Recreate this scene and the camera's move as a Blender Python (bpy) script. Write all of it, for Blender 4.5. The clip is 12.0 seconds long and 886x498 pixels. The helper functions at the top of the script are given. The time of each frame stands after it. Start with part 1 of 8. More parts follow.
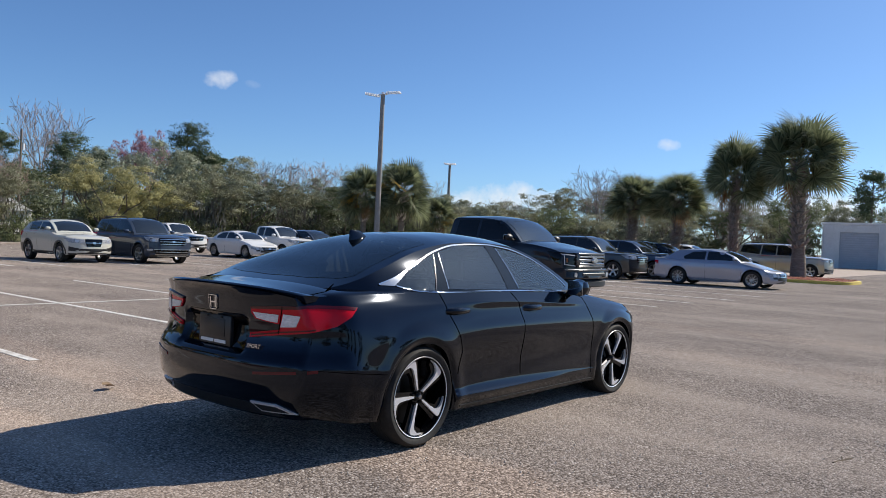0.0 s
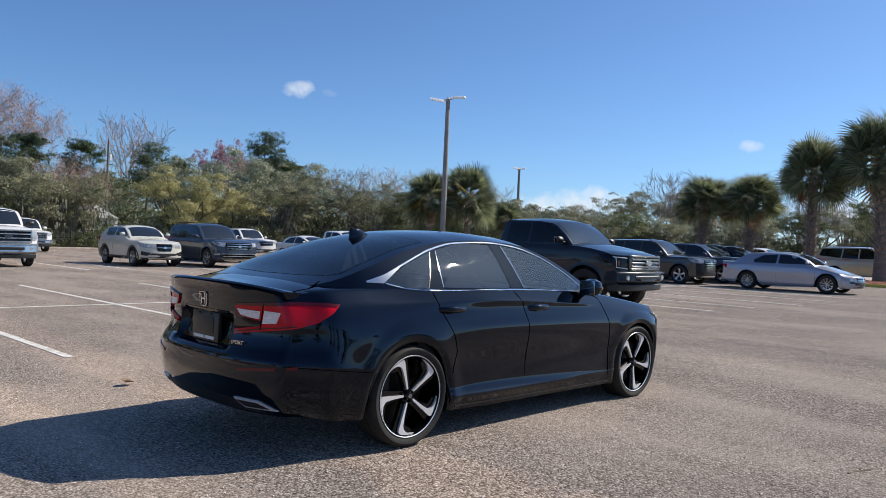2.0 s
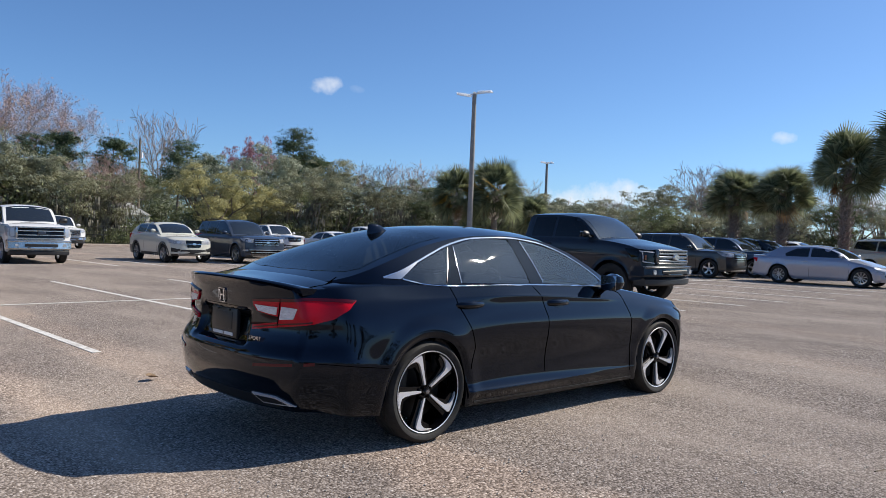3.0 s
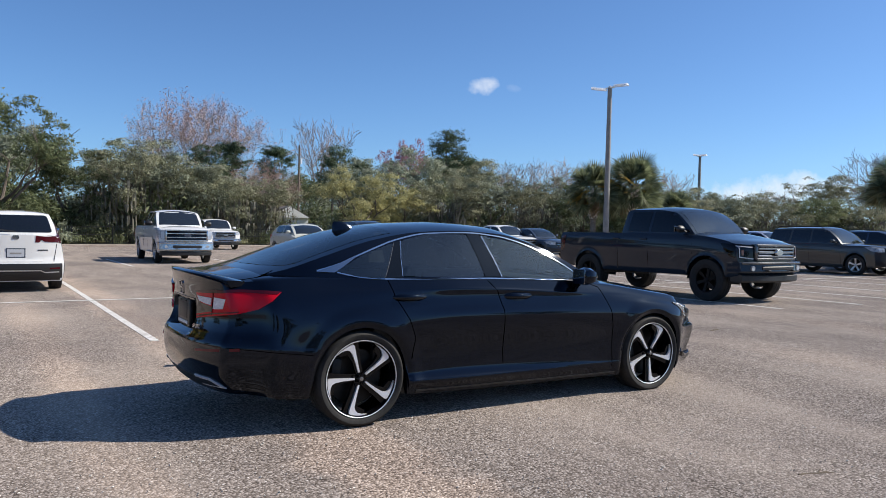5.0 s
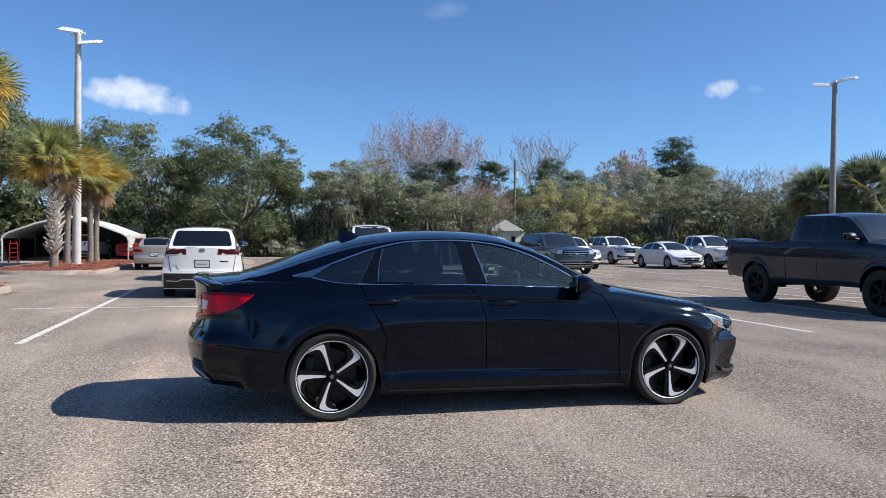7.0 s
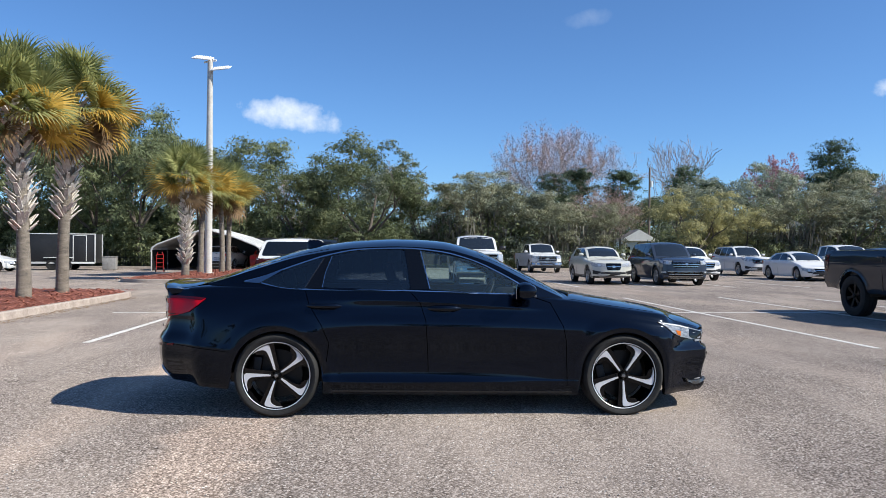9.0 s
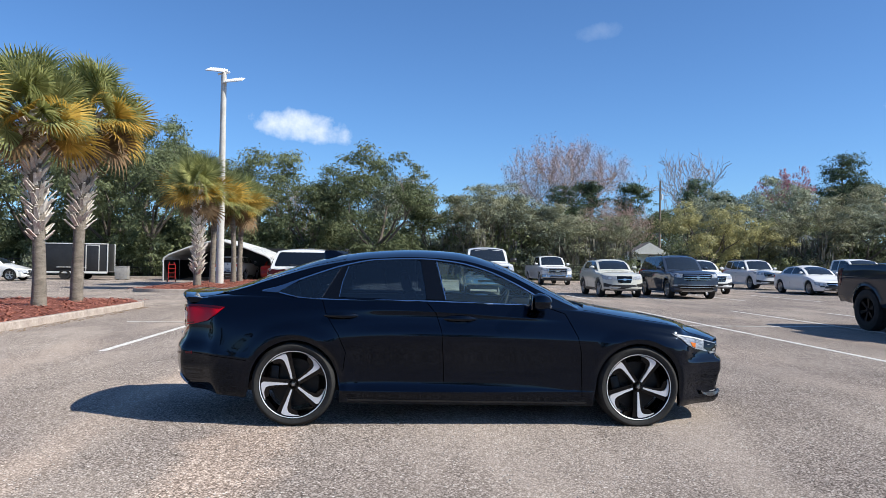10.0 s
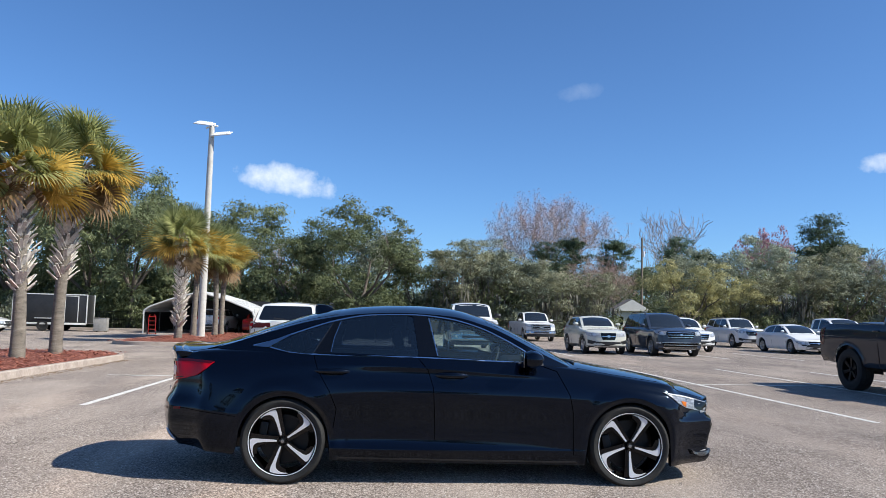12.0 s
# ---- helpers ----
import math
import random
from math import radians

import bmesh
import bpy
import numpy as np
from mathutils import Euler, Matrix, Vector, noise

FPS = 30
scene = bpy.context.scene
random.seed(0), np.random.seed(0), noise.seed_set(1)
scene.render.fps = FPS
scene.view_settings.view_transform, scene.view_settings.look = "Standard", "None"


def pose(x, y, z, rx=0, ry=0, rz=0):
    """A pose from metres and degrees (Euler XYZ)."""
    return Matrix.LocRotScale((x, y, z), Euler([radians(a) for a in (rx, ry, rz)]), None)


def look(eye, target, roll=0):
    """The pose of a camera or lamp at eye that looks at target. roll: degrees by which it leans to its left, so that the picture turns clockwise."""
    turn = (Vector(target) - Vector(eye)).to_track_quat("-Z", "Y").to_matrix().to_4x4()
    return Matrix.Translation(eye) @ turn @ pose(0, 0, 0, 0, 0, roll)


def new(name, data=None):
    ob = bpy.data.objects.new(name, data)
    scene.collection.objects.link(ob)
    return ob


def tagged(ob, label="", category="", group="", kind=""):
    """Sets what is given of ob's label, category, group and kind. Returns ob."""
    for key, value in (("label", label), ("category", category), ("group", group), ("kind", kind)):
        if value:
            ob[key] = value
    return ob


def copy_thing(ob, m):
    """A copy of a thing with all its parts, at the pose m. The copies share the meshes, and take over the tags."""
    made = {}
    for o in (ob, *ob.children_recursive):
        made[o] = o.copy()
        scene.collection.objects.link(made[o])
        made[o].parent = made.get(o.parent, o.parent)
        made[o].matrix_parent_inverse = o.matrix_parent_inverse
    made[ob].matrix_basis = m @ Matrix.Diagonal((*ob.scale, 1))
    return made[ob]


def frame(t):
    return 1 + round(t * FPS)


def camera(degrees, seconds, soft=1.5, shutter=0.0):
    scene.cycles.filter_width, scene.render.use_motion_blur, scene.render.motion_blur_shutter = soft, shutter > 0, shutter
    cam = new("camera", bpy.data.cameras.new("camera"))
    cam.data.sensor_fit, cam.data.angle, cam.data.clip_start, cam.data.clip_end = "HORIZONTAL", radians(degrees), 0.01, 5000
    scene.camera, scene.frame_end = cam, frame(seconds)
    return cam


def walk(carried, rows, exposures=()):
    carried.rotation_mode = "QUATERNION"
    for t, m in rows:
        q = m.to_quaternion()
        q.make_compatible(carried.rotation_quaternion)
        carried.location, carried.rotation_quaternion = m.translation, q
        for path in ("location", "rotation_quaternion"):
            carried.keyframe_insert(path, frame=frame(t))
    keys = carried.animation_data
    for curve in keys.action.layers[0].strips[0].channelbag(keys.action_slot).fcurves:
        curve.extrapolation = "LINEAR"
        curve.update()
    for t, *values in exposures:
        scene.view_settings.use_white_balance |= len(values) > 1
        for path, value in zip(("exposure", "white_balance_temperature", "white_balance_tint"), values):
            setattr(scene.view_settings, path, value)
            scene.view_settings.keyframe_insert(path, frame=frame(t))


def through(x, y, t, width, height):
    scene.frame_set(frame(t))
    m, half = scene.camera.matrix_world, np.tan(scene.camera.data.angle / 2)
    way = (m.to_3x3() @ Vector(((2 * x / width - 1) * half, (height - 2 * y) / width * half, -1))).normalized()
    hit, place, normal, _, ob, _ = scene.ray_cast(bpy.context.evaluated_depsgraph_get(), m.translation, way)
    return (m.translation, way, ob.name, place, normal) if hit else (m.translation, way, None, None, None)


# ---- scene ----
# ---- camera: carried round the sedan at head height ----
cam = camera(60.0, 12.0, soft=0.55)
PATH = [
    (0, (-5.314, -4.181, 1.388), (-3.759, -2.924, 1.364), 2.7),
    (0.5, (-5.151, -4.453, 1.384), (-3.652, -3.129, 1.363), 2.7),
    (1, (-5.003, -4.493, 1.368), (-3.543, -3.127, 1.35), 2.8),
    (1.5, (-4.917, -4.514, 1.357), (-3.478, -3.125, 1.34), 2.6),
    (2, (-4.887, -4.546, 1.359), (-3.46, -3.145, 1.34), 2.5),
    (2.5, (-4.86, -4.552, 1.363), (-3.452, -3.132, 1.337), 2.3),
    (3, (-4.821, -4.583, 1.364), (-3.446, -3.131, 1.329), 2.2),
    (3.2, (-4.787, -4.679, 1.349), (-3.43, -3.21, 1.311), 2.1),
    (4.8, (-3.877, -5.568, 1.386), (-2.782, -3.896, 1.332), 1.5),
    (5, (-3.738, -5.691, 1.387), (-2.688, -3.99, 1.336), 1.4),
    (5.5, (-3.328, -5.939, 1.389), (-2.404, -4.165, 1.342), 1.3),
    (6, (-2.932, -6.249, 1.399), (-2.146, -4.41, 1.358), 1.1),
    (6.5, (-2.493, -6.406, 1.379), (-1.848, -4.513, 1.344), 0.8),
    (7, (-2.076, -6.629, 1.384), (-1.569, -4.695, 1.355), 0.8),
    (7.5, (-1.629, -6.791, 1.366), (-1.245, -4.828, 1.342), 0.8),
    (9.5, (-0.436, -7.138, 1.38), (-0.318, -5.142, 1.386), 0.8),
    (10, (-0.595, -7.15, 1.367), (-0.477, -5.154, 1.393), 1.0),
    (10.5, (-0.666, -7.17, 1.365), (-0.53, -5.176, 1.425), 1.2),
    (11, (-0.67, -7.171, 1.375), (-0.518, -5.18, 1.478), 1.4),
    (11.5, (-0.67, -7.176, 1.381), (-0.511, -5.187, 1.523), 1.6),
    (12, (-0.681, -7.183, 1.378), (-0.522, -5.197, 1.547), 1.6),
]
walk(cam, [(t, look(e, g, r)) for t, e, g, r in PATH], [(0, 0.23, 6650, 10), (3, 0.31, 6640, 10), (5.5, 0.34, 6480, 10), (7.5, 0.40, 6340, 9), (9.5, 0.45, 6250, 8), (12, 0.46, 6230, 8)])

# ---- light: clear winter sky, sun ahead of the parked sedan and to its flank ----
SUN_WAY = Vector((1.05, -0.44, 1.0)).normalized()
SUN_EL = math.asin(SUN_WAY.z)
SUN_AZ = math.atan2(SUN_WAY.x, SUN_WAY.y)
world = bpy.data.worlds.new("sky")
scene.world = world
world.use_nodes = True
wn, wl = world.node_tree.nodes, world.node_tree.links
wn.clear()
w_out = wn.new("ShaderNodeOutputWorld")
w_bg = wn.new("ShaderNodeBackground")
w_sky = wn.new("ShaderNodeTexSky")
w_sky.sky_type = "NISHITA"
w_sky.sun_disc = False
w_sky.sun_elevation = SUN_EL
w_sky.sun_rotation = SUN_AZ
w_sky.air_density, w_sky.dust_density, w_sky.ozone_density = 0.85, 1.1, 3.2
w_sky.altitude = 900.0
w_bg.inputs["Strength"].default_value = 0.096
w_tc = wn.new("ShaderNodeTexCoord")
w_noise = wn.new("ShaderNodeTexNoise")
w_noise.inputs["Scale"].default_value = 26.0
w_noise.inputs["Detail"].default_value = 6.0
w_noise.inputs["Roughness"].default_value = 0.62
wl.new(w_tc.outputs["Generated"], w_noise.inputs["Vector"])


def cloud_mask(yaw, pitch, wide, tall, lean=0.0, strength=1.0):
    """A small fair-weather cloud in the sky, yaw degrees clockwise from +y and pitch degrees up."""
    a, e = radians(yaw), radians(pitch)
    f = Vector((math.sin(a) * math.cos(e), math.cos(a) * math.cos(e), math.sin(e)))
    r = Vector((math.cos(a), -math.sin(a), 0))
    u = r.cross(f)
    r, u = r * math.cos(lean) + u * math.sin(lean), u * math.cos(lean) - r * math.sin(lean)
    parts_ = []
    for axis, size in ((r, wide), (u, tall)):
        d = wn.new("ShaderNodeVectorMath")
        d.operation = "DOT_PRODUCT"
        d.inputs[1].default_value = axis
        wl.new(w_tc.outputs["Generated"], d.inputs[0])
        s = wn.new("ShaderNodeMath")
        s.operation = "SUBTRACT"
        s.inputs[1].default_value = f.dot(axis)
        wl.new(d.outputs["Value"], s.inputs[0])
        q = wn.new("ShaderNodeMath")
        q.operation = "DIVIDE"
        q.inputs[1].default_value = radians(size) / 2
        wl.new(s.outputs[0], q.inputs[0])
        p = wn.new("ShaderNodeMath")
        p.operation = "MULTIPLY"
        wl.new(q.outputs[0], p.inputs[0])
        wl.new(q.outputs[0], p.inputs[1])
        parts_.append(p)
    add = wn.new("ShaderNodeMath")
    add.operation = "ADD"
    wl.new(parts_[0].outputs[0], add.inputs[0])
    wl.new(parts_[1].outputs[0], add.inputs[1])
    front = wn.new("ShaderNodeVectorMath")
    front.operation = "DOT_PRODUCT"
    front.inputs[1].default_value = f
    wl.new(w_tc.outputs["Generated"], front.inputs[0])
    ahead = wn.new("ShaderNodeMath")
    ahead.operation = "GREATER_THAN"
    ahead.inputs[1].default_value = 0.5
    wl.new(front.outputs["Value"], ahead.inputs[0])
    rag = wn.new("ShaderNodeMath")
    rag.operation = "MULTIPLY_ADD"
    rag.inputs[1].default_value = 3.2
    rag.inputs[2].default_value = -0.78
    wl.new(w_noise.outputs["Fac"], rag.inputs[0])
    low = wn.new("ShaderNodeMath")
    low.operation = "SUBTRACT"
    wl.new(rag.outputs[0], low.inputs[0])
    wl.new(add.outputs[0], low.inputs[1])
    gain = wn.new("ShaderNodeMath")
    gain.operation = "MULTIPLY"
    gain.use_clamp = True
    gain.inputs[1].default_value = 0.7
    wl.new(low.outputs[0], gain.inputs[0])
    both = wn.new("ShaderNodeMath")
    both.operation = "MULTIPLY"
    wl.new(gain.outputs[0], both.inputs[0])
    wl.new(ahead.outputs[0], both.inputs[1])
    end = wn.new("ShaderNodeMath")
    end.operation = "MULTIPLY"
    end.inputs[1].default_value = strength
    wl.new(both.outputs[0], end.inputs[0])
    return end


CLOUDS = [
    # yaw, pitch, width, height, lean, strength
    (34.4, 10.6, 2.6, 1.6, 0.0, 0.9),
    (36.6, 10.4, 1.6, 0.8, 0.0, 0.22),
    (-7.2, 9.5, 8.0, 2.5, -0.16, 1.0),
    (14.4, 16.4, 4.2, 1.3, 0.15, 0.13),
    (67.1, 7.5, 1.8, 1.0, 0.0, 0.75),
    (55.5, 3.2, 13.0, 2.5, 0.0, 1.0),
    (76.0, 3.1, 16.0, 2.7, 0.0, 1.05),
]
w_blue = wn.new("ShaderNodeMixRGB")
w_blue.blend_type = "MULTIPLY"
w_blue.inputs["Fac"].default_value = 1.0
w_blue.inputs["Color2"].default_value = (0.735, 0.98, 1.215, 1)
wl.new(w_sky.outputs["Color"], w_blue.inputs["Color1"])
sky_colour = w_blue.outputs["Color"]
for c in CLOUDS:
    m = wn.new("ShaderNodeMixRGB")
    m.inputs["Color2"].default_value = (7.6, 8.0, 8.6, 1)
    wl.new(cloud_mask(*c).outputs[0], m.inputs["Fac"])
    wl.new(sky_colour, m.inputs["Color1"])
    sky_colour = m.outputs["Color"]
wl.new(sky_colour, w_bg.inputs["Color"])
wl.new(w_bg.outputs["Background"], w_out.inputs["Surface"])

sun = new("sun", bpy.data.lights.new("sun", "SUN"))
sun.data.energy = 5.0
sun.data.angle = radians(0.53)
sun.data.color = (1.0, 0.93, 0.82)
sun.matrix_world = look(SUN_WAY * 100, (0, 0, 0))

# ---- materials ----
def material(name, colour, rough=0.6, metal=0.0, spec=0.5, coat=0.0):
    m = bpy.data.materials.new(name)
    m.use_nodes = True
    b = m.node_tree.nodes["Principled BSDF"]
    b.inputs["Base Color"].default_value = (*colour, 1)
    b.inputs["Roughness"].default_value = rough
    b.inputs["Metallic"].default_value = metal
    b.inputs["Specular IOR Level"].default_value = spec
    b.inputs["Coat Weight"].default_value = coat
    b.inputs["Coat Roughness"].default_value = 0.03
    b.inputs["Coat IOR"].default_value = 1.46
    return m


def nodes_of(m):
    t = m.node_tree
    return t.nodes, t.links, t.nodes["Principled BSDF"]


def noise_tex(n, l, scale, detail=4.0, rough=0.6, coords="Object", stretch=(1, 1, 1)):
    tc = n.new("ShaderNodeTexCoord")
    mp = n.new("ShaderNodeMapping")
    mp.inputs["Scale"].default_value = stretch
    tx = n.new("ShaderNodeTexNoise")
    tx.inputs["Scale"].default_value = scale
    tx.inputs["Detail"].default_value = detail
    tx.inputs["Roughness"].default_value = rough
    l.new(tc.outputs[coords], mp.inputs["Vector"])
    l.new(mp.outputs["Vector"], tx.inputs["Vector"])
    return tx


def ramp(n, l, source, stops):
    r = n.new("ShaderNodeValToRGB")
    e = r.color_ramp.elements
    while len(e) < len(stops):
        e.new(0.5)
    for el, (p, c) in zip(e, stops):
        el.position = p
        el.color = (*c, 1)
    l.new(source, r.inputs["Fac"])
    return r


def bump(n, l, b, source, strength, distance):
    k = n.new("ShaderNodeBump")
    k.inputs["Strength"].default_value = strength
    k.inputs["Distance"].default_value = distance
    l.new(source, k.inputs["Height"])
    l.new(k.outputs["Normal"], b.inputs["Normal"])
    return k


def mottled(name, a, c, scale, rough=0.8, relief=0.3, distance=0.01, stretch=(1, 1, 1), fine=6.0, spec=0.3):
    m = material(name, a, rough, spec=spec)
    n, l, b = nodes_of(m)
    big = noise_tex(n, l, scale, stretch=stretch)
    small = noise_tex(n, l, scale * fine, stretch=stretch)
    mix = n.new("ShaderNodeMath")
    mix.operation = "MULTIPLY_ADD"
    mix.inputs[1].default_value = 0.5
    l.new(small.outputs["Fac"], mix.inputs[0])
    half = n.new("ShaderNodeMath")
    half.operation = "MULTIPLY"
    half.inputs[1].default_value = 0.5
    l.new(big.outputs["Fac"], half.inputs[0])
    l.new(half.outputs[0], mix.inputs[2])
    r = ramp(n, l, mix.outputs[0], [(0.35, a), (0.65, c)])
    l.new(r.outputs["Color"], b.inputs["Base Color"])
    bump(n, l, b, small.outputs["Fac"], relief, distance)
    return m


def paint(name, colour, flake=0.0, rough=0.3):
    """Car paint under a clear coat, with a slightly dusty gloss."""
    m = material(name, colour, rough, metal=flake, spec=0.0, coat=1.0)
    n, l, b = nodes_of(m)
    dust_haze = noise_tex(n, l, 3.0, 8.0, 0.7)
    r = ramp(n, l, dust_haze.outputs["Fac"], [(0.3, (0.022,) * 3), (0.75, (0.055,) * 3)])
    l.new(r.outputs["Color"], b.inputs["Coat Roughness"])
    return m


def leaf_material(name, dark, light, through=0.35):
    m = material(name, dark, 0.55, spec=0.25)
    n, l, b = nodes_of(m)
    g = n.new("ShaderNodeNewGeometry")
    oi = n.new("ShaderNodeObjectInfo")
    add = n.new("ShaderNodeMath")
    add.operation = "MULTIPLY_ADD"
    add.inputs[1].default_value = 0.58
    l.new(g.outputs["Random Per Island"], add.inputs[0])
    sc = n.new("ShaderNodeMath")
    sc.operation = "MULTIPLY"
    sc.inputs[1].default_value = 0.42
    l.new(oi.outputs["Random"], sc.inputs[0])
    l.new(sc.outputs[0], add.inputs[2])
    r = ramp(n, l, add.outputs[0], [(0.0, dark), (1.0, light)])
    l.new(r.outputs["Color"], b.inputs["Base Color"])
    tr = n.new("ShaderNodeBsdfTranslucent")
    l.new(r.outputs["Color"], tr.inputs["Color"])
    mx = n.new("ShaderNodeMixShader")
    mx.inputs["Fac"].default_value = through
    l.new(b.outputs["BSDF"], mx.inputs[1])
    l.new(tr.outputs["BSDF"], mx.inputs[2])
    l.new(mx.outputs["Shader"], n["Material Output"].inputs["Surface"])
    return m


def tinted_glass(name, tint, gloss=1.0, dust_haze=0.0, ior=1.85):
    """Thin tinted glass: lets tinted light through, mirrors by Fresnel."""
    m = bpy.data.materials.new(name)
    m.use_nodes = True
    n, l = m.node_tree.nodes, m.node_tree.links
    n.clear()
    out = n.new("ShaderNodeOutputMaterial")
    tr = n.new("ShaderNodeBsdfTransparent")
    tr.inputs["Color"].default_value = (*tint, 1)
    gl = n.new("ShaderNodeBsdfGlossy")
    gl.inputs["Roughness"].default_value = 0.01
    gl.inputs["Color"].default_value = (gloss, gloss, gloss, 1)
    fr = n.new("ShaderNodeFresnel")
    fr.inputs["IOR"].default_value = ior
    mx = n.new("ShaderNodeMixShader")
    l.new(fr.outputs["Fac"], mx.inputs["Fac"])
    l.new(tr.outputs["BSDF"], mx.inputs[1])
    l.new(gl.outputs["BSDF"], mx.inputs[2])
    # teal diffuse share: the sky's reflected haze on the panes, put in as colour
    if dust_haze:
        df = n.new("ShaderNodeBsdfDiffuse")
        df.inputs["Color"].default_value = (0.34, 0.50, 0.52, 1)
        md = n.new("ShaderNodeMixShader")
        md.inputs["Fac"].default_value = dust_haze
        l.new(mx.outputs["Shader"], md.inputs[1])
        l.new(df.outputs["BSDF"], md.inputs[2])
        mx = md
    l.new(mx.outputs["Shader"], out.inputs["Surface"])
    return m


def lot_surface():
    """Old asphalt with washed-out river gravel showing, tan worn patches and darker wheel lanes."""
    m = material("worn_asphalt", (0.2, 0.19, 0.17), 0.95, spec=0.12)
    n, l, b = nodes_of(m)
    b.inputs["Diffuse Roughness"].default_value = 0.35
    tc = n.new("ShaderNodeTexCoord")
    st = n.new("ShaderNodeTexVoronoi")
    st.inputs["Scale"].default_value = 75.0
    l.new(tc.outputs["Object"], st.inputs["Vector"])
    stone = ramp(n, l, st.outputs["Color"], [(0.0, (0.070, 0.056, 0.049)), (0.4, (0.280, 0.242, 0.217)), (0.72, (0.465, 0.408, 0.372)), (0.90, (0.60, 0.545, 0.505)), (1.0, (0.98, 0.95, 0.92))])
    gap = ramp(n, l, st.outputs["Distance"], [(0.35, (1, 1, 1)), (0.8, (0.42, 0.40, 0.38))])
    mul = n.new("ShaderNodeMixRGB")
    mul.blend_type = "MULTIPLY"
    mul.inputs["Fac"].default_value = 1.0
    l.new(stone.outputs["Color"], mul.inputs["Color1"])
    l.new(gap.outputs["Color"], mul.inputs["Color2"])
    big = noise_tex(n, l, 0.35, 5.0, 0.6)
    tan = noise_tex(n, l, 0.8, 4.0, 0.55, stretch=(1.0, 0.3, 1))
    worn = ramp(n, l, big.outputs["Fac"], [(0.35, (0.78, 0.76, 0.75)), (0.65, (1.08, 1.05, 1.0))])
    mul2 = n.new("ShaderNodeMixRGB")
    mul2.blend_type = "MULTIPLY"
    mul2.inputs["Fac"].default_value = 1.0
    l.new(mul.outputs["Color"], mul2.inputs["Color1"])
    l.new(worn.outputs["Color"], mul2.inputs["Color2"])
    tmask = ramp(n, l, tan.outputs["Fac"], [(0.46, (0, 0, 0)), (0.68, (0.44, 0.44, 0.44))])
    mix = n.new("ShaderNodeMixRGB")
    mix.inputs["Color2"].default_value = (0.455, 0.38, 0.318, 1)
    l.new(tmask.outputs["Color"], mix.inputs["Fac"])
    l.new(mul2.outputs["Color"], mix.inputs["Color1"])
    # pale scuffed lanes that run across the bays
    sep = n.new("ShaderNodeSeparateXYZ")
    l.new(tc.outputs["Object"], sep.inputs[0])
    edge = noise_tex(n, l, 1.6, 5.0, 0.6)
    last = mix.outputs["Color"]
    fade = ramp(n, l, noise_tex(n, l, 0.16, 3.0, 0.5).outputs["Fac"], [(0.38, (0.25, 0.25, 0.25)), (0.55, (1.1, 1.1, 1.1))])
    for x0, half, amount in ((-1.70, 0.36, 0.95), (-3.0, 0.22, 0.6), (4.6, 0.45, 0.30), (-5.4, 0.4, 0.30), (7.9, 0.5, 0.3)):
        off = n.new("ShaderNodeMath")
        off.operation = "ADD"
        off.inputs[1].default_value = -x0
        l.new(sep.outputs["X"], off.inputs[0])
        wob = n.new("ShaderNodeMath")
        wob.operation = "MULTIPLY_ADD"
        wob.inputs[1].default_value = 0.75
        l.new(edge.outputs["Fac"], wob.inputs[0])
        l.new(off.outputs[0], wob.inputs[2])
        far = n.new("ShaderNodeMath")
        far.operation = "SUBTRACT"
        far.inputs[1].default_value = 0.375
        l.new(wob.outputs[0], far.inputs[0])
        ab = n.new("ShaderNodeMath")
        ab.operation = "ABSOLUTE"
        l.new(far.outputs[0], ab.inputs[0])
        mr = n.new("ShaderNodeMapRange")
        mr.inputs["From Min"].default_value = half + 0.10
        mr.inputs["From Max"].default_value = half - 0.12
        mr.inputs["To Max"].default_value = amount
        l.new(ab.outputs[0], mr.inputs["Value"])
        lane = n.new("ShaderNodeMixRGB")
        lane.blend_type = "MULTIPLY"
        lane.inputs["Color2"].default_value = (1.33, 1.25, 1.18, 1)
        patchy = n.new("ShaderNodeMath")
        patchy.operation = "MULTIPLY"
        patchy.use_clamp = True
        l.new(mr.outputs["Result"], patchy.inputs[0])
        l.new(fade.outputs["Color"], patchy.inputs[1])
        l.new(patchy.outputs[0], lane.inputs["Fac"])
        l.new(last, lane.inputs["Color1"])
        last = lane.outputs["Color"]
    l.new(last, b.inputs["Base Color"])
    bump(n, l, b, st.outputs["Distance"], 0.55, -0.006)
    return m


def worn_line(name, colour):
    m = material(name, colour, 0.7)
    n, l, b = nodes_of(m)
    t = noise_tex(n, l, 9.0, 8.0, 0.7)
    r = ramp(n, l, t.outputs["Fac"], [(0.34, (0.40, 0.37, 0.33)), (0.54, colour)])
    l.new(r.outputs["Color"], b.inputs["Base Color"])
    bump(n, l, b, t.outputs["Fac"], 0.08, 0.003)
    return m


LOT = lot_surface()
LINE = worn_line("worn_white_paint", (0.66, 0.64, 0.60))
GRASS = mottled("winter_grass", (0.10, 0.085, 0.04), (0.13, 0.14, 0.06), 1.2, 0.9, 0.8, 0.05)
KERB = mottled("kerb_concrete", (0.28, 0.23, 0.19), (0.50, 0.42, 0.36), 3.5, 0.9, 0.7, 0.012)
KERB_YELLOW = mottled("yellow_kerb_paint", (0.55, 0.42, 0.08), (0.65, 0.52, 0.16), 4.0, 0.8, 0.3, 0.004)
MULCH = mottled("red_mulch_bed", (0.15, 0.045, 0.030), (0.34, 0.125, 0.085), 14.0, 0.95, 1.0, 0.03)
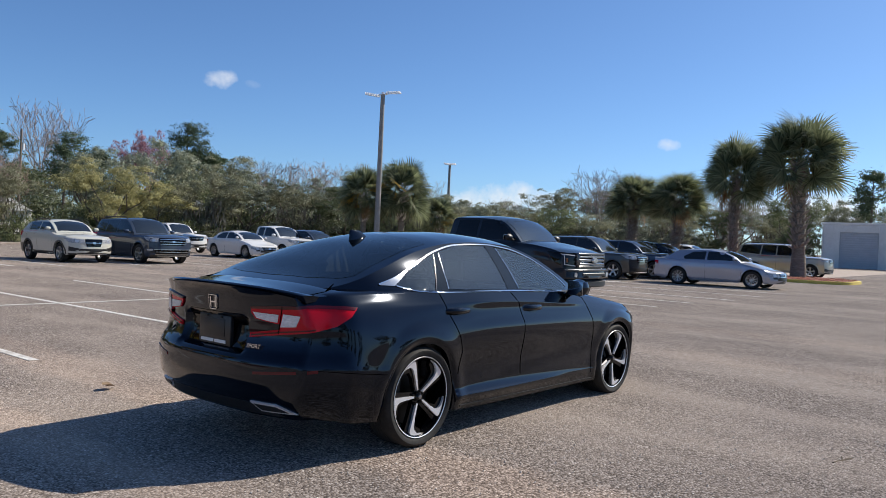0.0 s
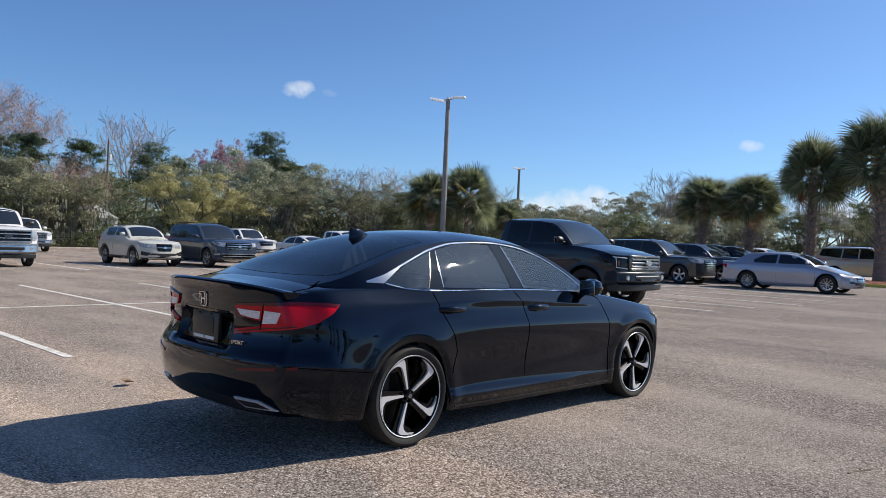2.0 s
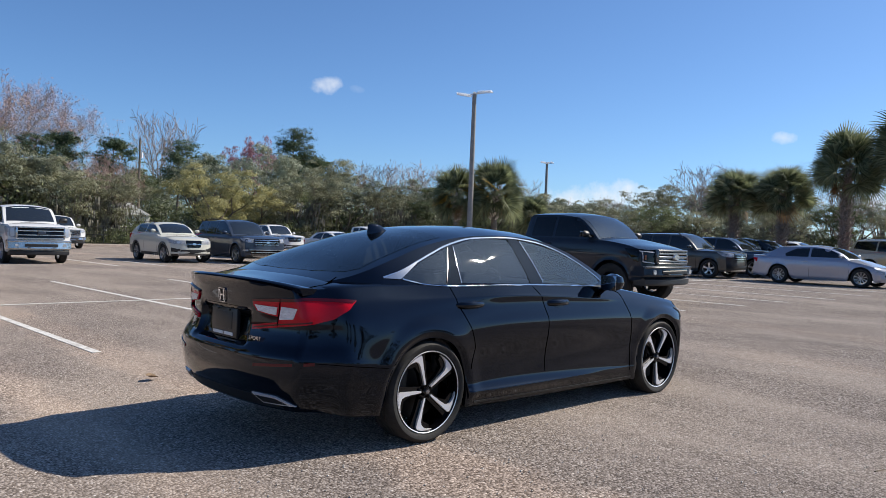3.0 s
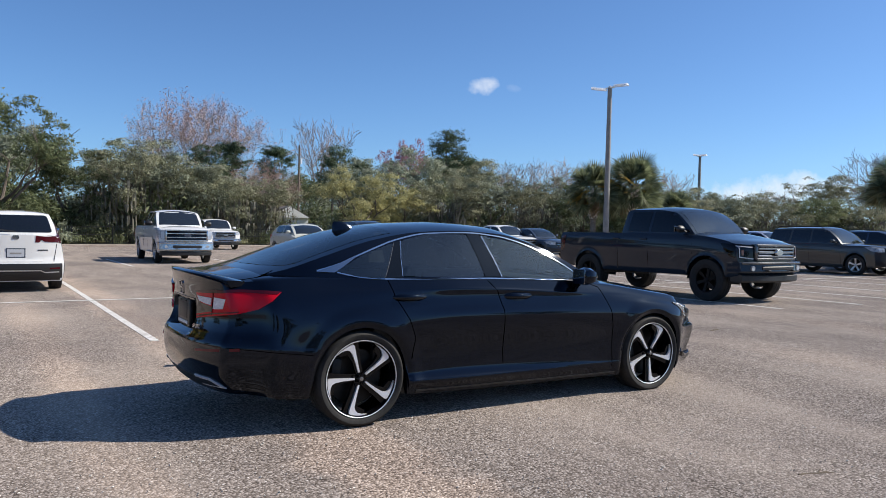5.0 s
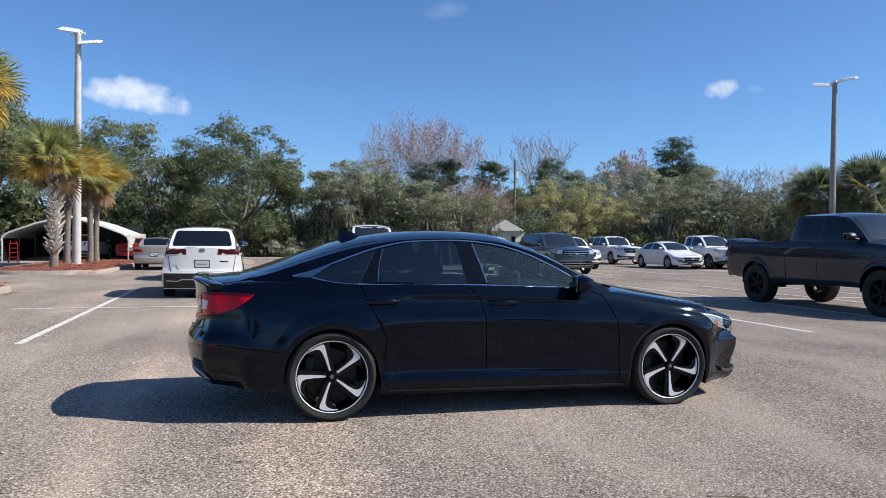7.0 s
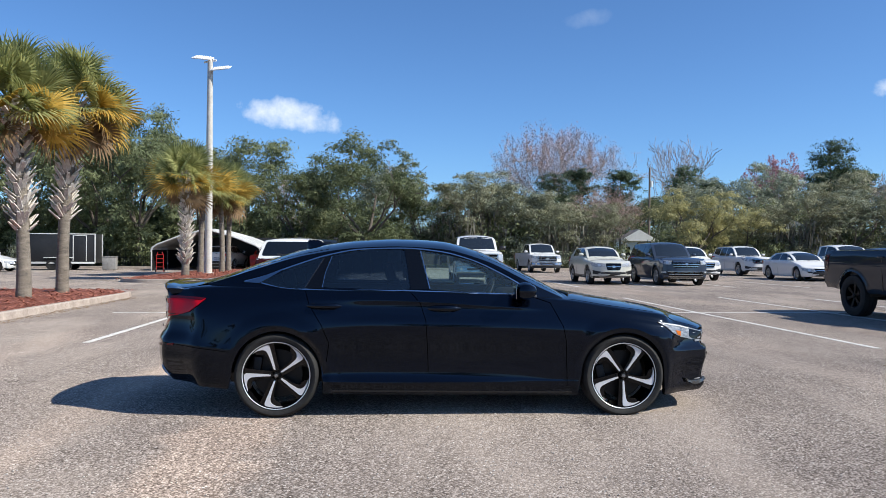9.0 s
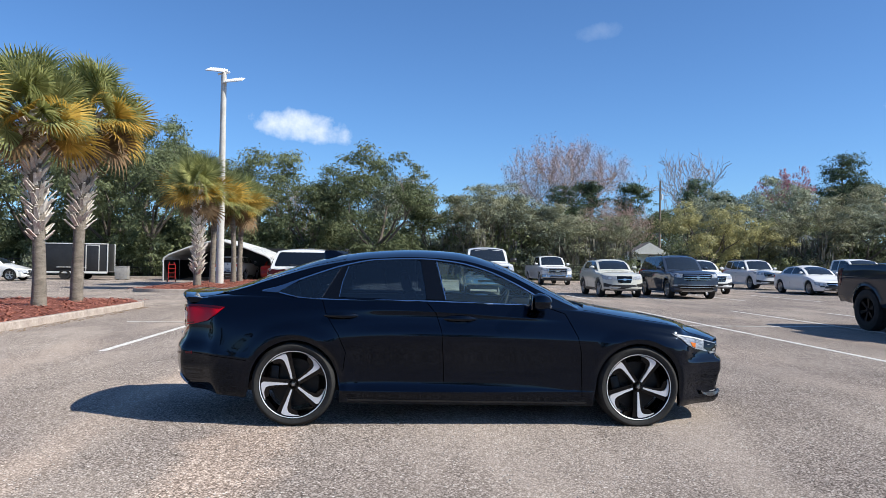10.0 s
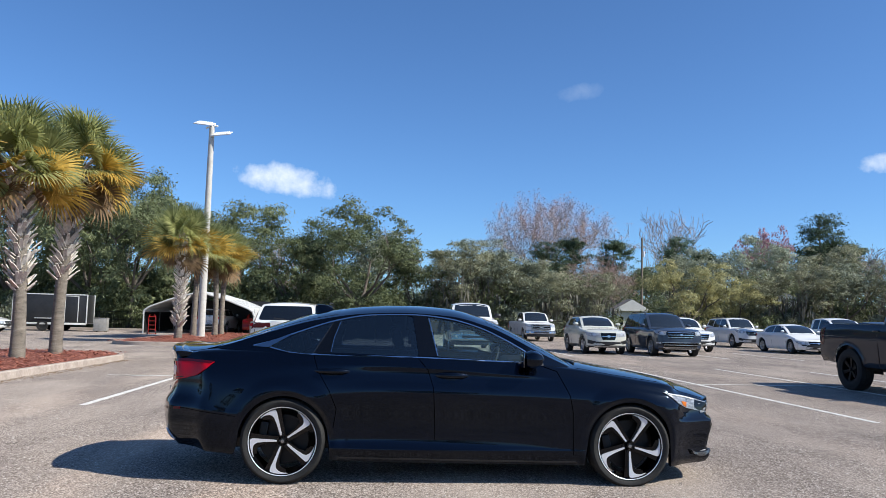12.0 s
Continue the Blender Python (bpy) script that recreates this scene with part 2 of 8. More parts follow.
CHIP = leaf_material("red_mulch_chip", (0.13, 0.035, 0.022), (0.46, 0.18, 0.12), 0.0)
BARK = mottled("tree_bark", (0.07, 0.055, 0.045), (0.2, 0.17, 0.14), 5.0, 0.9, 0.9, 0.03, (1, 1, 0.25))
TWIG = mottled("bare_twig", (0.27, 0.205, 0.175), (0.48, 0.39, 0.34), 3.0, 0.9, 0.3, 0.02)
PALM_BARK = mottled("palm_bark", (0.10, 0.085, 0.07), (0.30, 0.26, 0.21), 4.0, 0.95, 0.9, 0.02, (1, 1, 3.0))
# leaf bases of the backlit palms, with their shade put into the colour
PALM_BOOT_SHADED = mottled("shaded_palm_leaf_base", (0.15, 0.13, 0.11), (0.34, 0.31, 0.27), 7.0, 0.9, 0.5, 0.01)
PALM_BOOT = mottled("palm_leaf_base", (0.36, 0.31, 0.26), (0.80, 0.75, 0.67), 7.0, 0.9, 0.5, 0.01)
FROND_GREEN = leaf_material("palm_frond_green", (0.135, 0.16, 0.048), (0.55, 0.55, 0.23), 0.5)
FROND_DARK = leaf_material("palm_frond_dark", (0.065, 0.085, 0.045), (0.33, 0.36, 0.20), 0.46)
FROND_YELLOW = leaf_material("palm_frond_yellow", (0.34, 0.22, 0.035), (0.78, 0.52, 0.12), 0.45)
FROND_DEAD = leaf_material("palm_frond_dead", (0.16, 0.10, 0.05), (0.34, 0.23, 0.12), 0.25)
OAK_LEAF = leaf_material("oak_leaf", (0.036, 0.052, 0.022), (0.25, 0.285, 0.145), 0.40)
OAK_GREY = leaf_material("oak_leaf_grey", (0.085, 0.10, 0.062), (0.43, 0.46, 0.33), 0.30)
OAK_WARM = leaf_material("oak_leaf_olive", (0.09, 0.095, 0.055), (0.42, 0.42, 0.27), 0.30)
GOLD_LEAF = leaf_material("yellowing_leaf", (0.165, 0.165, 0.07), (0.60, 0.56, 0.28), 0.45)
PINE_LEAF = leaf_material("pine_needle", (0.03, 0.048, 0.028), (0.14, 0.19, 0.10))
PINK_LEAF = leaf_material("pink_blossom", (0.22, 0.085, 0.108), (0.45, 0.24, 0.28))
BUSH_DARK = leaf_material("shrub_leaf", (0.04, 0.054, 0.024), (0.24, 0.27, 0.13))
MOSS = leaf_material("hanging_moss", (0.10, 0.095, 0.075), (0.22, 0.21, 0.17), 0.2)

BLACK_PAINT = paint("black_paint", (0.0007, 0.0013, 0.0034), 0.0, 0.5)
black_gloss = BLACK_PAINT.node_tree.nodes["Principled BSDF"]
black_gloss.inputs["Coat IOR"].default_value = 1.36
black_gloss.inputs["Coat Weight"].default_value = 0.45
black_gloss.inputs["Roughness"].default_value = 0.05
black_gloss.inputs["Specular IOR Level"].default_value = 0.33
black_gloss.inputs["Specular Tint"].default_value = (0.48, 0.62, 0.90, 1)
WHITE_PAINT = paint("white_paint", (0.66, 0.66, 0.65))
CREAM_PAINT = paint("cream_white_paint", (0.50, 0.50, 0.45))
SILVER_PAINT = paint("silver_paint", (0.33, 0.35, 0.42), 0.55, 0.35)
BEIGE_PAINT = paint("beige_paint", (0.38, 0.36, 0.32), 0.4, 0.35)
SLATE_PAINT = paint("slate_blue_paint", (0.045, 0.06, 0.09), 0.35, 0.35)
GREY_PAINT = paint("dark_grey_paint", (0.017, 0.025, 0.038), 0.15, 0.4)
GREY_PAINT.node_tree.nodes["Principled BSDF"].inputs["Coat IOR"].default_value = 1.38
BROWN_PAINT = paint("dark_bronze_paint", (0.055, 0.058, 0.058), 0.3, 0.35)
RED_PAINT = paint("red_paint", (0.28, 0.016, 0.012))
TRIM_BLACK = material("black_trim", (0.012, 0.012, 0.013), 0.45)
GLOSS_BLACK = material("gloss_black", (0.003, 0.003, 0.0035), 0.025, spec=0.35)
MATTE_BLACK = material("matte_black_rim", (0.004, 0.004, 0.0042), 0.5, spec=0.2)
PILLAR = material("pillar_film", (0.002, 0.002, 0.0024), 0.02, spec=0.45)
RUBBER = mottled("tyre_rubber", (0.012, 0.012, 0.012), (0.028, 0.027, 0.026), 12.0, 0.75, 0.2, 0.002)
CHROME = material("chrome", (0.62, 0.63, 0.66), 0.07, metal=1.0)
BRIGHT = material("bright_trim", (0.52, 0.53, 0.54), 0.20, metal=0.9)
DARK_CHROME = material("dark_chrome", (0.13, 0.13, 0.135), 0.22, metal=0.8)
SEAM = material("shut_gap", (0.0006, 0.0006, 0.0006), 1.0, spec=0.0)
MACHINED = material("machined_alloy", (0.70, 0.70, 0.73), 0.36, metal=0.45)
ALLOY = material("silver_alloy", (0.55, 0.56, 0.58), 0.35, metal=0.9)
STEEL = material("brake_steel", (0.028, 0.027, 0.027), 0.45, metal=0.9)
SATIN = material("satin_chrome", (0.36, 0.38, 0.42), 0.14, metal=1.0)
MIRROR = material("mirror_silvering", (0.30, 0.31, 0.33), 0.03, metal=1.0)
RED_LENS = material("red_lens", (0.46, 0.003, 0.014), 0.18, spec=0.12, coat=0.3)
RED_DARK = material("dark_red_lens", (0.060, 0.002, 0.006), 0.2, spec=0.2, coat=0.5)
RED_MARK = material("red_reflector", (0.09, 0.002, 0.008), 0.2, spec=0.2, coat=0.4)
CLEAR_LENS = mottled("clear_lens", (0.42, 0.38, 0.38), (0.85, 0.82, 0.82), 30.0, 0.12, 0.12, 0.004, (1, 1, 6), 3.0)
AMBER_DARK = material("dull_amber_lens", (0.22, 0.07, 0.025), 0.15, coat=0.6)
AMBER_DEEP = material("deep_amber_lens", (0.50, 0.13, 0.02), 0.12, coat=0.8)
HEAD_DARK = mottled("dark_headlamp_lens", (0.05, 0.056, 0.065), (0.36, 0.38, 0.41), 14.0, 0.12, 0.3, 0.01, (1, 1, 3), 3.0, 0.8)
HEADLAMP = mottled("headlamp_lens", (0.12, 0.13, 0.14), (0.55, 0.57, 0.60), 14.0, 0.12, 0.3, 0.01, (1, 1, 3), 3.0, 0.8)
TINT = tinted_glass("tinted_glass", (0.26, 0.33, 0.38), 1.0, 0.003, 1.85)
TINT_REAR = tinted_glass("rear_window_glass", (0.26, 0.33, 0.38), 1.0, 0.003, 1.5)
TINT_FRONT = tinted_glass("lightly_tinted_glass", (0.74, 0.90, 0.89), 1.0, 0.022, 1.75)
GLASS_CLEAR = tinted_glass("windscreen_glass", (0.84, 0.90, 0.88), 1.0, 0.0, 1.6)
GLASS_DARK = material("dark_window_glass", (0.006, 0.008, 0.011), 0.04, spec=0.7)
SCREEN = material("windscreen_dark", (0.014, 0.018, 0.022), 0.04, spec=1.0, coat=0.35)
SEAT = mottled("black_seat_cloth", (0.012, 0.012, 0.013), (0.03, 0.03, 0.032), 20.0, 0.85, 0.3, 0.003)
POST_METAL = mottled("lamp_post_concrete", (0.42, 0.40, 0.36), (0.58, 0.56, 0.52), 2.0, 0.7, 0.2, 0.004)
POST_DARK = mottled("lamp_post_weathered", (0.20, 0.19, 0.18), (0.32, 0.31, 0.29), 2.0, 0.7, 0.2, 0.004)
LED_HEAD = material("lamp_head_metal", (0.78, 0.78, 0.77), 0.45, metal=0.0)
WHITE_PLASTIC = material("white_letter", (0.75, 0.75, 0.74), 0.4)
PLATE_DARK = material("plate_frame_black", (0.015, 0.015, 0.016), 0.35)
PLATE_PALE = material("number_plate", (0.45, 0.47, 0.5), 0.45)
STUCCO = mottled("pale_stucco", (0.64, 0.63, 0.60), (0.76, 0.75, 0.72), 1.0, 0.9, 0.3, 0.01)
SHUTTER = mottled("grey_shutter", (0.40, 0.42, 0.45), (0.48, 0.50, 0.53), 1.5, 0.6, 0.1, 0.004)
SHEET_METAL = mottled("white_sheet_metal", (0.52, 0.52, 0.50), (0.62, 0.62, 0.60), 1.0, 0.45, 0.1, 0.003)
SIDING = mottled("house_siding", (0.70, 0.70, 0.68), (0.82, 0.82, 0.79), 1.0, 0.8, 0.2, 0.004)
ROOF_GREY = mottled("roof_shingle", (0.12, 0.115, 0.11), (0.22, 0.21, 0.20), 3.0, 0.9, 0.5, 0.01)
FENCE_BLACK = material("black_fence_metal", (0.02, 0.02, 0.022), 0.5, metal=0.3)
WOOD_POLE = mottled("weathered_pole_wood", (0.14, 0.11, 0.085), (0.26, 0.21, 0.17), 2.0, 0.9, 0.5, 0.01, (1, 1, 0.2))
TRAILER_BLACK = mottled("black_trailer_skin", (0.018, 0.019, 0.02), (0.03, 0.03, 0.032), 2.0, 0.4, 0.1, 0.003)
DRY_STICK = mottled("dry_stick", (0.09, 0.07, 0.05), (0.2, 0.16, 0.12), 30.0, 0.9, 0.4, 0.002)
DEAD_LEAF = mottled("dead_leaf", (0.13, 0.085, 0.05), (0.26, 0.19, 0.13), 30.0, 0.9, 0.3, 0.002)

# ---- geometry helpers ----
from mathutils.bvhtree import BVHTree


FALL = Vector((-0.005, 0.006, 1.0)).normalized()   # the lot falls a little towards the woods
LOTM = Vector((0, 0, 1)).rotation_difference(FALL).to_matrix().to_4x4()


def lot_z(x, y):
    return 0.005 * x - 0.006 * y


def parked(x, y, turn):
    """A pose on the sloping lot."""
    return Matrix.Translation((x, y, lot_z(x, y))) @ LOTM @ pose(0, 0, 0, 0, 0, turn)


def link_mesh(name, bm, mat, sharp=0.7, smooth=True):
    bmesh.ops.recalc_face_normals(bm, faces=bm.faces)
    if smooth:
        for f in bm.faces:
            f.smooth = True
        for e in bm.edges:
            if len(e.link_faces) == 2 and e.calc_face_angle(0.0) > sharp:
                e.smooth = False
    me = bpy.data.meshes.new(name)
    bm.to_mesh(me)
    bm.free()
    me.materials.append(mat)
    return new(name, me)


def part(name, bm, mat, parent, label="", sharp=0.7, smooth=True):
    """Links a bmesh as one mesh object under a thing or a part."""
    ob = link_mesh(name, bm, mat, sharp, smooth)
    ob.parent = parent
    if label:
        tagged(ob, label)
    return ob


def share(ob, parent, m):
    """Another part on the same mesh."""
    o = new(ob.name.split(".")[0], ob.data)
    o.parent = parent
    o.matrix_basis = m
    return o


def thing(name, label, category, group="", kind=""):
    return tagged(new(name), label, category, group, kind)


def box(bm, c, s, bevel=0.0, m=None):
    """A box with centre c and size s, its edges bevelled."""
    vs = bmesh.ops.create_cube(bm, size=1.0)["verts"]
    for v in vs:
        v.co = Vector((v.co.x * s[0] + c[0], v.co.y * s[1] + c[1], v.co.z * s[2] + c[2]))
        if m is not None:
            v.co = m @ v.co
    if bevel:
        es = {e for v in vs for e in v.link_edges}
        bmesh.ops.bevel(bm, geom=list(es), offset=bevel, segments=2, profile=0.5, affect="EDGES")
    return bm


def tube(bm, pts, radii, seg=8, cap=True):
    """A tapered tube along points."""
    rings = []
    n = len(pts)
    side = None
    for i, p in enumerate(pts):
        d = (Vector(pts[min(i + 1, n - 1)]) - Vector(pts[max(i - 1, 0)])).normalized()
        if side is None:
            side = d.orthogonal().normalized()
        else:
            side = (side - d * side.dot(d)).normalized()
        up = d.cross(side)
        r = radii[i] if isinstance(radii, (list, tuple)) else radii
        rings.append([bm.verts.new(Vector(p) + (side * math.cos(2 * math.pi * k / seg) + up * math.sin(2 * math.pi * k / seg)) * r) for k in range(seg)])
    for a, b in zip(rings, rings[1:]):
        for k in range(seg):
            bm.faces.new((a[k], a[(k + 1) % seg], b[(k + 1) % seg], b[k]))
    if cap:
        bm.faces.new(rings[0][::-1])
        bm.faces.new(rings[-1])
    return bm


def lathe(bm, profile, seg=32, closed=False):
    """Turns (radius, y) points about the y axis."""
    rings = [[bm.verts.new((r * math.cos(2 * math.pi * k / seg), y, r * math.sin(2 * math.pi * k / seg))) for k in range(seg)] for r, y in profile]
    pairs = list(zip(rings, rings[1:]))
    if closed:
        pairs.append((rings[-1], rings[0]))
    for a, b in pairs:
        for k in range(seg):
            bm.faces.new((a[k], a[(k + 1) % seg], b[(k + 1) % seg], b[k]))
    return bm


def slab(bm, pts, depth):
    """A flat polygon (3D points) pushed along depth into a solid."""
    a = [bm.verts.new(p) for p in pts]
    b = [bm.verts.new(Vector(p) + Vector(depth)) for p in pts]
    bm.faces.new(a)
    bm.faces.new(b[::-1])
    for i in range(len(a)):
        j = (i + 1) % len(a)
        bm.faces.new((a[i], b[i], b[j], a[j]))
    return bm


def curve(keys):
    """A smooth monotone line through (x, value) keys."""
    xs = np.array([k[0] for k in keys], float)
    ys = np.array([k[1] for k in keys], float)
    h = np.diff(xs)
    d = np.diff(ys) / h
    m = np.zeros(len(xs))
    for i in range(1, len(xs) - 1):
        if d[i - 1] * d[i] > 0:
            w1, w2 = 2 * h[i] + h[i - 1], h[i] + 2 * h[i - 1]
            m[i] = (w1 + w2) / (w1 / d[i - 1] + w2 / d[i])
    m[0], m[-1] = d[0], d[-1]

    def at(x):
        x = min(max(x, xs[0]), xs[-1])
        i = min(max(int(np.searchsorted(xs, x)) - 1, 0), len(h) - 1)
        t = (x - xs[i]) / h[i]
        return float((1 + 2 * t) * (1 - t) ** 2 * ys[i] + t * (1 - t) ** 2 * h[i] * m[i] + t * t * (3 - 2 * t) * ys[i + 1] + t * t * (t - 1) * h[i] * m[i + 1])
    return at


def inside(p, poly):
    c = False
    j = len(poly) - 1
    for i in range(len(poly)):
        a, b = poly[i], poly[j]
        if (a[1] > p[1]) != (b[1] > p[1]) and p[0] < (b[0] - a[0]) * (p[1] - a[1]) / (b[1] - a[1]) + a[0]:
            c = not c
        j = i
    return c


AXES = {"right": (0, 2, Vector((0, 1, 0))), "left": (0, 2, Vector((0, -1, 0))), "rear": (1, 2, Vector((1, 0, 0))), "front": (1, 2, Vector((-1, 0, 0))), "top": (0, 1, Vector((0, 0, -1)))}


def rounded(poly, r=0.02, n=3):
    """The polygon with its corners rounded."""
    out = []
    k = len(poly)
    for i in range(k):
        p, a, b = Vector(poly[i]), Vector(poly[i - 1]), Vector(poly[(i + 1) % k])
        da, db = a - p, b - p
        ra, rb = min(r, da.length * 0.45), min(r, db.length * 0.45)
        s, e = p + da.normalized() * ra, p + db.normalized() * rb
        for q in range(n + 1):
            t = q / n
            out.append(tuple((1 - t) ** 2 * s + 2 * t * (1 - t) * p + t * t * e))
    return out


def lay(bvh, polys, side, proud=0.004, step=0.06, skirt=0.008):
    """Lays flat polygons, drawn in a side, rear, front or top view, on a body's skin, standing proud of it by a little."""
    ia, ib, way = AXES[side]
    bm = bmesh.new()
    for poly in polys:
        vs = []
        for a, b in poly:
            co = Vector((0, 0, 0))
            co[ia], co[ib] = a, b
            vs.append(bm.verts.new(co))
        bm.faces.new(vs)
    bmesh.ops.triangulate(bm, faces=bm.faces[:], ngon_method="EAR_CLIP")
    for axis in (ia, ib):
        lo = min(v.co[axis] for v in bm.verts)
        hi = max(v.co[axis] for v in bm.verts)
        no = Vector((0, 0, 0))
        no[axis] = 1
        k = math.ceil(lo / step) * step
        while k < hi:
            at = Vector((0, 0, 0))
            at[axis] = k + 0.0003
            bmesh.ops.bisect_plane(bm, geom=bm.verts[:] + bm.edges[:] + bm.faces[:], plane_co=at, plane_no=no, dist=1e-5)
            k += step
    bmesh.ops.triangulate(bm, faces=[f for f in bm.faces if len(f.verts) > 4])
    deep = {}
    for v in bm.verts:
        start = v.co - way * 6
        hit, no, _, _ = bvh.ray_cast(start, way)
        if hit is None:
            hit, no, _, _ = bvh.find_nearest(v.co - way * 0.9 if side in ("right", "left") else v.co)
        if no.dot(way) > 0:
            no = -no
        v.co = hit + no * proud
        deep[v] = hit - no * skirt
    edges = [e for e in bm.edges if len(e.link_faces) == 1]
    low = {}
    for e in edges:
        for v in e.verts:
            if v not in low:
                low[v] = bm.verts.new(deep[v])
    for e in edges:
        a, b = e.verts
        bm.faces.new((a, b, low[b], low[a]))
    return bm


def lay_round(bvh, polys, centre, proud=0.006, step=0.03, skirt=0.01):
    """Like lay(), wrapped round a body corner: outlines in degrees from straight back (towards -y) and height."""
    bm = bmesh.new()
    for poly in polys:
        bm.faces.new([bm.verts.new((radians(a) * 0.6, 0, z)) for a, z in poly])
    bmesh.ops.triangulate(bm, faces=bm.faces[:], ngon_method="EAR_CLIP")
    for axis in (0, 2):
        lo, hi = min(v.co[axis] for v in bm.verts), max(v.co[axis] for v in bm.verts)
        no = Vector((0, 0, 0))
        no[axis] = 1
        k = math.ceil(lo / step) * step
        while k < hi:
            bmesh.ops.bisect_plane(bm, geom=bm.verts[:] + bm.edges[:] + bm.faces[:], plane_co=no * (k + 0.0003), plane_no=no, dist=1e-5)
            k += step
    deep = {}
    for v in bm.verts:
        a = v.co.x / 0.6
        way = Vector((math.cos(a), math.sin(a), 0))
        c = Vector((centre[0], centre[1], v.co.z))
        hit, no, _, _ = bvh.ray_cast(c - way * 3, way)
        if hit is None:
            hit, no = c - way * 0.7, -way
        if no.dot(way) > 0:
            no = -no
        v.co = hit + no * proud
        deep[v] = hit - no * skirt
    low = {}
    edges = [e for e in bm.edges if len(e.link_faces) == 1]
    for e in edges:
        for v in e.verts:
            if v not in low:
                low[v] = bm.verts.new(deep[v])
    for e in edges:
        a, b = e.verts
        bm.faces.new((a, b, low[b], low[a]))
    return bm


def strip(pts, w0, w1=None):
    """Quads along a flat line of points, with widths at its ends."""
    w1 = w0 if w1 is None else w1
    n = len(pts)
    sides = []
    for i, p in enumerate(pts):
        a, b = Vector(pts[max(i - 1, 0)]), Vector(pts[min(i + 1, n - 1)])
        d = (b - a).normalized()
        q = Vector((-d.y, d.x))
        w = (w0 + (w1 - w0) * i / (n - 1)) / 2
        sides.append((Vector(p) + q * w, Vector(p) - q * w))
    return [[tuple(a[0]), tuple(b[0]), tuple(b[1]), tuple(a[1])] for a, b in zip(sides, sides[1:])]


def shell(s):
    """The painted skin of a vehicle, from the lines in s: x ahead, y to its left, middle of the wheelbase at 0."""
    W, SH, DK, SI = curve(s["width"]), curve(s["shoulder"]), curve(s["deck"]), curve(s["sill"])
    PROF, NOSE, TAIL = curve(s["flank"]), curve(s["nose"]), curve(s["tail"])
    ENDS = curve(s.get("flank_ends", s["flank"]))
    xr, xf = s["width"][0][0], s["width"][-1][0]
    lines = [(k, curve(zk), curve(yk)) for k, zk, yk in s.get("lines", ())]
    step = s["step"]
    xa = s["axles"]
    ra, zc = s["arch"], s["arch_z"]
    us = set(np.round(np.arange(xr, xf, step), 4)) | {xf}
    for x in xa:
        us = {u for u in us if abs(abs(u - x) - ra) > step * 0.4}
        for k in range(s["arch_steps"] + 1):
            us.add(round(x + ra * math.cos(math.pi * k / s["arch_steps"]), 4))
    us = sorted(us)
    nv, nd = s["rows"], s["deck_rows"]
    bowf, bowr = s["bow"]

    def front(y, z, w):
        return NOSE(z) - bowf * (abs(y) / w) ** s.get("bow_power", 2.6)

    def ease(t):
        t = min(max(t, 0.0), 1.0)
        return t * t * (3 - 2 * t)

    def rear(y, z, w):
        x = TAIL(z) + bowr * (abs(y) / w) ** 2.8
        for half, z0, z1, deep, soft in s.get("recess", ()):
            x += deep * ease((half - abs(y)) / soft) * ease((z - z0) / soft) * ease((z1 - z) / (soft * 1.6))
        return x
    bm = bmesh.new()
    cols = []
    wmax = max(k[1] for k in s["width"])
    for u in us:
        w, zs, sh, dk = W(u), SI(u), SH(u), DK(u)
        zb = zs
        for x in xa:
            if abs(u - x) <= ra + 1e-6:
                zb = max(zb, zc + math.sqrt(max(ra * ra - (u - x) ** 2, 0.0)))
        wf = ease((u - s["bend"][1]) / (xf - s["bend"][1]))
        wr = ease((s["bend"][0] - u) / (s["bend"][0] - xr))
        col = []
        if lines:
            # the rows of the skin follow the body's feature lines, pushed up where a wheel opening cuts them
            knots = [(0, zb)] + [(k, max(fz(u), zb + (sh - zb) * k / nv * 0.45)) for k, fz, _ in lines[1:-1]] + [(nv, sh)]
            section = curve([(fz(u) + 1e-5 * k, fy(u)) for k, fz, fy in lines[:-1]] + [(sh + 1e-3, lines[-1][2](u))])
            zs_rows = np.interp(range(nv + 1), [k for k, _ in knots], [z for _, z in knots])
            for z in zs_rows:
                y = section(float(z))
                for x in xa:
                    d = math.hypot(u - x, z - zc) - ra
                    if -0.02 < d < 0.16:
                        d = max(d, 0.0)
                        y += s["flare"] * (ease(d / 0.042) if d < 0.042 else 1 - ease((d - 0.042) / 0.118)) - 0.004 * (1 - ease(d / 0.042))
                for k, x0, x1 in s.get("taper", ()):
                    y *= 1 - k * min(max((u - x0) / (x1 - x0), 0.0), 1.0) ** 2.2
                col.append((u, y, float(z)))
        for i in range(0 if not lines else nv + 1, nv + 1):
            v = i / nv
            z = zb + (sh - zb) * v
            zn = (z - zs) / (sh - zs)
            pl = s.get("plain_front" if u > 0 else "plain")
            ke = ease((abs(u) - pl[0]) / (pl[1] - pl[0])) if pl else 0.0
            y = w * (PROF(zn) * (1 - ke) + ENDS(zn) * ke)
            for x in xa:
                d = math.hypot(u - x, z - zc) - ra
                if -0.02 < d < 0.09:
                    y += s["flare"] * (1 - max(d, 0) / 0.09) ** 2
            col.append((u, y, z))
        ye = col[-1][1]
        for i in range(1, nd + 1):
            t = i / nd
            y = ye * (1 - t)
            col.append((u, y, dk - (dk - sh) * (1 - t) ** 2.8))
        out = []
        for (x, y, z) in col:
            x2 = x + wf * (front(y, z, wmax) - xf) + wr * (rear(y, z, wmax) - xr)
            out.append((x2, y, z))
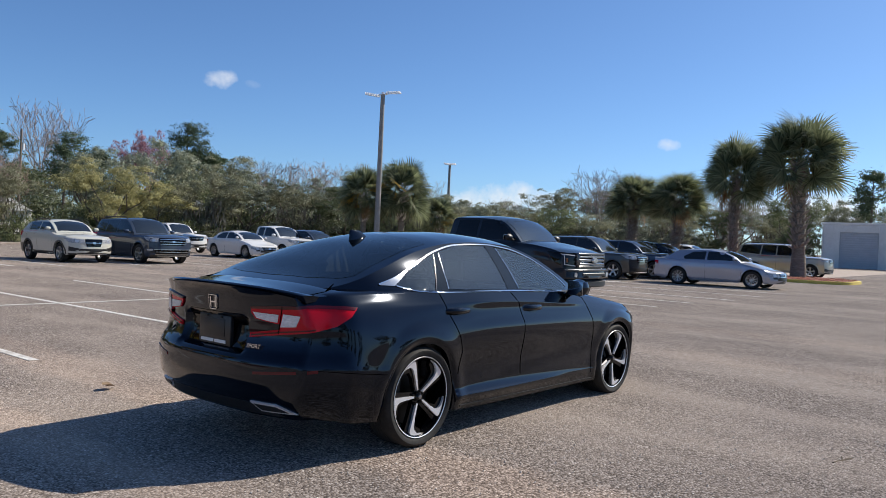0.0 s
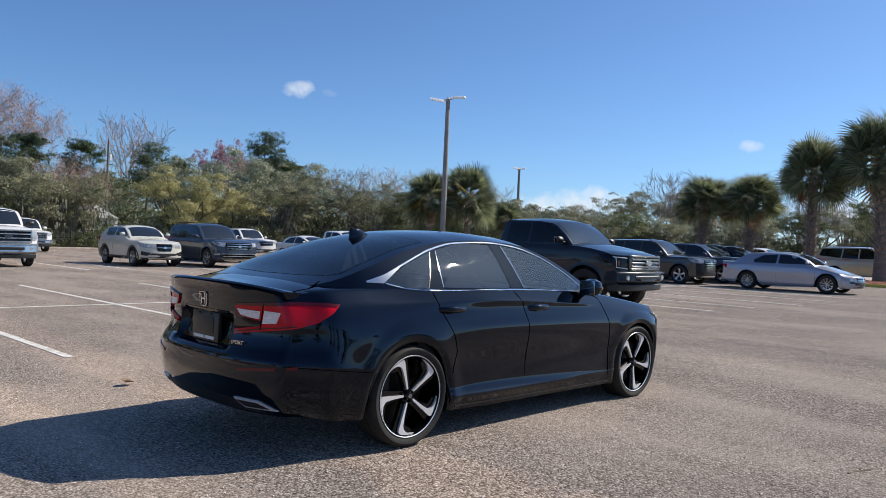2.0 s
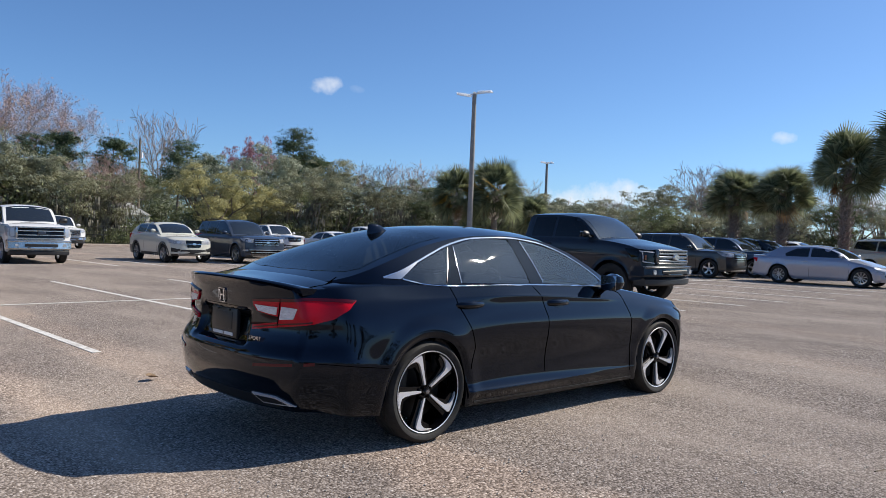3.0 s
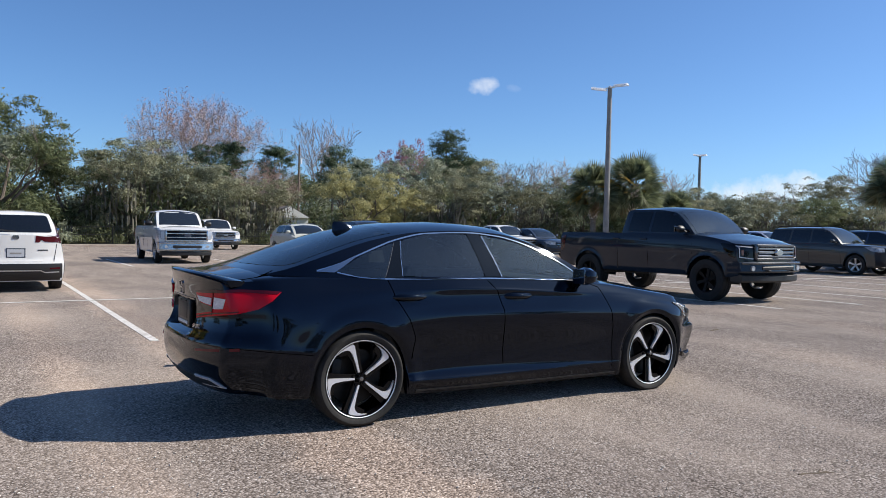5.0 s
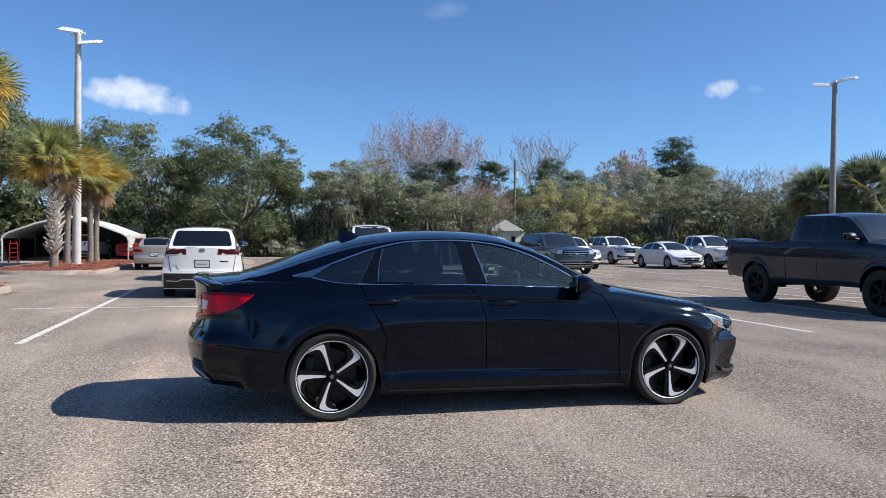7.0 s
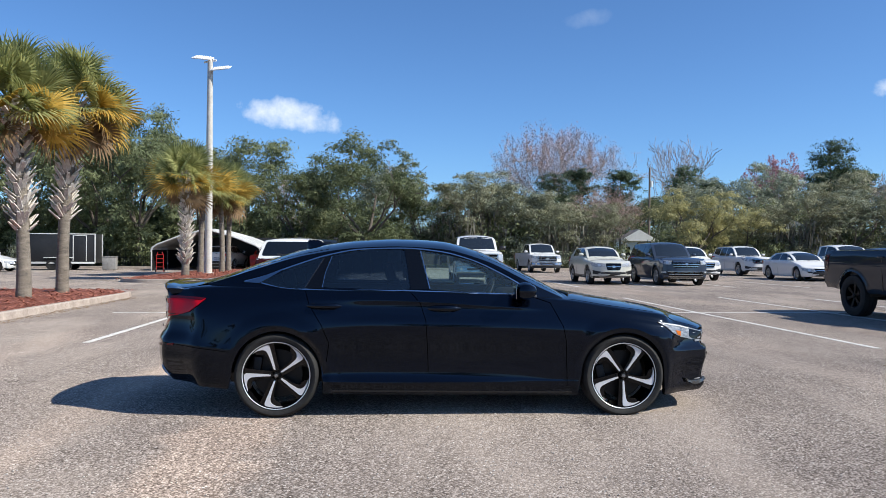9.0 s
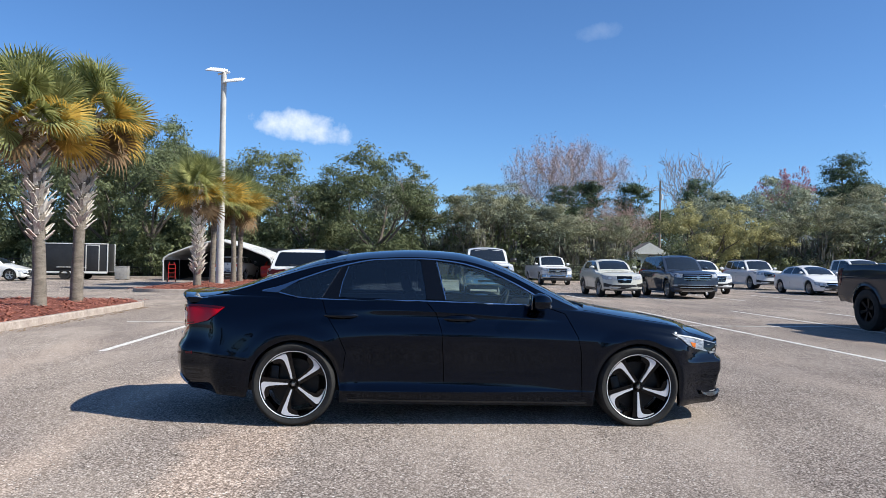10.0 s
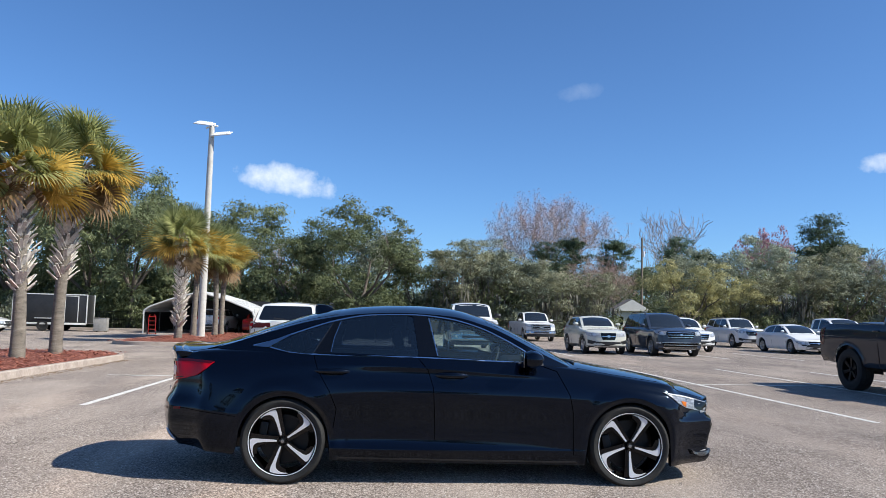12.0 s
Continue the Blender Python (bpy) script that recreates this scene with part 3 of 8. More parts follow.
        cols.append(out)
    nr = len(cols[0])
    left = [[bm.verts.new((p[0], p[1], p[2])) for p in c] for c in cols]
    right = [[left[i][j] if j == nr - 1 else bm.verts.new((p[0], -p[1], p[2])) for j, p in enumerate(c)] for i, c in enumerate(cols)]
    open_deck = s.get("open_deck", ())
    for i in range(len(cols) - 1):
        mid = (us[i] + us[i + 1]) / 2
        for j in range(nr - 1):
            if j >= nv + 1 and any(a < mid < b for a, b in open_deck):
                continue
            bm.faces.new((left[i][j], left[i + 1][j], left[i + 1][j + 1], left[i][j + 1]))
            bm.faces.new((right[i][j], right[i][j + 1], right[i + 1][j + 1], right[i + 1][j]))
    nc = s["cap_cols"]
    for end in (0, -1):
        grid = []
        for j in range(nr):
            a, b = left[end][j], right[end][j]
            if a is b:
                grid.append([a] * (nc + 1))
                continue
            row = [a]
            for k in range(1, nc):
                y = a.co.y + (b.co.y - a.co.y) * k / nc
                z = a.co.z
                x = front(y, z, wmax) if end else rear(y, z, wmax)
                row.append(bm.verts.new((x, y, z)))
            row.append(b)
            grid.append(row)
        for j in range(nr - 1):
            for k in range(nc):
                q = []
                for v in (grid[j][k], grid[j][k + 1], grid[j + 1][k + 1], grid[j + 1][k]):
                    if v not in q:
                        q.append(v)
                if len(q) > 2:
                    bm.faces.new(q)
    # the lip of the wheel openings and the sill turn inwards
    for side, sg in ((left, 1), (right, -1)):
        inner = [bm.verts.new((c[0].co.x, c[0].co.y - sg * 0.05, c[0].co.z + 0.004)) for c in side]
        for i in range(len(side) - 1):
            bm.faces.new((side[i][0], inner[i], inner[i + 1], side[i + 1][0]))
    return bm


def cabin(s):
    """The upper body: pillars and roof over the belt line."""
    SH, ROOF, GB, GR, DROP = curve(s["shoulder"]), curve(s["roof"]), curve(s["base"]), curve(s["rail"]), curve(s["drop"])
    x0, x1 = s["roof"][0][0], s["roof"][-1][0]
    nu = max(8, int((x1 - x0) / s["step"]))
    bm = bmesh.new()
    nt, nk = s["cabin_rows"]
    grid = []
    for i in range(nu + 1):
        u = x0 + (x1 - x0) * i / nu
        zb = SH(u) - 0.03
        zr = max(ROOF(u), zb + 0.005)
        zl = max(zr - DROP(u), zb + 0.002)
        wb, wr = GB(u), GR(u)
        k = min(1.0, (zl - zb) / max(s["rail_z"] - zb, 0.05))
        wr = wb + (wr - wb) * k
        half = []
        for j in range(nt + 1):
            t = j / nt
            half.append((wb + (wr - wb) * t ** 1.25, zb + (zl - zb) * t))
        for j in range(1, nk + 1):
            t = j / nk
            half.append((wr * (1 - t), zl + (zr - zl) * (1 - (1 - t) ** 2.6)))
        row = [bm.verts.new((u, y, z)) for y, z in half]
        row += [bm.verts.new((u, -y, z)) for y, z in half[-2::-1]]
        grid.append(row)
    for a, b in zip(grid, grid[1:]):
        for j in range(len(a) - 1):
            bm.faces.new((a[j], b[j], b[j + 1], a[j + 1]))
    for row in (grid[0], grid[-1]):
        m = len(row) // 2
        for j in range(m):
            q = [row[j], row[j + 1], row[-2 - j], row[-1 - j]]
            q = [v for n_, v in enumerate(q) if v not in q[:n_]]
            if len(q) > 2:
                bm.faces.new(q)
    return bm


def cut(bm, poly, side, lo=None):
    """Takes away the faces of a skin inside a drawn outline."""
    ia, ib, way = AXES[side]
    gone = []
    for f in bm.faces:
        c = f.calc_center_median()
        if side == "right" and c.y > 0 or side == "left" and c.y < 0:
            continue
        if lo is not None and c.z < lo:
            continue
        if inside((c[ia], c[ib]), poly):
            gone.append(f)
    bmesh.ops.delete(bm, geom=gone, context="FACES")


def wheel_meshes(r, rim, width, style, seg=48):
    """Meshes of one wheel, its axle along y, its outer face towards -y: (name, bmesh, material, label)."""
    h = width / 2
    out = []
    bm = bmesh.new()
    sw = r - rim
    lathe(bm, [(rim * 0.97, h * 0.80), (rim + sw * 0.25, h * 0.98), (rim + sw * 0.6, h), (r - 0.012, h * 0.90), (r, h * 0.72), (r, h * 0.30), (r - 0.008, h * 0.28), (r - 0.008, h * 0.22), (r, h * 0.20),
               (r, -h * 0.20), (r - 0.008, -h * 0.22), (r - 0.008, -h * 0.28), (r, -h * 0.30), (r, -h * 0.72), (r - 0.012, -h * 0.90), (rim + sw * 0.6, -h), (rim + sw * 0.25, -h * 0.98), (rim * 0.97, -h * 0.80)], seg, True)
    out.append(("tyre", bm, RUBBER, "black rubber tyre"))
    rim_mat = {"sport": GLOSS_BLACK, "black": MATTE_BLACK}.get(style, ALLOY)
    bm = bmesh.new()
    lathe(bm, [(rim * 1.0, -h * 0.86), (rim * 0.985, -h * 0.92), (rim * 0.95, -h * 0.88), (rim * 0.92, -h * 0.5), (rim * 0.90, h * 0.8), (rim * 0.96, h * 0.85)], seg)
    out.append(("rim_barrel", bm, rim_mat, ""))
    bm = bmesh.new()
    lathe(bm, [(0.02, h * 0.1), (rim * 0.72, h * 0.1), (rim * 0.72, h * 0.2), (0.02, h * 0.2)], 32, True)
    out.append(("brake_disc", bm, STEEL, "steel brake disc"))
    y0 = -h * 0.80
    if style == "sport":
        bm = bmesh.new()
        lathe(bm, [(rim * 0.966, -h * 0.90), (rim * 0.985, -h * 0.925), (rim * 0.993, -h * 0.90), (rim * 0.966, -h * 0.86)], seg, True)
        out.append(("rim_lip", bm, MACHINED, "bright machined rim lip"))
        blade = [(0.17, -0.024), (0.50, -0.042), (0.80, -0.062), (0.885, -0.062), (0.928, -0.030)]
        blade += [(math.sqrt(0.935 ** 2 - a * a), a) for a in (0.02, 0.12, 0.22, 0.32, 0.40, 0.46)]
        blade += [(0.848, 0.33), (0.852, 0.24), (0.838, 0.165), (0.800, 0.095), (0.72, 0.052), (0.50, 0.030), (0.17, 0.022)]
        back = [(0.12, -0.12), (0.5, -0.15), (0.80, -0.19), (0.94, -0.21), (0.955, 0.0), (0.86, 0.42), (0.74, 0.38), (0.70, 0.16), (0.5, 0.085), (0.12, 0.06)]
        for k in range(5):
            ph = radians(115 + 72 * k)
            for shape, y, d, name, mat in ((back, y0 + 0.014, 0.03, "spoke", GLOSS_BLACK), (blade, y0 - 0.004, 0.016, "spoke_face", MACHINED)):
                bm = bmesh.new()
                pts = []
                for q, a in shape:
                    dish = 0.016 * (1 - q)
                    pts.append((rim * (q * math.cos(ph) - a * math.sin(ph)), y + dish, rim * (q * math.sin(ph) + a * math.cos(ph))))
                slab(bm, pts, (0, d, 0))
                out.append((name, bm, mat, "bright machined spoke face" if mat is MACHINED else "gloss black spoke"))
    else:
        n = {"five": 5, "seven": 7, "black": 6, "ten": 10}.get(style, 5)
        for k in range(n):
            bm = bmesh.new()
            a = 2 * math.pi * k / n + 0.3
            wd = {"five": 0.30, "seven": 0.20, "black": 0.30, "ten": 0.13}.get(style, 0.3) * rim
            ca, sa = math.cos(a), math.sin(a)
            pts = [(q * rim * ca - t * wd * sa, y0 + 0.03 * (1 - q), q * rim * sa + t * wd * ca) for q, t in ((0.12, -0.32), (0.55, -0.36), (0.95, -0.52), (0.95, 0.52), (0.55, 0.36), (0.12, 0.32))]
            slab(bm, pts, (0, 0.03, 0))
            out.append(("spoke", bm, rim_mat, ""))
    bm = bmesh.new()
    hub = 0.68 if style == "sport" else 1.0
    lathe(bm, [(0.001, y0 - 0.002), (rim * 0.12 * hub, y0), (rim * 0.17 * hub, y0 + 0.012), (rim * 0.19 * hub, y0 + 0.06), (0.001, y0 + 0.06)], 24)
    out.append(("hub", bm, rim_mat, ""))
    if style == "sport":
        bm = bmesh.new()
        lathe(bm, [(0.001, y0 - 0.006), (0.014, y0 - 0.005), (0.016, y0 - 0.002), (0.016, y0 + 0.004)], 16)
        out.append(("hub_badge", bm, SATIN, "small satin hub badge"))
        for k in range(5):
            bm = bmesh.new()
            a = 2 * math.pi * k / 5 + 0.5
            c = (0.052 * math.cos(a), y0 + 0.012, 0.052 * math.sin(a))
            tube(bm, [c, (c[0], c[1] + 0.02, c[2])], 0.010, 6)
            out.append(("lug_nut", bm, STEEL, ""))
        bm = bmesh.new()
        box(bm, (-rim * 0.62, h * 0.02, 0.03), (0.07, 0.07, 0.19), 0.012)
        out.append(("brake_caliper", bm, STEEL, "dull grey brake caliper"))
    return out


def add_wheels(car, s):
    r, rim, wd, style = s["wheel"]
    first = {}
    for x in s["axles"]:
        for sg in (-1, 1):
            w = new("wheel")
            w.parent = car
            y = sg * (s["track"] - wd / 2)
            w.matrix_basis = pose(x, y, r, 0, 0, 0 if sg < 0 else 180) @ pose(0, 0, 0, 0, s.get("roll", (0, 0))[x > 0], 0)
            if not first:
                first["parts"] = [part(n, bm, mat, w, lb) for n, bm, mat, lb in wheel_meshes(r, rim, wd, style, s.get("wheel_seg", 32))]
            else:
                for o in first["parts"]:
                    tagged(share(o, w, Matrix()), o.get("label", ""))


def seats(car, xs, z=0.55, w=0.5, ys=(-0.38, 0.38), h=0.62):
    for x in xs:
        for y in ys:
            bm = bmesh.new()
            box(bm, (x + 0.18, y, z - 0.06), (0.50, w, 0.16), 0.04)
            box(bm, (0, 0, h / 2), (0.14, w * 0.94, h), 0.05, pose(x - 0.10, y, z - 0.05, 0, -16, 0))
            box(bm, (0, 0, h + 0.10), (0.09, 0.26, 0.17), 0.035, pose(x - 0.10, y, z - 0.05, 0, -16, 0))
            part("seat", bm, SEAT, car, "black cloth car seat")


def mirrors(car, x, y, z, mat, size=1.0, deep=0.12, wide=0.22):
    for sg in (-1, 1):
        bm = bmesh.new()
        box(bm, (x, sg * (y + (wide / 2 + 0.005) * size), z), (deep * size, wide * size, 0.145 * size), 0.062 * size)
        for v in bm.verts:
            k = (v.co.x - x) / (deep * 0.54 * size)
            if k > 0:
                v.co.z = z + (v.co.z - z) * (1 - 0.35 * k)
                v.co.y = sg * (y + 0.10) + (v.co.y - sg * (y + 0.10)) * (1 - 0.15 * k)
        m = part("door_mirror", bm, mat, car)
        bm = bmesh.new()
        box(bm, (x - (deep / 2 + 0.008) * size, sg * (y + (wide / 2 + 0.015) * size), z), (0.006, (wide - 0.02) * size, 0.12 * size), 0.002)
        part("mirror_glass", bm, MIRROR, m, "silvered mirror glass")
        bm = bmesh.new()
        tube(bm, [(x + 0.02, sg * (y - 0.05), z - 0.06 * size), (x + 0.01, sg * (y + 0.05), z - 0.04 * size)], 0.025, 8)
        part("mirror_stalk", bm, TRIM_BLACK, m)


def mesh_bvh(*bms):
    verts, faces = [], []
    for bm in bms:
        o = len(verts)
        bm.verts.index_update()
        verts += [v.co.copy() for v in bm.verts]
        faces += [[o + v.index for v in f.verts] for f in bm.faces]
    return BVHTree.FromPolygons(verts, faces)


def panel(car, bvh, name, polys, side, mat, label="", proud=0.004, step=0.08, skirt=0.008):
    return part(name, lay(bvh, polys, side, proud, step, skirt), mat, car, label)


def both(car, bvh, name, polys, mat, label="", proud=0.004, step=0.08):
    """The same panel on both flanks."""
    panel(car, bvh, name, polys, "right", mat, label, proud, step)
    panel(car, bvh, name, polys, "left", mat, label, proud, step)


def underside(car, s):
    r = s["wheel"][0]
    wb = max(k[1] for k in s["width"])
    bm = bmesh.new()
    a = s["axles"]
    z0 = min(k[1] for k in s["sill"])
    box(bm, ((a[0] + a[1]) / 2, 0, z0 + 0.06), (abs(a[1] - a[0]) - 2 * s["arch"] - 0.02, wb * 1.7, 0.10), 0.01)
    box(bm, ((a[0] + a[1]) / 2, 0, z0 + 0.16), (abs(a[1] - a[0]) + 0.9, wb * 1.10, 0.22), 0.02)
    for x in a:
        tube(bm, [(x, -wb * 0.75, r), (x, wb * 0.75, r)], 0.05, 8)
        for sg in (-1, 1):
            box(bm, (x, sg * wb * 0.58, s["arch_z"] + s["arch"] * 0.42), (2 * s["arch"] + 0.06, 0.02, s["arch"] * 1.1), 0.0)
    part("underbody", bm, TRIM_BLACK, car, "black underbody and wheel wells")

# ---- the lot, its islands and markings ----
def flat(name, mat, x0, y0, x1, y1, z, parent=None, thick=0.004):
    bm = bmesh.new()
    box(bm, ((x0 + x1) / 2, (y0 + y1) / 2, z - thick / 2), (x1 - x0, y1 - y0, thick))
    bmesh.ops.transform(bm, matrix=LOTM, verts=bm.verts)
    ob = link_mesh(name, bm, mat, smooth=False)
    if parent:
        ob.parent = parent
    return ob


ground_bm = bmesh.new()
bmesh.ops.create_grid(ground_bm, x_segments=60, y_segments=60, size=1500)
bmesh.ops.transform(ground_bm, matrix=LOTM, verts=ground_bm.verts)
tagged(link_mesh("ground", ground_bm, LOT, smooth=False), "worn asphalt lot with exposed tan gravel", "ground", kind="structure")

for x, y0, y1 in ((-4.83, 4.2, 15.1), (-1.84, 3.9, 15.1), (1.0, 3.9, 15.1), (3.88, 3.8, 15.1), (6.4, 3.3, 15.1), (9.45, 3.3, 15.4), (12.0, 3.25, 14.6), (14.2, 3.2, 14.6), (16.7, 3.0, 14.6), (19.5, 3.0, 14.6), (22.3, 3.0, 14.6)):
    tagged(flat("parking_line", LINE, x - 0.05, y0, x + 0.05, y1, 0.005), "worn white painted bay line", "marking", kind="structure")
tagged(flat("parking_line", LINE, -6.3, 9.5, 23.0, 9.6, 0.009), "worn white painted cross line", "marking", kind="structure")
for x in (-4.5, -1.4, 1.0, 5.2, 6.8, 9.9, 13.0, 16.0, 21.0, 25.4):
    tagged(flat("parking_line", LINE, x - 0.05, 22.0, x + 0.05, 28.0, 0.005), "worn white painted bay line", "marking", kind="structure")
tagged(flat("pavement", KERB, 39.5, 6.8, 77.0, 16.0, 0.006), "pale concrete apron before the workshop", "pavement", kind="structure")


def island(name, x0, y0, x1, y1, r, label, kerb=KERB):
    """A kerbed planting bed with rounded ends: real kerb step, mulch inside."""
    def outline(d, n=8):
        pts = []
        for cx, cy, a0 in ((x1 - r, y1 - r, 0), (x0 + r, y1 - r, 90), (x0 + r, y0 + r, 180), (x1 - r, y0 + r, 270)):
            for k in range(n + 1):
                a = radians(a0 + 90 * k / n)
                pts.append((cx + (r - d) * math.cos(a), cy + (r - d) * math.sin(a)))
        return pts
    bm = bmesh.new()
    rings = []
    for d, z in ((0.0, -0.05), (0.01, 0.13), (0.03, 0.15), (0.14, 0.15), (0.16, 0.08)):
        rings.append([bm.verts.new((x, y, z)) for x, y in outline(d)])
    for a, b in zip(rings, rings[1:]):
        for k in range(len(a)):
            bm.faces.new((a[k], a[(k + 1) % len(a)], b[(k + 1) % len(a)], b[k]))
    bmesh.ops.transform(bm, matrix=LOTM, verts=bm.verts)
    tagged(link_mesh("kerb", bm, kerb), label, "kerb", kind="structure")
    bm = bmesh.new()
    o = outline(0.15)
    vs = [bm.verts.new((x, y, 0.10)) for x, y in o]
    bm.faces.new(vs)
    for k in range(1, 60):
        for axis, lo, hi in ((0, x0, x1), (1, y0, y1)):
            p = lo + k * 0.5
            if p < hi:
                no = Vector((0, 0, 0))
                no[axis] = 1
                bmesh.ops.bisect_plane(bm, geom=bm.verts[:] + bm.edges[:] + bm.faces[:], plane_co=no * p, plane_no=no)
    for v in bm.verts:
        d = min(v.co.x - x0, x1 - v.co.x, v.co.y - y0, y1 - v.co.y)
        v.co.z = 0.10 + min(d, 1.0) * 0.10 + noise.noise(v.co * 1.5) * 0.03
    bmesh.ops.transform(bm, matrix=LOTM, verts=bm.verts)
    tagged(link_mesh("mulch_bed", bm, MULCH), "red shredded mulch in the planting bed", "mulch", kind="structure")
    # loose chips
    rng = random.Random(int(abs(x0) * 10 + y0))
    verts, faces = [], []
    for i in range(int((x1 - x0) * (y1 - y0) * 60)):
        x, y = rng.uniform(x0 + 0.2, x1 - 0.2), rng.uniform(y0 + 0.2, y1 - 0.2)
        dd = min(x - x0, x1 - x, y - y0, y1 - y)
        z = 0.115 + min(dd, 1.0) * 0.10
        a, l, w, t = rng.uniform(0, 6.3), rng.uniform(0.03, 0.08), rng.uniform(0.008, 0.02), rng.uniform(-0.4, 0.4)
        c, s_ = math.cos(a), math.sin(a)
        o = len(verts)
        for p, q in ((-l, -w), (l, -w), (l, w), (-l, w)):
            verts.append((x + p * c - q * s_, y + p * s_ + q * c, z + p * t + 0.012 + lot_z(x, y)))
        faces.append((o, o + 1, o + 2, o + 3))
    me = bpy.data.meshes.new("mulch_chips")
    me.from_pydata(verts, [], faces)
    me.materials.append(CHIP)
    tagged(new("mulch_chips", me), "loose red wood chips", "mulch", kind="stuff")


island("near", -12.6, 1.0, -7.7, 16.4, 1.7, "pale concrete kerb round a red mulch bed")
island("far", -11.8, 24.6, -7.2, 40.0, 1.9, "pale concrete kerb round a palm bed")
island("east", 33.9, 3.5, 38.4, 22.0, 1.4, "yellow painted kerb round a palm bed", KERB_YELLOW)

# grass verge beyond the lot with its own kerb
bm = bmesh.new()
box(bm, (10, 48.5, 0.05), (160, 0.18, 0.20), 0.03)
bmesh.ops.transform(bm, matrix=LOTM, verts=bm.verts)
tagged(link_mesh("kerb", bm, KERB), "pale concrete kerb along the lot edge", "kerb", kind="structure")
bm = bmesh.new()
box(bm, (10, 123.6, -0.02), (500, 150, 0.24))
bmesh.ops.transform(bm, matrix=LOTM, verts=bm.verts)
tagged(link_mesh("verge", bm, GRASS, smooth=False), "dry winter grass and leaf litter", "ground", kind="structure")


def liners(car, s):
    """Dark wheel-arch liners."""
    w = max(k[1] for k in s["width"])
    for x in s["axles"]:
        for sg in (-1, 1):
            bm = bmesh.new()
            ra, zc = s["arch"] + 0.012, s["arch_z"]
            rows = []
            for k in range(15):
                a = math.pi * k / 14
                rows.append([bm.verts.new((x + ra * math.cos(a), sg * y, zc + ra * math.sin(a))) for y in (w - 0.075, w * 0.55)])
            for p, q in zip(rows, rows[1:]):
                bm.faces.new((p[0], p[1], q[1], q[0]))
            part("arch_liner", bm, TRIM_BLACK, car)


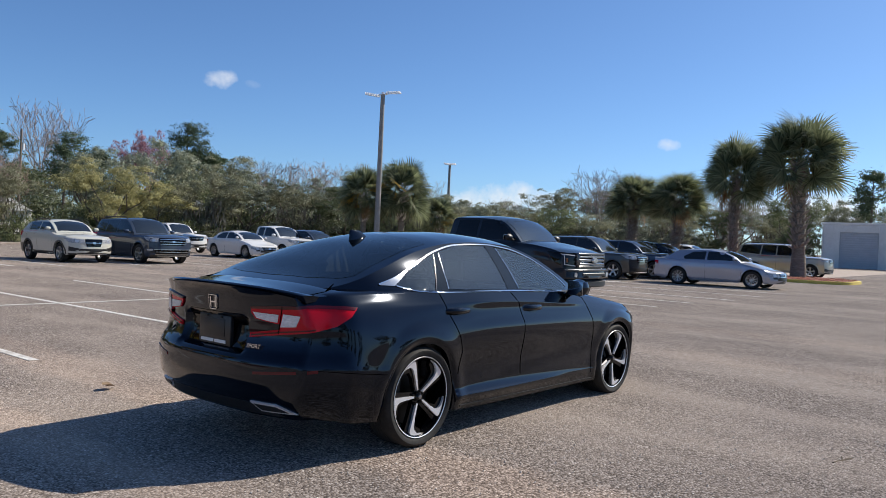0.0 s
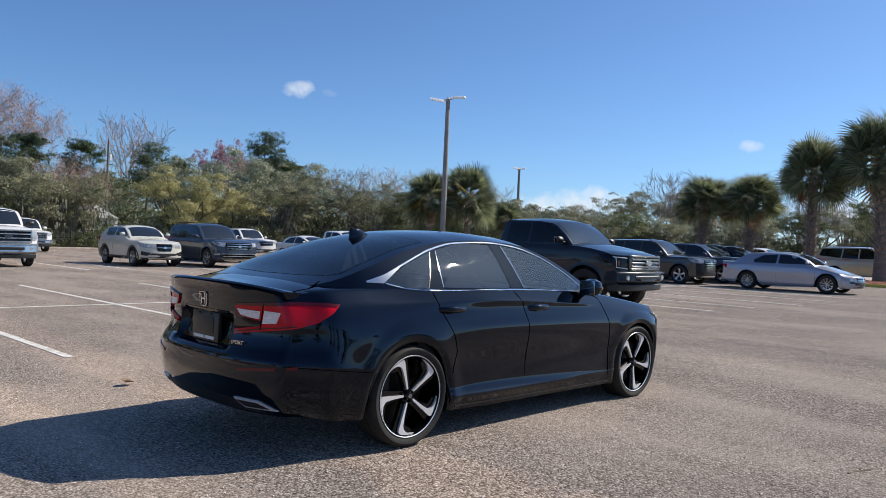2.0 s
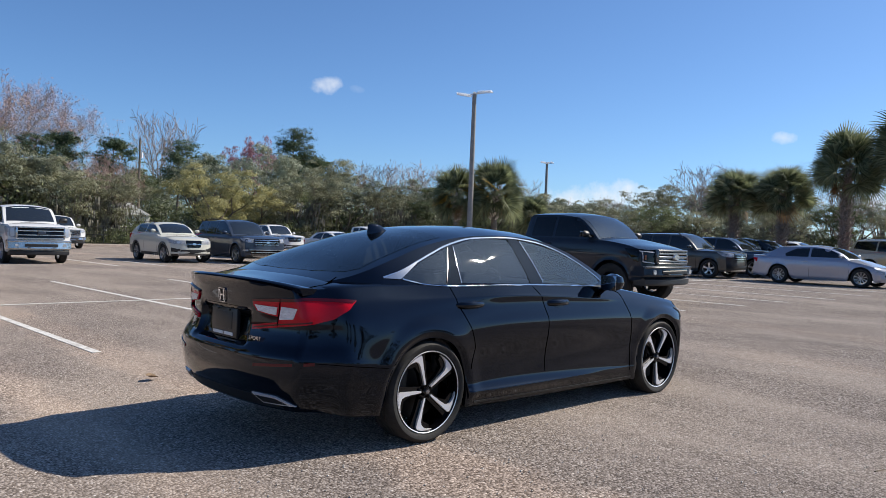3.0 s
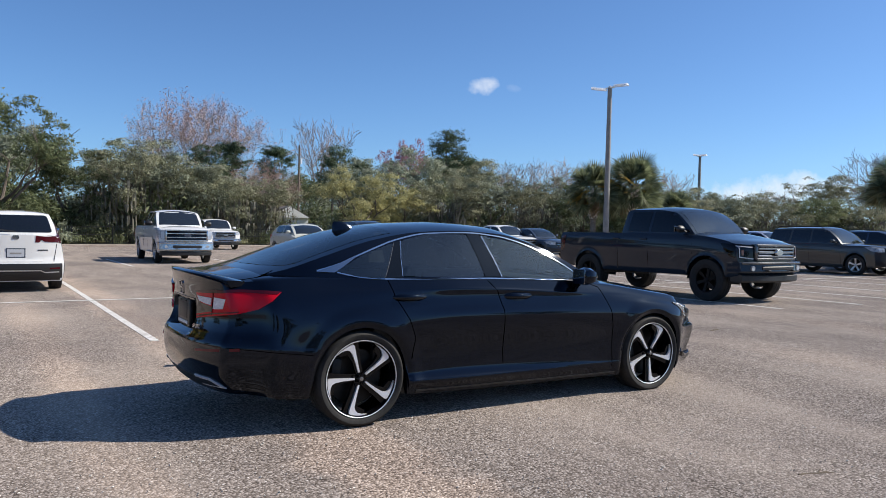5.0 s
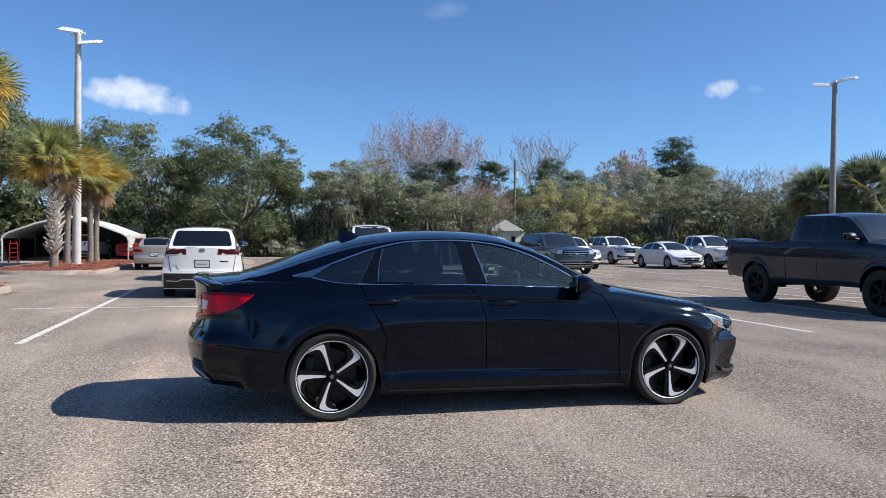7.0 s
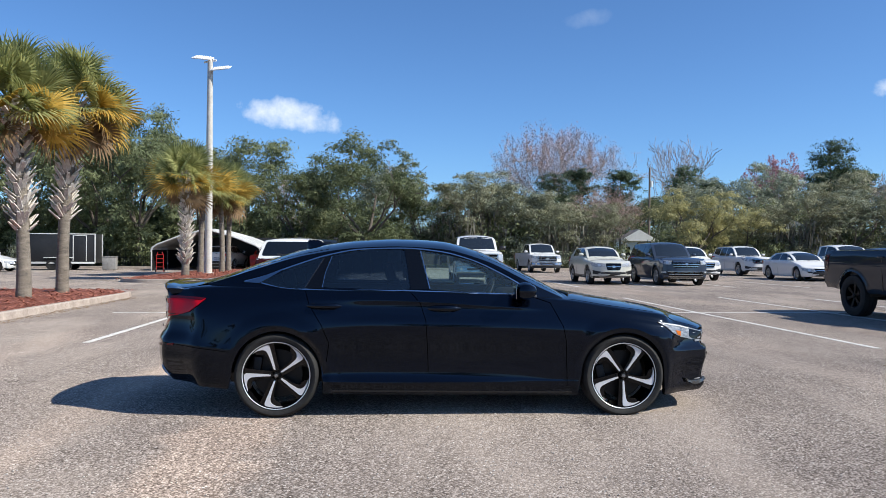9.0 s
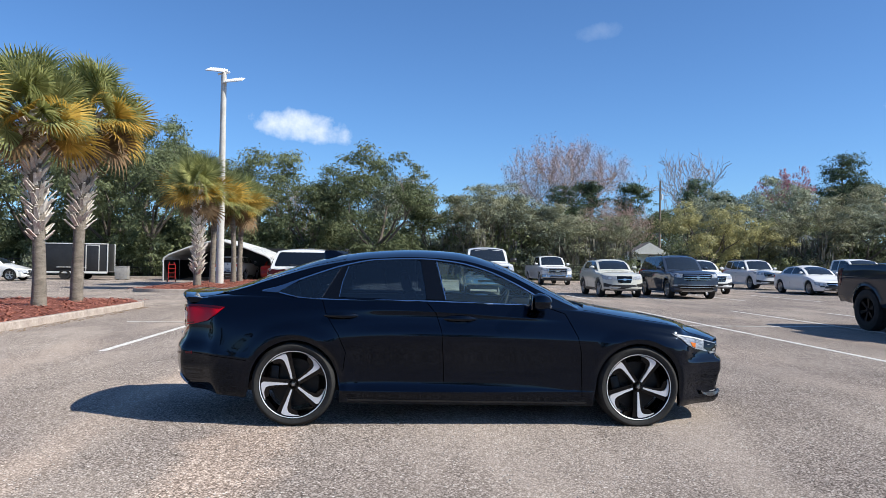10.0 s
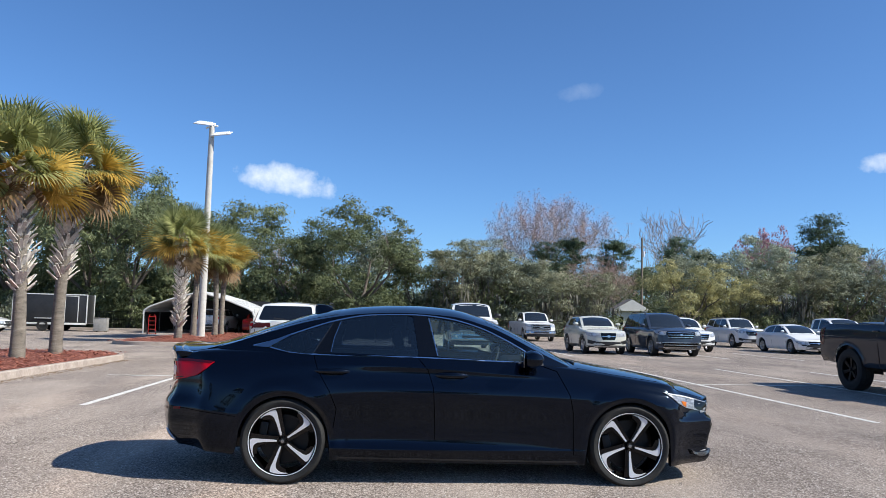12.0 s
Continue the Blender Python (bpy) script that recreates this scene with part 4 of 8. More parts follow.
def black_sedan():
    car = thing("sedan", "glossy black four-door sedan with machined black alloy wheels on worn asphalt", "car")
    def along(*v):
        """A value at nine stations from the tail to the nose."""
        return list(zip((-2.50, -2.10, -1.75, -1.15, -0.60, 0.50, 0.92, 1.45, 2.375), v))
    s = dict(
        step=0.026, rows=60, deck_rows=12, cap_cols=52, arch_steps=30, arch=0.356, arch_z=0.338, axles=(-1.415, 1.415), flare=0.012,
        width=[(-2.50, 0.88), (-2.3, 0.895), (-1.9, 0.912), (-1.4, 0.925), (0, 0.93), (1.4, 0.925), (1.85, 0.91), (2.1, 0.895), (2.375, 0.86)],
        # feature lines of the flank, from the sill up: row, height and half width along the car
        lines=[
            (0, along(0.27, 0.245, 0.222, 0.195, 0.18, 0.176, 0.175, 0.168, 0.17), along(0.775, 0.830, 0.862, 0.880, 0.878, 0.878, 0.880, 0.876, 0.775)),
            (5, along(0.31, 0.285, 0.262, 0.238, 0.225, 0.222, 0.221, 0.215, 0.215), along(0.800, 0.852, 0.878, 0.892, 0.890, 0.890, 0.892, 0.890, 0.80)),
            (9, along(0.36, 0.335, 0.312, 0.295, 0.288, 0.286, 0.285, 0.280, 0.270), along(0.822, 0.870, 0.893, 0.915, 0.918, 0.907, 0.904, 0.902, 0.815)),
            (11, along(0.37, 0.345, 0.322, 0.305, 0.298, 0.292, 0.291, 0.290, 0.280), along(0.825, 0.872, 0.895, 0.910, 0.910, 0.9065, 0.9045, 0.903, 0.820)),
            (16, along(0.42, 0.410, 0.385, 0.345, 0.362, 0.330, 0.307, 0.310, 0.310), along(0.842, 0.886, 0.903, 0.892, 0.886, 0.8985, 0.9020, 0.905, 0.830)),
            (22, along(0.47, 0.470, 0.462, 0.455, 0.450, 0.450, 0.450, 0.450, 0.42), along(0.862, 0.903, 0.915, 0.888, 0.884, 0.893, 0.9010, 0.912, 0.852)),
            (33, along(0.582, 0.574, 0.548, 0.700, 0.735, 0.722, 0.710, 0.690, 0.55), along(0.872, 0.914, 0.924, 0.930, 0.930, 0.928, 0.925, 0.924, 0.872)),
            (35, along(0.598, 0.594, 0.572, 0.725, 0.755, 0.742, 0.730, 0.708, 0.56), along(0.868, 0.909, 0.9215, 0.928, 0.9285, 0.926, 0.9225, 0.921, 0.868)),
            (42, along(0.700, 0.700, 0.730, 0.805, 0.842, 0.822, 0.800, 0.775, 0.62), along(0.850, 0.888, 0.9120, 0.915, 0.9050, 0.906, 0.906, 0.899, 0.848)),
            (48, along(0.820, 0.815, 0.830, 0.880, 0.908, 0.872, 0.850, 0.812, 0.645), along(0.842, 0.874, 0.892, 0.894, 0.8935, 0.894, 0.888, 0.873, 0.838)),
            (52, along(0.905, 0.915, 0.930, 0.942, 0.944, 0.892, 0.868, 0.832, 0.660), along(0.818, 0.845, 0.855, 0.879, 0.8950, 0.8935, 0.880, 0.861, 0.830)),
            (54, along(0.925, 0.940, 0.955, 0.956, 0.953, 0.902, 0.880, 0.844, 0.668), along(0.808, 0.831, 0.840, 0.872, 0.8905, 0.8885, 0.875, 0.852, 0.825)),
            (60, along(1.002, 1.022, 1.035, 1.025, 1.016, 0.988, 0.945, 0.874, 0.68), along(0.765, 0.770, 0.780, 0.836, 0.858, 0.842, 0.832, 0.815, 0.80)),
        ],
        shoulder=along(1.002, 1.022, 1.035, 1.025, 1.016, 0.988, 0.945, 0.874, 0.68)[:-1] + [(1.8, 0.825), (2.1, 0.780), (2.28, 0.730), (2.375, 0.682)],
        deck=[(-2.50, 1.045), (-2.3, 1.055), (-1.95, 1.085), (-1.6, 1.06), (-0.35, 1.02), (0.7, 1.0), (0.95, 1.0), (1.3, 0.955), (1.75, 0.885), (2.13, 0.828), (2.28, 0.785), (2.375, 0.725)],
        sill=along(0.27, 0.245, 0.222, 0.195, 0.18, 0.176, 0.175, 0.168, 0.17),
        flank=[(0, 1.0), (1.0, 1.0)],
        nose=[(0.15, 2.27), (0.165, 2.30), (0.204, 2.341), (0.237, 2.358), (0.265, 2.340), (0.312, 2.323), (0.395, 2.352), (0.48, 2.374), (0.53, 2.374), (0.565, 2.325), (0.60, 2.315), (0.646, 2.322), (0.675, 2.332), (0.70, 2.322), (0.73, 2.298), (0.76, 2.262), (0.80, 2.20)],
        tail=[(0.22, -2.34), (0.30, -2.41), (0.40, -2.475), (0.52, -2.495), (0.60, -2.492), (0.635, -2.475), (0.68, -2.448), (0.78, -2.425), (0.86, -2.425), (0.93, -2.430), (0.98, -2.436), (1.02, -2.450), (1.05, -2.465)],
        taper=[(0.21, 1.60, 2.375), (0.13, -1.95, -2.50)],
        recess=[(0.335, 0.630, 0.870, 0.055, 0.030)],
        bow=(0.335, 0.27), bow_power=2.05, bend=(-1.95, 1.70), open_deck=[(-1.45, 0.72)],
        roof=[(-2.10, 1.075), (-1.95, 1.115), (-1.62, 1.235), (-1.2, 1.365), (-0.8, 1.43), (-0.44, 1.447), (-0.08, 1.432), (0.25, 1.355), (0.63, 1.185), (0.96, 1.015), (1.06, 0.955)],
        base=[(-2.10, 0.60), (-1.9, 0.70), (-1.7, 0.768), (-1.2, 0.825), (-0.4, 0.845), (0.5, 0.82), (0.8, 0.77), (1.06, 0.70)],
        rail=[(-2.10, 0.56), (-1.6, 0.58), (-1.0, 0.585), (-0.3, 0.60), (0.3, 0.61), (1.06, 0.66)],
        drop=[(-2.10, 0.035), (-1.6, 0.055), (-1.1, 0.065), (-0.4, 0.068), (0.2, 0.075), (0.7, 0.085), (1.06, 0.05)],
        rail_z=1.37, cabin_rows=(16, 14), track=0.915, wheel=(0.336, 0.273, 0.235, "sport"), wheel_seg=64, roll=(7, -14))
    lower, upper = shell(s), cabin(s)
    bvh = mesh_bvh(lower, upper)
    # glass outlines in the side view, from the fitted window line
    quarter = [(-1.56, 1.075), (-1.42, 1.045), (-1.25, 1.036), (-1.215, 1.035), (-1.075, 1.270), (-1.13, 1.254), (-1.33, 1.18)]
    rear_win = [(-1.065, 1.045), (-0.36, 1.03), (-0.41, 1.345), (-0.75, 1.335), (-1.01, 1.285)]
    front_win = [(-0.185, 1.03), (0.50, 1.0), (0.60, 1.035), (0.52, 1.085), (0.34, 1.18), (0.16, 1.255), (-0.05, 1.31), (-0.265, 1.34)]
    screen = [(0.90, -0.62), (0.98, 0.0), (0.90, 0.62), (0.26, 0.53), (0.24, 0.0), (0.26, -0.53)]
    backlight = [(-1.80, -0.60), (-1.88, -0.55), (-1.96, -0.32), (-1.985, 0.0), (-1.96, 0.32), (-1.88, 0.55), (-1.80, 0.60), (-1.05, 0.53), (-1.02, 0.0), (-1.05, -0.53)]
    for p in (quarter, rear_win, front_win):
        cut(upper, p, "right", 1.0)
        cut(upper, p, "left", 1.0)
    cut(upper, screen, "top")
    cut(upper, backlight, "top")
    part("body", lower, BLACK_PAINT, car, "glossy black painted body", 0.9)
    part("roof", upper, BLACK_PAINT, car, "glossy black roof and pillars", 0.6)

    def grow(poly, d):
        c = sum((Vector(p) for p in poly), Vector((0, 0))) / len(poly)
        return [tuple(Vector(p) + (Vector(p) - c).normalized() * d) for p in poly]
    both(car, bvh, "quarter_window", [rounded(grow(quarter, 0.012), 0.02)], TINT, "dark tinted quarter glass", 0.002)
    both(car, bvh, "rear_door_window", [rounded(grow(rear_win, 0.012), 0.03)], TINT, "dark tinted door glass", 0.002)
    both(car, bvh, "front_door_window", [rounded(grow(front_win, 0.012), 0.03)], TINT_FRONT, "lightly tinted door glass", 0.002)
    panel(car, bvh, "windscreen", [grow(screen, 0.02)], "top", GLASS_CLEAR, "clear windscreen", 0.002)
    panel(car, bvh, "rear_window", [grow(backlight, 0.02)], "top", TINT_REAR, "dark tinted rear window", 0.002)
    # bright window trim: along the roof line, along the belt, and the wide blade at the rear
    over = [(-1.70, 1.078), (-1.56, 1.115), (-1.40, 1.175), (-1.22, 1.240), (-1.05, 1.295), (-0.75, 1.350), (-0.40, 1.362), (-0.10, 1.338), (0.16, 1.272), (0.36, 1.185), (0.55, 1.082), (0.63, 1.03)]
    line = curve(over)
    over = [(x, line(x)) for x in np.linspace(-1.70, 0.63, 40)]
    both(car, bvh, "window_trim", strip(over, 0.010, 0.008), CHROME, "bright chrome window trim", 0.006, 0.1)
    both(car, bvh, "window_trim", strip([(-1.56, 1.068), (-1.42, 1.035), (-1.22, 1.022), (-0.80, 1.020), (-0.30, 1.016), (0.20, 1.002), (0.60, 0.990)], 0.008), CHROME, "bright chrome belt trim", 0.006, 0.1)
    both(car, bvh, "quarter_trim", [[(-1.705, 1.072), (-1.575, 1.066), (-1.42, 1.156), (-1.38, 1.183), (-1.56, 1.118)]], SATIN, "brushed chrome blade at the window end", 0.008, 0.1)
    both(car, bvh, "door_pillar_trim", [[(-0.345, 1.03), (-0.20, 1.03), (-0.28, 1.35), (-0.395, 1.352)]], PILLAR, "gloss black door pillar trim", 0.004, 0.1)
    both(car, bvh, "window_divider", strip([(-1.065, 1.04), (-1.045, 1.16), (-1.00, 1.29)], 0.0045), CHROME, "bright window divider", 0.006, 0.1)
    both(car, bvh, "door_pillar_trim", [[(-1.205, 1.03), (-1.07, 1.03), (-1.045, 1.16), (-1.01, 1.29), (-1.060, 1.278)]], PILLAR, "gloss black rear door pillar", 0.004, 0.1)
    both(car, bvh, "window_divider", strip([(-0.19, 1.03), (-0.225, 1.18), (-0.262, 1.34)], 0.007), CHROME, "bright window divider", 0.006, 0.1)
    both(car, bvh, "window_divider", strip([(-1.205, 1.032), (-1.13, 1.16), (-1.062, 1.276)], 0.003), DARK_CHROME, "thin bright edge", 0.006, 0.05)
    # shut lines
    for line in ([(-1.20, 1.02), (-1.16, 0.90), (-1.06, 0.74), (-1.00, 0.60), (-1.02, 0.45)], [(-0.35, 1.01), (-0.27, 0.92), (-0.225, 0.78), (-0.205, 0.50), (-0.20, 0.36)],
                 [(0.66, 0.975), (0.80, 0.93), (0.90, 0.74), (0.93, 0.60), (0.94, 0.26)]):
        both(car, bvh, "door_seam", strip(line, 0.0045), SEAM, "", 0.0022, 0.03)
    both(car, bvh, "bumper_seam", strip([(-1.785, 0.528), (-2.05, 0.560), (-2.33, 0.586)], 0.003), SEAM, "", 0.0025, 0.03)
    for sg in (-1, 1):
        panel(car, bvh, "bonnet_seam", strip([(2.14, 0.60 * sg), (1.9, 0.72 * sg), (1.3, 0.76 * sg), (0.98, 0.74 * sg)], 0.006), "top", SEAM, "", 0.0015, 0.1)
        panel(car, bvh, "boot_seam", strip([(-2.26, 0.665 * sg), (-2.1, 0.67 * sg), (-1.97, 0.60 * sg)], 0.007), "top", SEAM, "", 0.0015, 0.1)
    # handles
    for x, z in ((-1.04, 0.895), (-0.075, 0.88)):
        for sg in (-1, 1):
            y0 = 0.884
            bm = bmesh.new()
            tube(bm, [(x - 0.135, sg * (y0 - 0.006), z), (x - 0.10, sg * (y0 + 0.022), z + 0.002), (x - 0.02, sg * (y0 + 0.034), z + 0.003), (x + 0.08, sg * (y0 + 0.028), z + 0.002), (x + 0.135, sg * (y0 - 0.006), z)], [0.014, 0.021, 0.024, 0.023, 0.014], 10)
            h = part("door_handle", bm, BLACK_PAINT, car, "black door handle")
            bm = bmesh.new()
            tube(bm, [(x - 0.09, sg * (y0 + 0.032), z + 0.014), (x, sg * (y0 + 0.046), z + 0.014), (x + 0.08, sg * (y0 + 0.04), z + 0.014)], 0.003, 6)
            part("handle_trim", bm, GLOSS_BLACK, h, "thin gloss strip")
    both(car, bvh, "handle_recess", [rounded([(-1.10, 0.858), (-0.99, 0.858), (-0.98, 0.918), (-1.11, 0.918)], 0.04)], GLOSS_BLACK, "", 0.0015, 0.1)
    both(car, bvh, "handle_recess", [rounded([(-0.135, 0.842), (-0.02, 0.842), (-0.01, 0.902), (-0.145, 0.902)], 0.04)], GLOSS_BLACK, "", 0.0015, 0.1)
    # tail lamps: wrap-round red lens, clear inner blocks
    for sg in (-1, 1):
        def m(q):
            return [(sg * a, b) for a, b in q]

        def flip(bm):
            if sg > 0:
                bmesh.ops.scale(bm, vec=(1, -1, 1), verts=bm.verts)
            return bm
        cc = (-1.70, -0.25)
        lens = [[(9, 0.930), (27, 0.949), (26, 0.838), (20, 0.846), (12, 0.860), (9.3, 0.895)],
                [(27, 0.949), (43, 0.955), (56, 0.953), (64, 0.944), (60, 0.89), (53, 0.836), (43, 0.804), (26, 0.774), (26, 0.838)],
                [(26, 0.774), (9, 0.742), (9, 0.772), (26, 0.806)]]
        lamp = part("tail_lamp", flip(lay_round(bvh, lens, cc, 0.010)), RED_LENS, car, "glossy red wrap-round tail lamp")
        part("reversing_lens", flip(lay_round(bvh, [[(10.6, 0.900), (25.5, 0.896), (25.0, 0.848), (20.5, 0.852), (13, 0.864)]], cc, 0.014)), CLEAR_LENS, lamp, "clear reversing lens")
        part("indicator_lens", flip(lay_round(bvh, [[(28, 0.902), (36.5, 0.896), (34.5, 0.830), (26.8, 0.822)]], cc, 0.014)), CLEAR_LENS, lamp, "clear indicator lens")
        part("lamp_divider", flip(lay_round(bvh, [[(27.2, 0.948), (27.6, 0.948), (26.0, 0.782), (25.6, 0.782)]], cc, 0.0135)), SEAM, lamp, "gap between boot lid and body lamp")
        part("lower_guide", flip(lay_round(bvh, [[(10, 0.752), (27, 0.788), (43, 0.812), (43, 0.820), (27, 0.797), (10, 0.762)]], cc, 0.0125)), RED_DARK, lamp, "darker red light guide")
        part("lens_rim", flip(lay_round(bvh, [[(9, 0.930), (27, 0.951), (43, 0.958), (56, 0.953), (64, 0.944), (62, 0.930), (43, 0.940), (27, 0.935), (9, 0.918)]], cc, 0.013)), RED_DARK, lamp, "darker red upper lens")
        panel(car, bvh, "rear_reflector", [m([(0.46, 0.535), (0.80, 0.565), (0.80, 0.583), (0.46, 0.552)])], "rear", RED_MARK, "dark red reflector strip", 0.005, 0.06)
        bm = lay(bvh, [m([(0.42, 0.372), (0.60, 0.368), (0.70, 0.315), (0.47, 0.312)])], "rear", 0.010, 0.06)
        tip = part("exhaust_finisher", bm, MACHINED, car, "chrome exhaust finisher")
        panel(tip, bvh, "exhaust_mouth", [m([(0.445, 0.360), (0.59, 0.356), (0.655, 0.325), (0.485, 0.324)])], "rear", TRIM_BLACK, "black exhaust mouth", 0.014, 0.06)
    # number plate recess, empty plate frame with a dealer strip, badges
    panel(car, bvh, "plate_recess", [rounded([(-0.33, 0.66), (0.33, 0.66), (0.30, 0.87), (-0.30, 0.87)], 0.03)], "rear", GLOSS_BLACK, "", 0.003, 0.08)
    bm = box(bmesh.new(), (-2.402, 0, 0.752), (0.03, 0.335, 0.19), 0.008)
    frame_ = part("plate_frame", bm, PLATE_DARK, car, "black plate frame without a plate")
    bm = box(bmesh.new(), (-2.418, 0, 0.768), (0.006, 0.22, 0.11), 0.002)
    part("plate_backing", bm, TRIM_BLACK, frame_, "matt black backing")
    for y in (-0.075, 0.075):
        bm = box(bmesh.new(), (-2.420, y, 0.835), (0.008, 0.022, 0.012), 0.003)
        part("plate_screw", bm, STEEL, frame_)
    for y, w in ((0.072, 0.130), (-0.066, 0.115)):
        bm = box(bmesh.new(), (-2.419, y, 0.682), (0.006, w, 0.020), 0.001)
        part("dealer_strip", bm, WHITE_PLASTIC, frame_, "white lettering bar")
    def b(y, z):
        return (y * 0.80, 0.928 + (z - 0.935) * 0.88)
    bm = lay(bvh, [[b(*q) for q in p] for p in ([(-0.034, 0.897), (-0.022, 0.897), (-0.026, 0.975), (-0.040, 0.975)], [(0.034, 0.897), (0.040, 0.975), (0.026, 0.975), (0.022, 0.897)], [(-0.025, 0.931), (0.025, 0.931), (0.025, 0.941), (-0.025, 0.941)])]
             + strip([b(*q) for q in ((-0.035, 0.885), (0.035, 0.885), (0.05, 0.90), (0.056, 0.97), (0.05, 0.985), (-0.05, 0.985), (-0.056, 0.97), (-0.05, 0.90), (-0.035, 0.885))], 0.0045), "rear", 0.008, 0.05)
    part("badge", bm, CHROME, car, "chrome badge")
    txt = bpy.data.curves.new("trim_name", "FONT")
    txt.body = "SPORT"
    txt.size, txt.extrude, txt.align_x, txt.shear = 0.034, 0.002, "CENTER", 0.25
    letters = new("trim_name", txt)
    letters.data.materials.append(CHROME)
    letters.parent = car
    tagged(letters, "small chrome trim lettering")
    at = Vector((0, -0.42, 0.685))
    hit, no, _, _ = bvh.ray_cast(at - Vector((6, 0, 0)), Vector((1, 0, 0)))
    letters.matrix_basis = Matrix.Translation(hit + Vector((-0.014, 0, 0))) @ Matrix(((0, 0, -1), (-1, 0, 0), (0, 1, 0))).to_4x4() @ pose(0, 0, 0, 0, 14, 0)
    # rear lip spoiler
    bm = bmesh.new()
    rows = []
    for k in range(25):
        y = -0.72 + 1.44 * k / 24
        e = 1 - (abs(y) / 0.72) ** 6 * 0.6
        x = -2.425 + 0.27 * (abs(y) / 0.93) ** 2.8
        zt = 1.043 - 0.030 * (abs(y) / 0.72) ** 2.8
        rows.append([bm.verts.new(p) for p in ((x + 0.20, y, zt - 0.014), (x + 0.05, y, zt + 0.014 * e), (x - 0.012, y, zt + 0.020 * e), (x - 0.024, y, zt + 0.010 * e), (x + 0.005, y, zt - 0.040))])
    for a, b in zip(rows, rows[1:]):
        for k in range(5):
            bm.faces.new((a[k], b[k], b[(k + 1) % 5], a[(k + 1) % 5]))
    bm.faces.new(rows[0])
    bm.faces.new(rows[-1][::-1])
    part("spoiler", bm, BLACK_PAINT, car, "glossy black boot lip spoiler", 0.9)
    # diffuser, front air intakes, grille, head lamps
    panel(car, bvh, "rear_diffuser", [rounded([(-0.62, 0.285), (0.62, 0.285), (0.40, 0.36), (-0.40, 0.36)], 0.03)], "rear", TRIM_BLACK, "matt black diffuser", 0.004, 0.08)
    panel(car, bvh, "grille", [rounded([(-0.52, 0.40), (0.52, 0.40), (0.62, 0.63), (-0.62, 0.63)], 0.05)], "front", GLOSS_BLACK, "gloss black grille", 0.004, 0.08)
    panel(car, bvh, "grille_bar", [[(-0.60, 0.650), (0.60, 0.650), (0.62, 0.700), (-0.62, 0.700)]], "front", GLOSS_BLACK, "dark chrome bar", 0.012, 0.08)
    for sg in (-1, 1):
        def m(q):
            return [(sg * a, b) for a, b in q]
        panel(car, bvh, "head_lamp", [m([(0.50, 0.585), (0.70, 0.595), (0.70, 0.675), (0.52, 0.662)])], "front", HEAD_DARK, "clear head lamp", 0.008, 0.05)
        panel(car, bvh, "air_intake", [m([(0.50, 0.24), (0.64, 0.26), (0.63, 0.38), (0.56, 0.36)])], "front", GLOSS_BLACK, "", 0.004, 0.06)
        # the fin is gloss black; dark chrome stands in for the sky it reflects
        panel(car, bvh, "lip_fin", [[(1.985, 0.292), (2.03, 0.268), (2.10, 0.260), (2.19, 0.280), (2.20, 0.252), (2.10, 0.232), (2.01, 0.252)]], "right" if sg < 0 else "left", DARK_CHROME, "gloss black lower lip fin, sky sheen put into its metal", 0.022, 0.04)
    both(car, bvh, "head_lamp", [[(1.70, 0.775), (1.80, 0.762), (1.96, 0.732), (2.08, 0.700), (2.19, 0.672), (2.19, 0.602), (2.05, 0.618), (1.93, 0.644), (1.84, 0.682), (1.78, 0.730)]], HEAD_DARK, "clear head lamp", 0.008, 0.05)
    both(car, bvh, "lamp_module", [[(2.03, 0.702), (2.188, 0.666), (2.188, 0.606), (2.06, 0.622), (2.02, 0.646)]], GLOSS_BLACK, "dark lamp module", 0.011, 0.05)
    both(car, bvh, "light_tube", strip([(1.74, 0.760), (1.82, 0.748), (1.93, 0.727), (2.02, 0.706)], 0.006), WHITE_PLASTIC, "white light tube", 0.014, 0.05)
    both(car, bvh, "side_marker", [[(1.870, 0.700), (1.930, 0.688), (1.922, 0.655), (1.885, 0.668)]], AMBER_DEEP, "amber side marker", 0.012, 0.05)
    both(car, bvh, "sill_trim", strip([(-0.98, 0.215), (0.0, 0.205), (0.98, 0.2)], 0.012), TRIM_BLACK, "", 0.004, 0.1)
    mirrors(car, 0.585, 0.86, 1.03, BLACK_PAINT, 1.0, 0.17, 0.165)
    # roof fin
    bm = bmesh.new()
    rows = []
    for z, xa, xb, hw in ((1.325, -1.275, -1.03, 0.034), (1.362, -1.272, -1.05, 0.030), (1.386, -1.272, -1.085, 0.022), (1.408, -1.270, -1.125, 0.015), (1.424, -1.266, -1.155, 0.010), (1.430, -1.258, -1.175, 0.004)):
        xm, xl = (xa + xb) / 2, (xb - xa) / 2
        rows.append([bm.verts.new((xm + xl * math.cos(a), hw * math.sin(a), z)) for a in [6.2832 * k / 16 for k in range(16)]])
    for p, q in zip(rows, rows[1:]):
        for k in range(16):
            bm.faces.new((p[k], p[(k + 1) % 16], q[(k + 1) % 16], q[k]))
    bm.faces.new(rows[-1])
    part("roof_antenna", bm, BLACK_PAINT, car, "black shark fin antenna")
    # inside
    bm = bmesh.new()
    box(bm, (0.72, 0, 0.88), (0.34, 1.50, 0.20), 0.06)
    box(bm, (-0.25, 0, 0.42), (2.1, 1.55, 0.06), 0.01)
    box(bm, (-1.72, 0, 0.98), (0.55, 1.30, 0.05), 0.02)
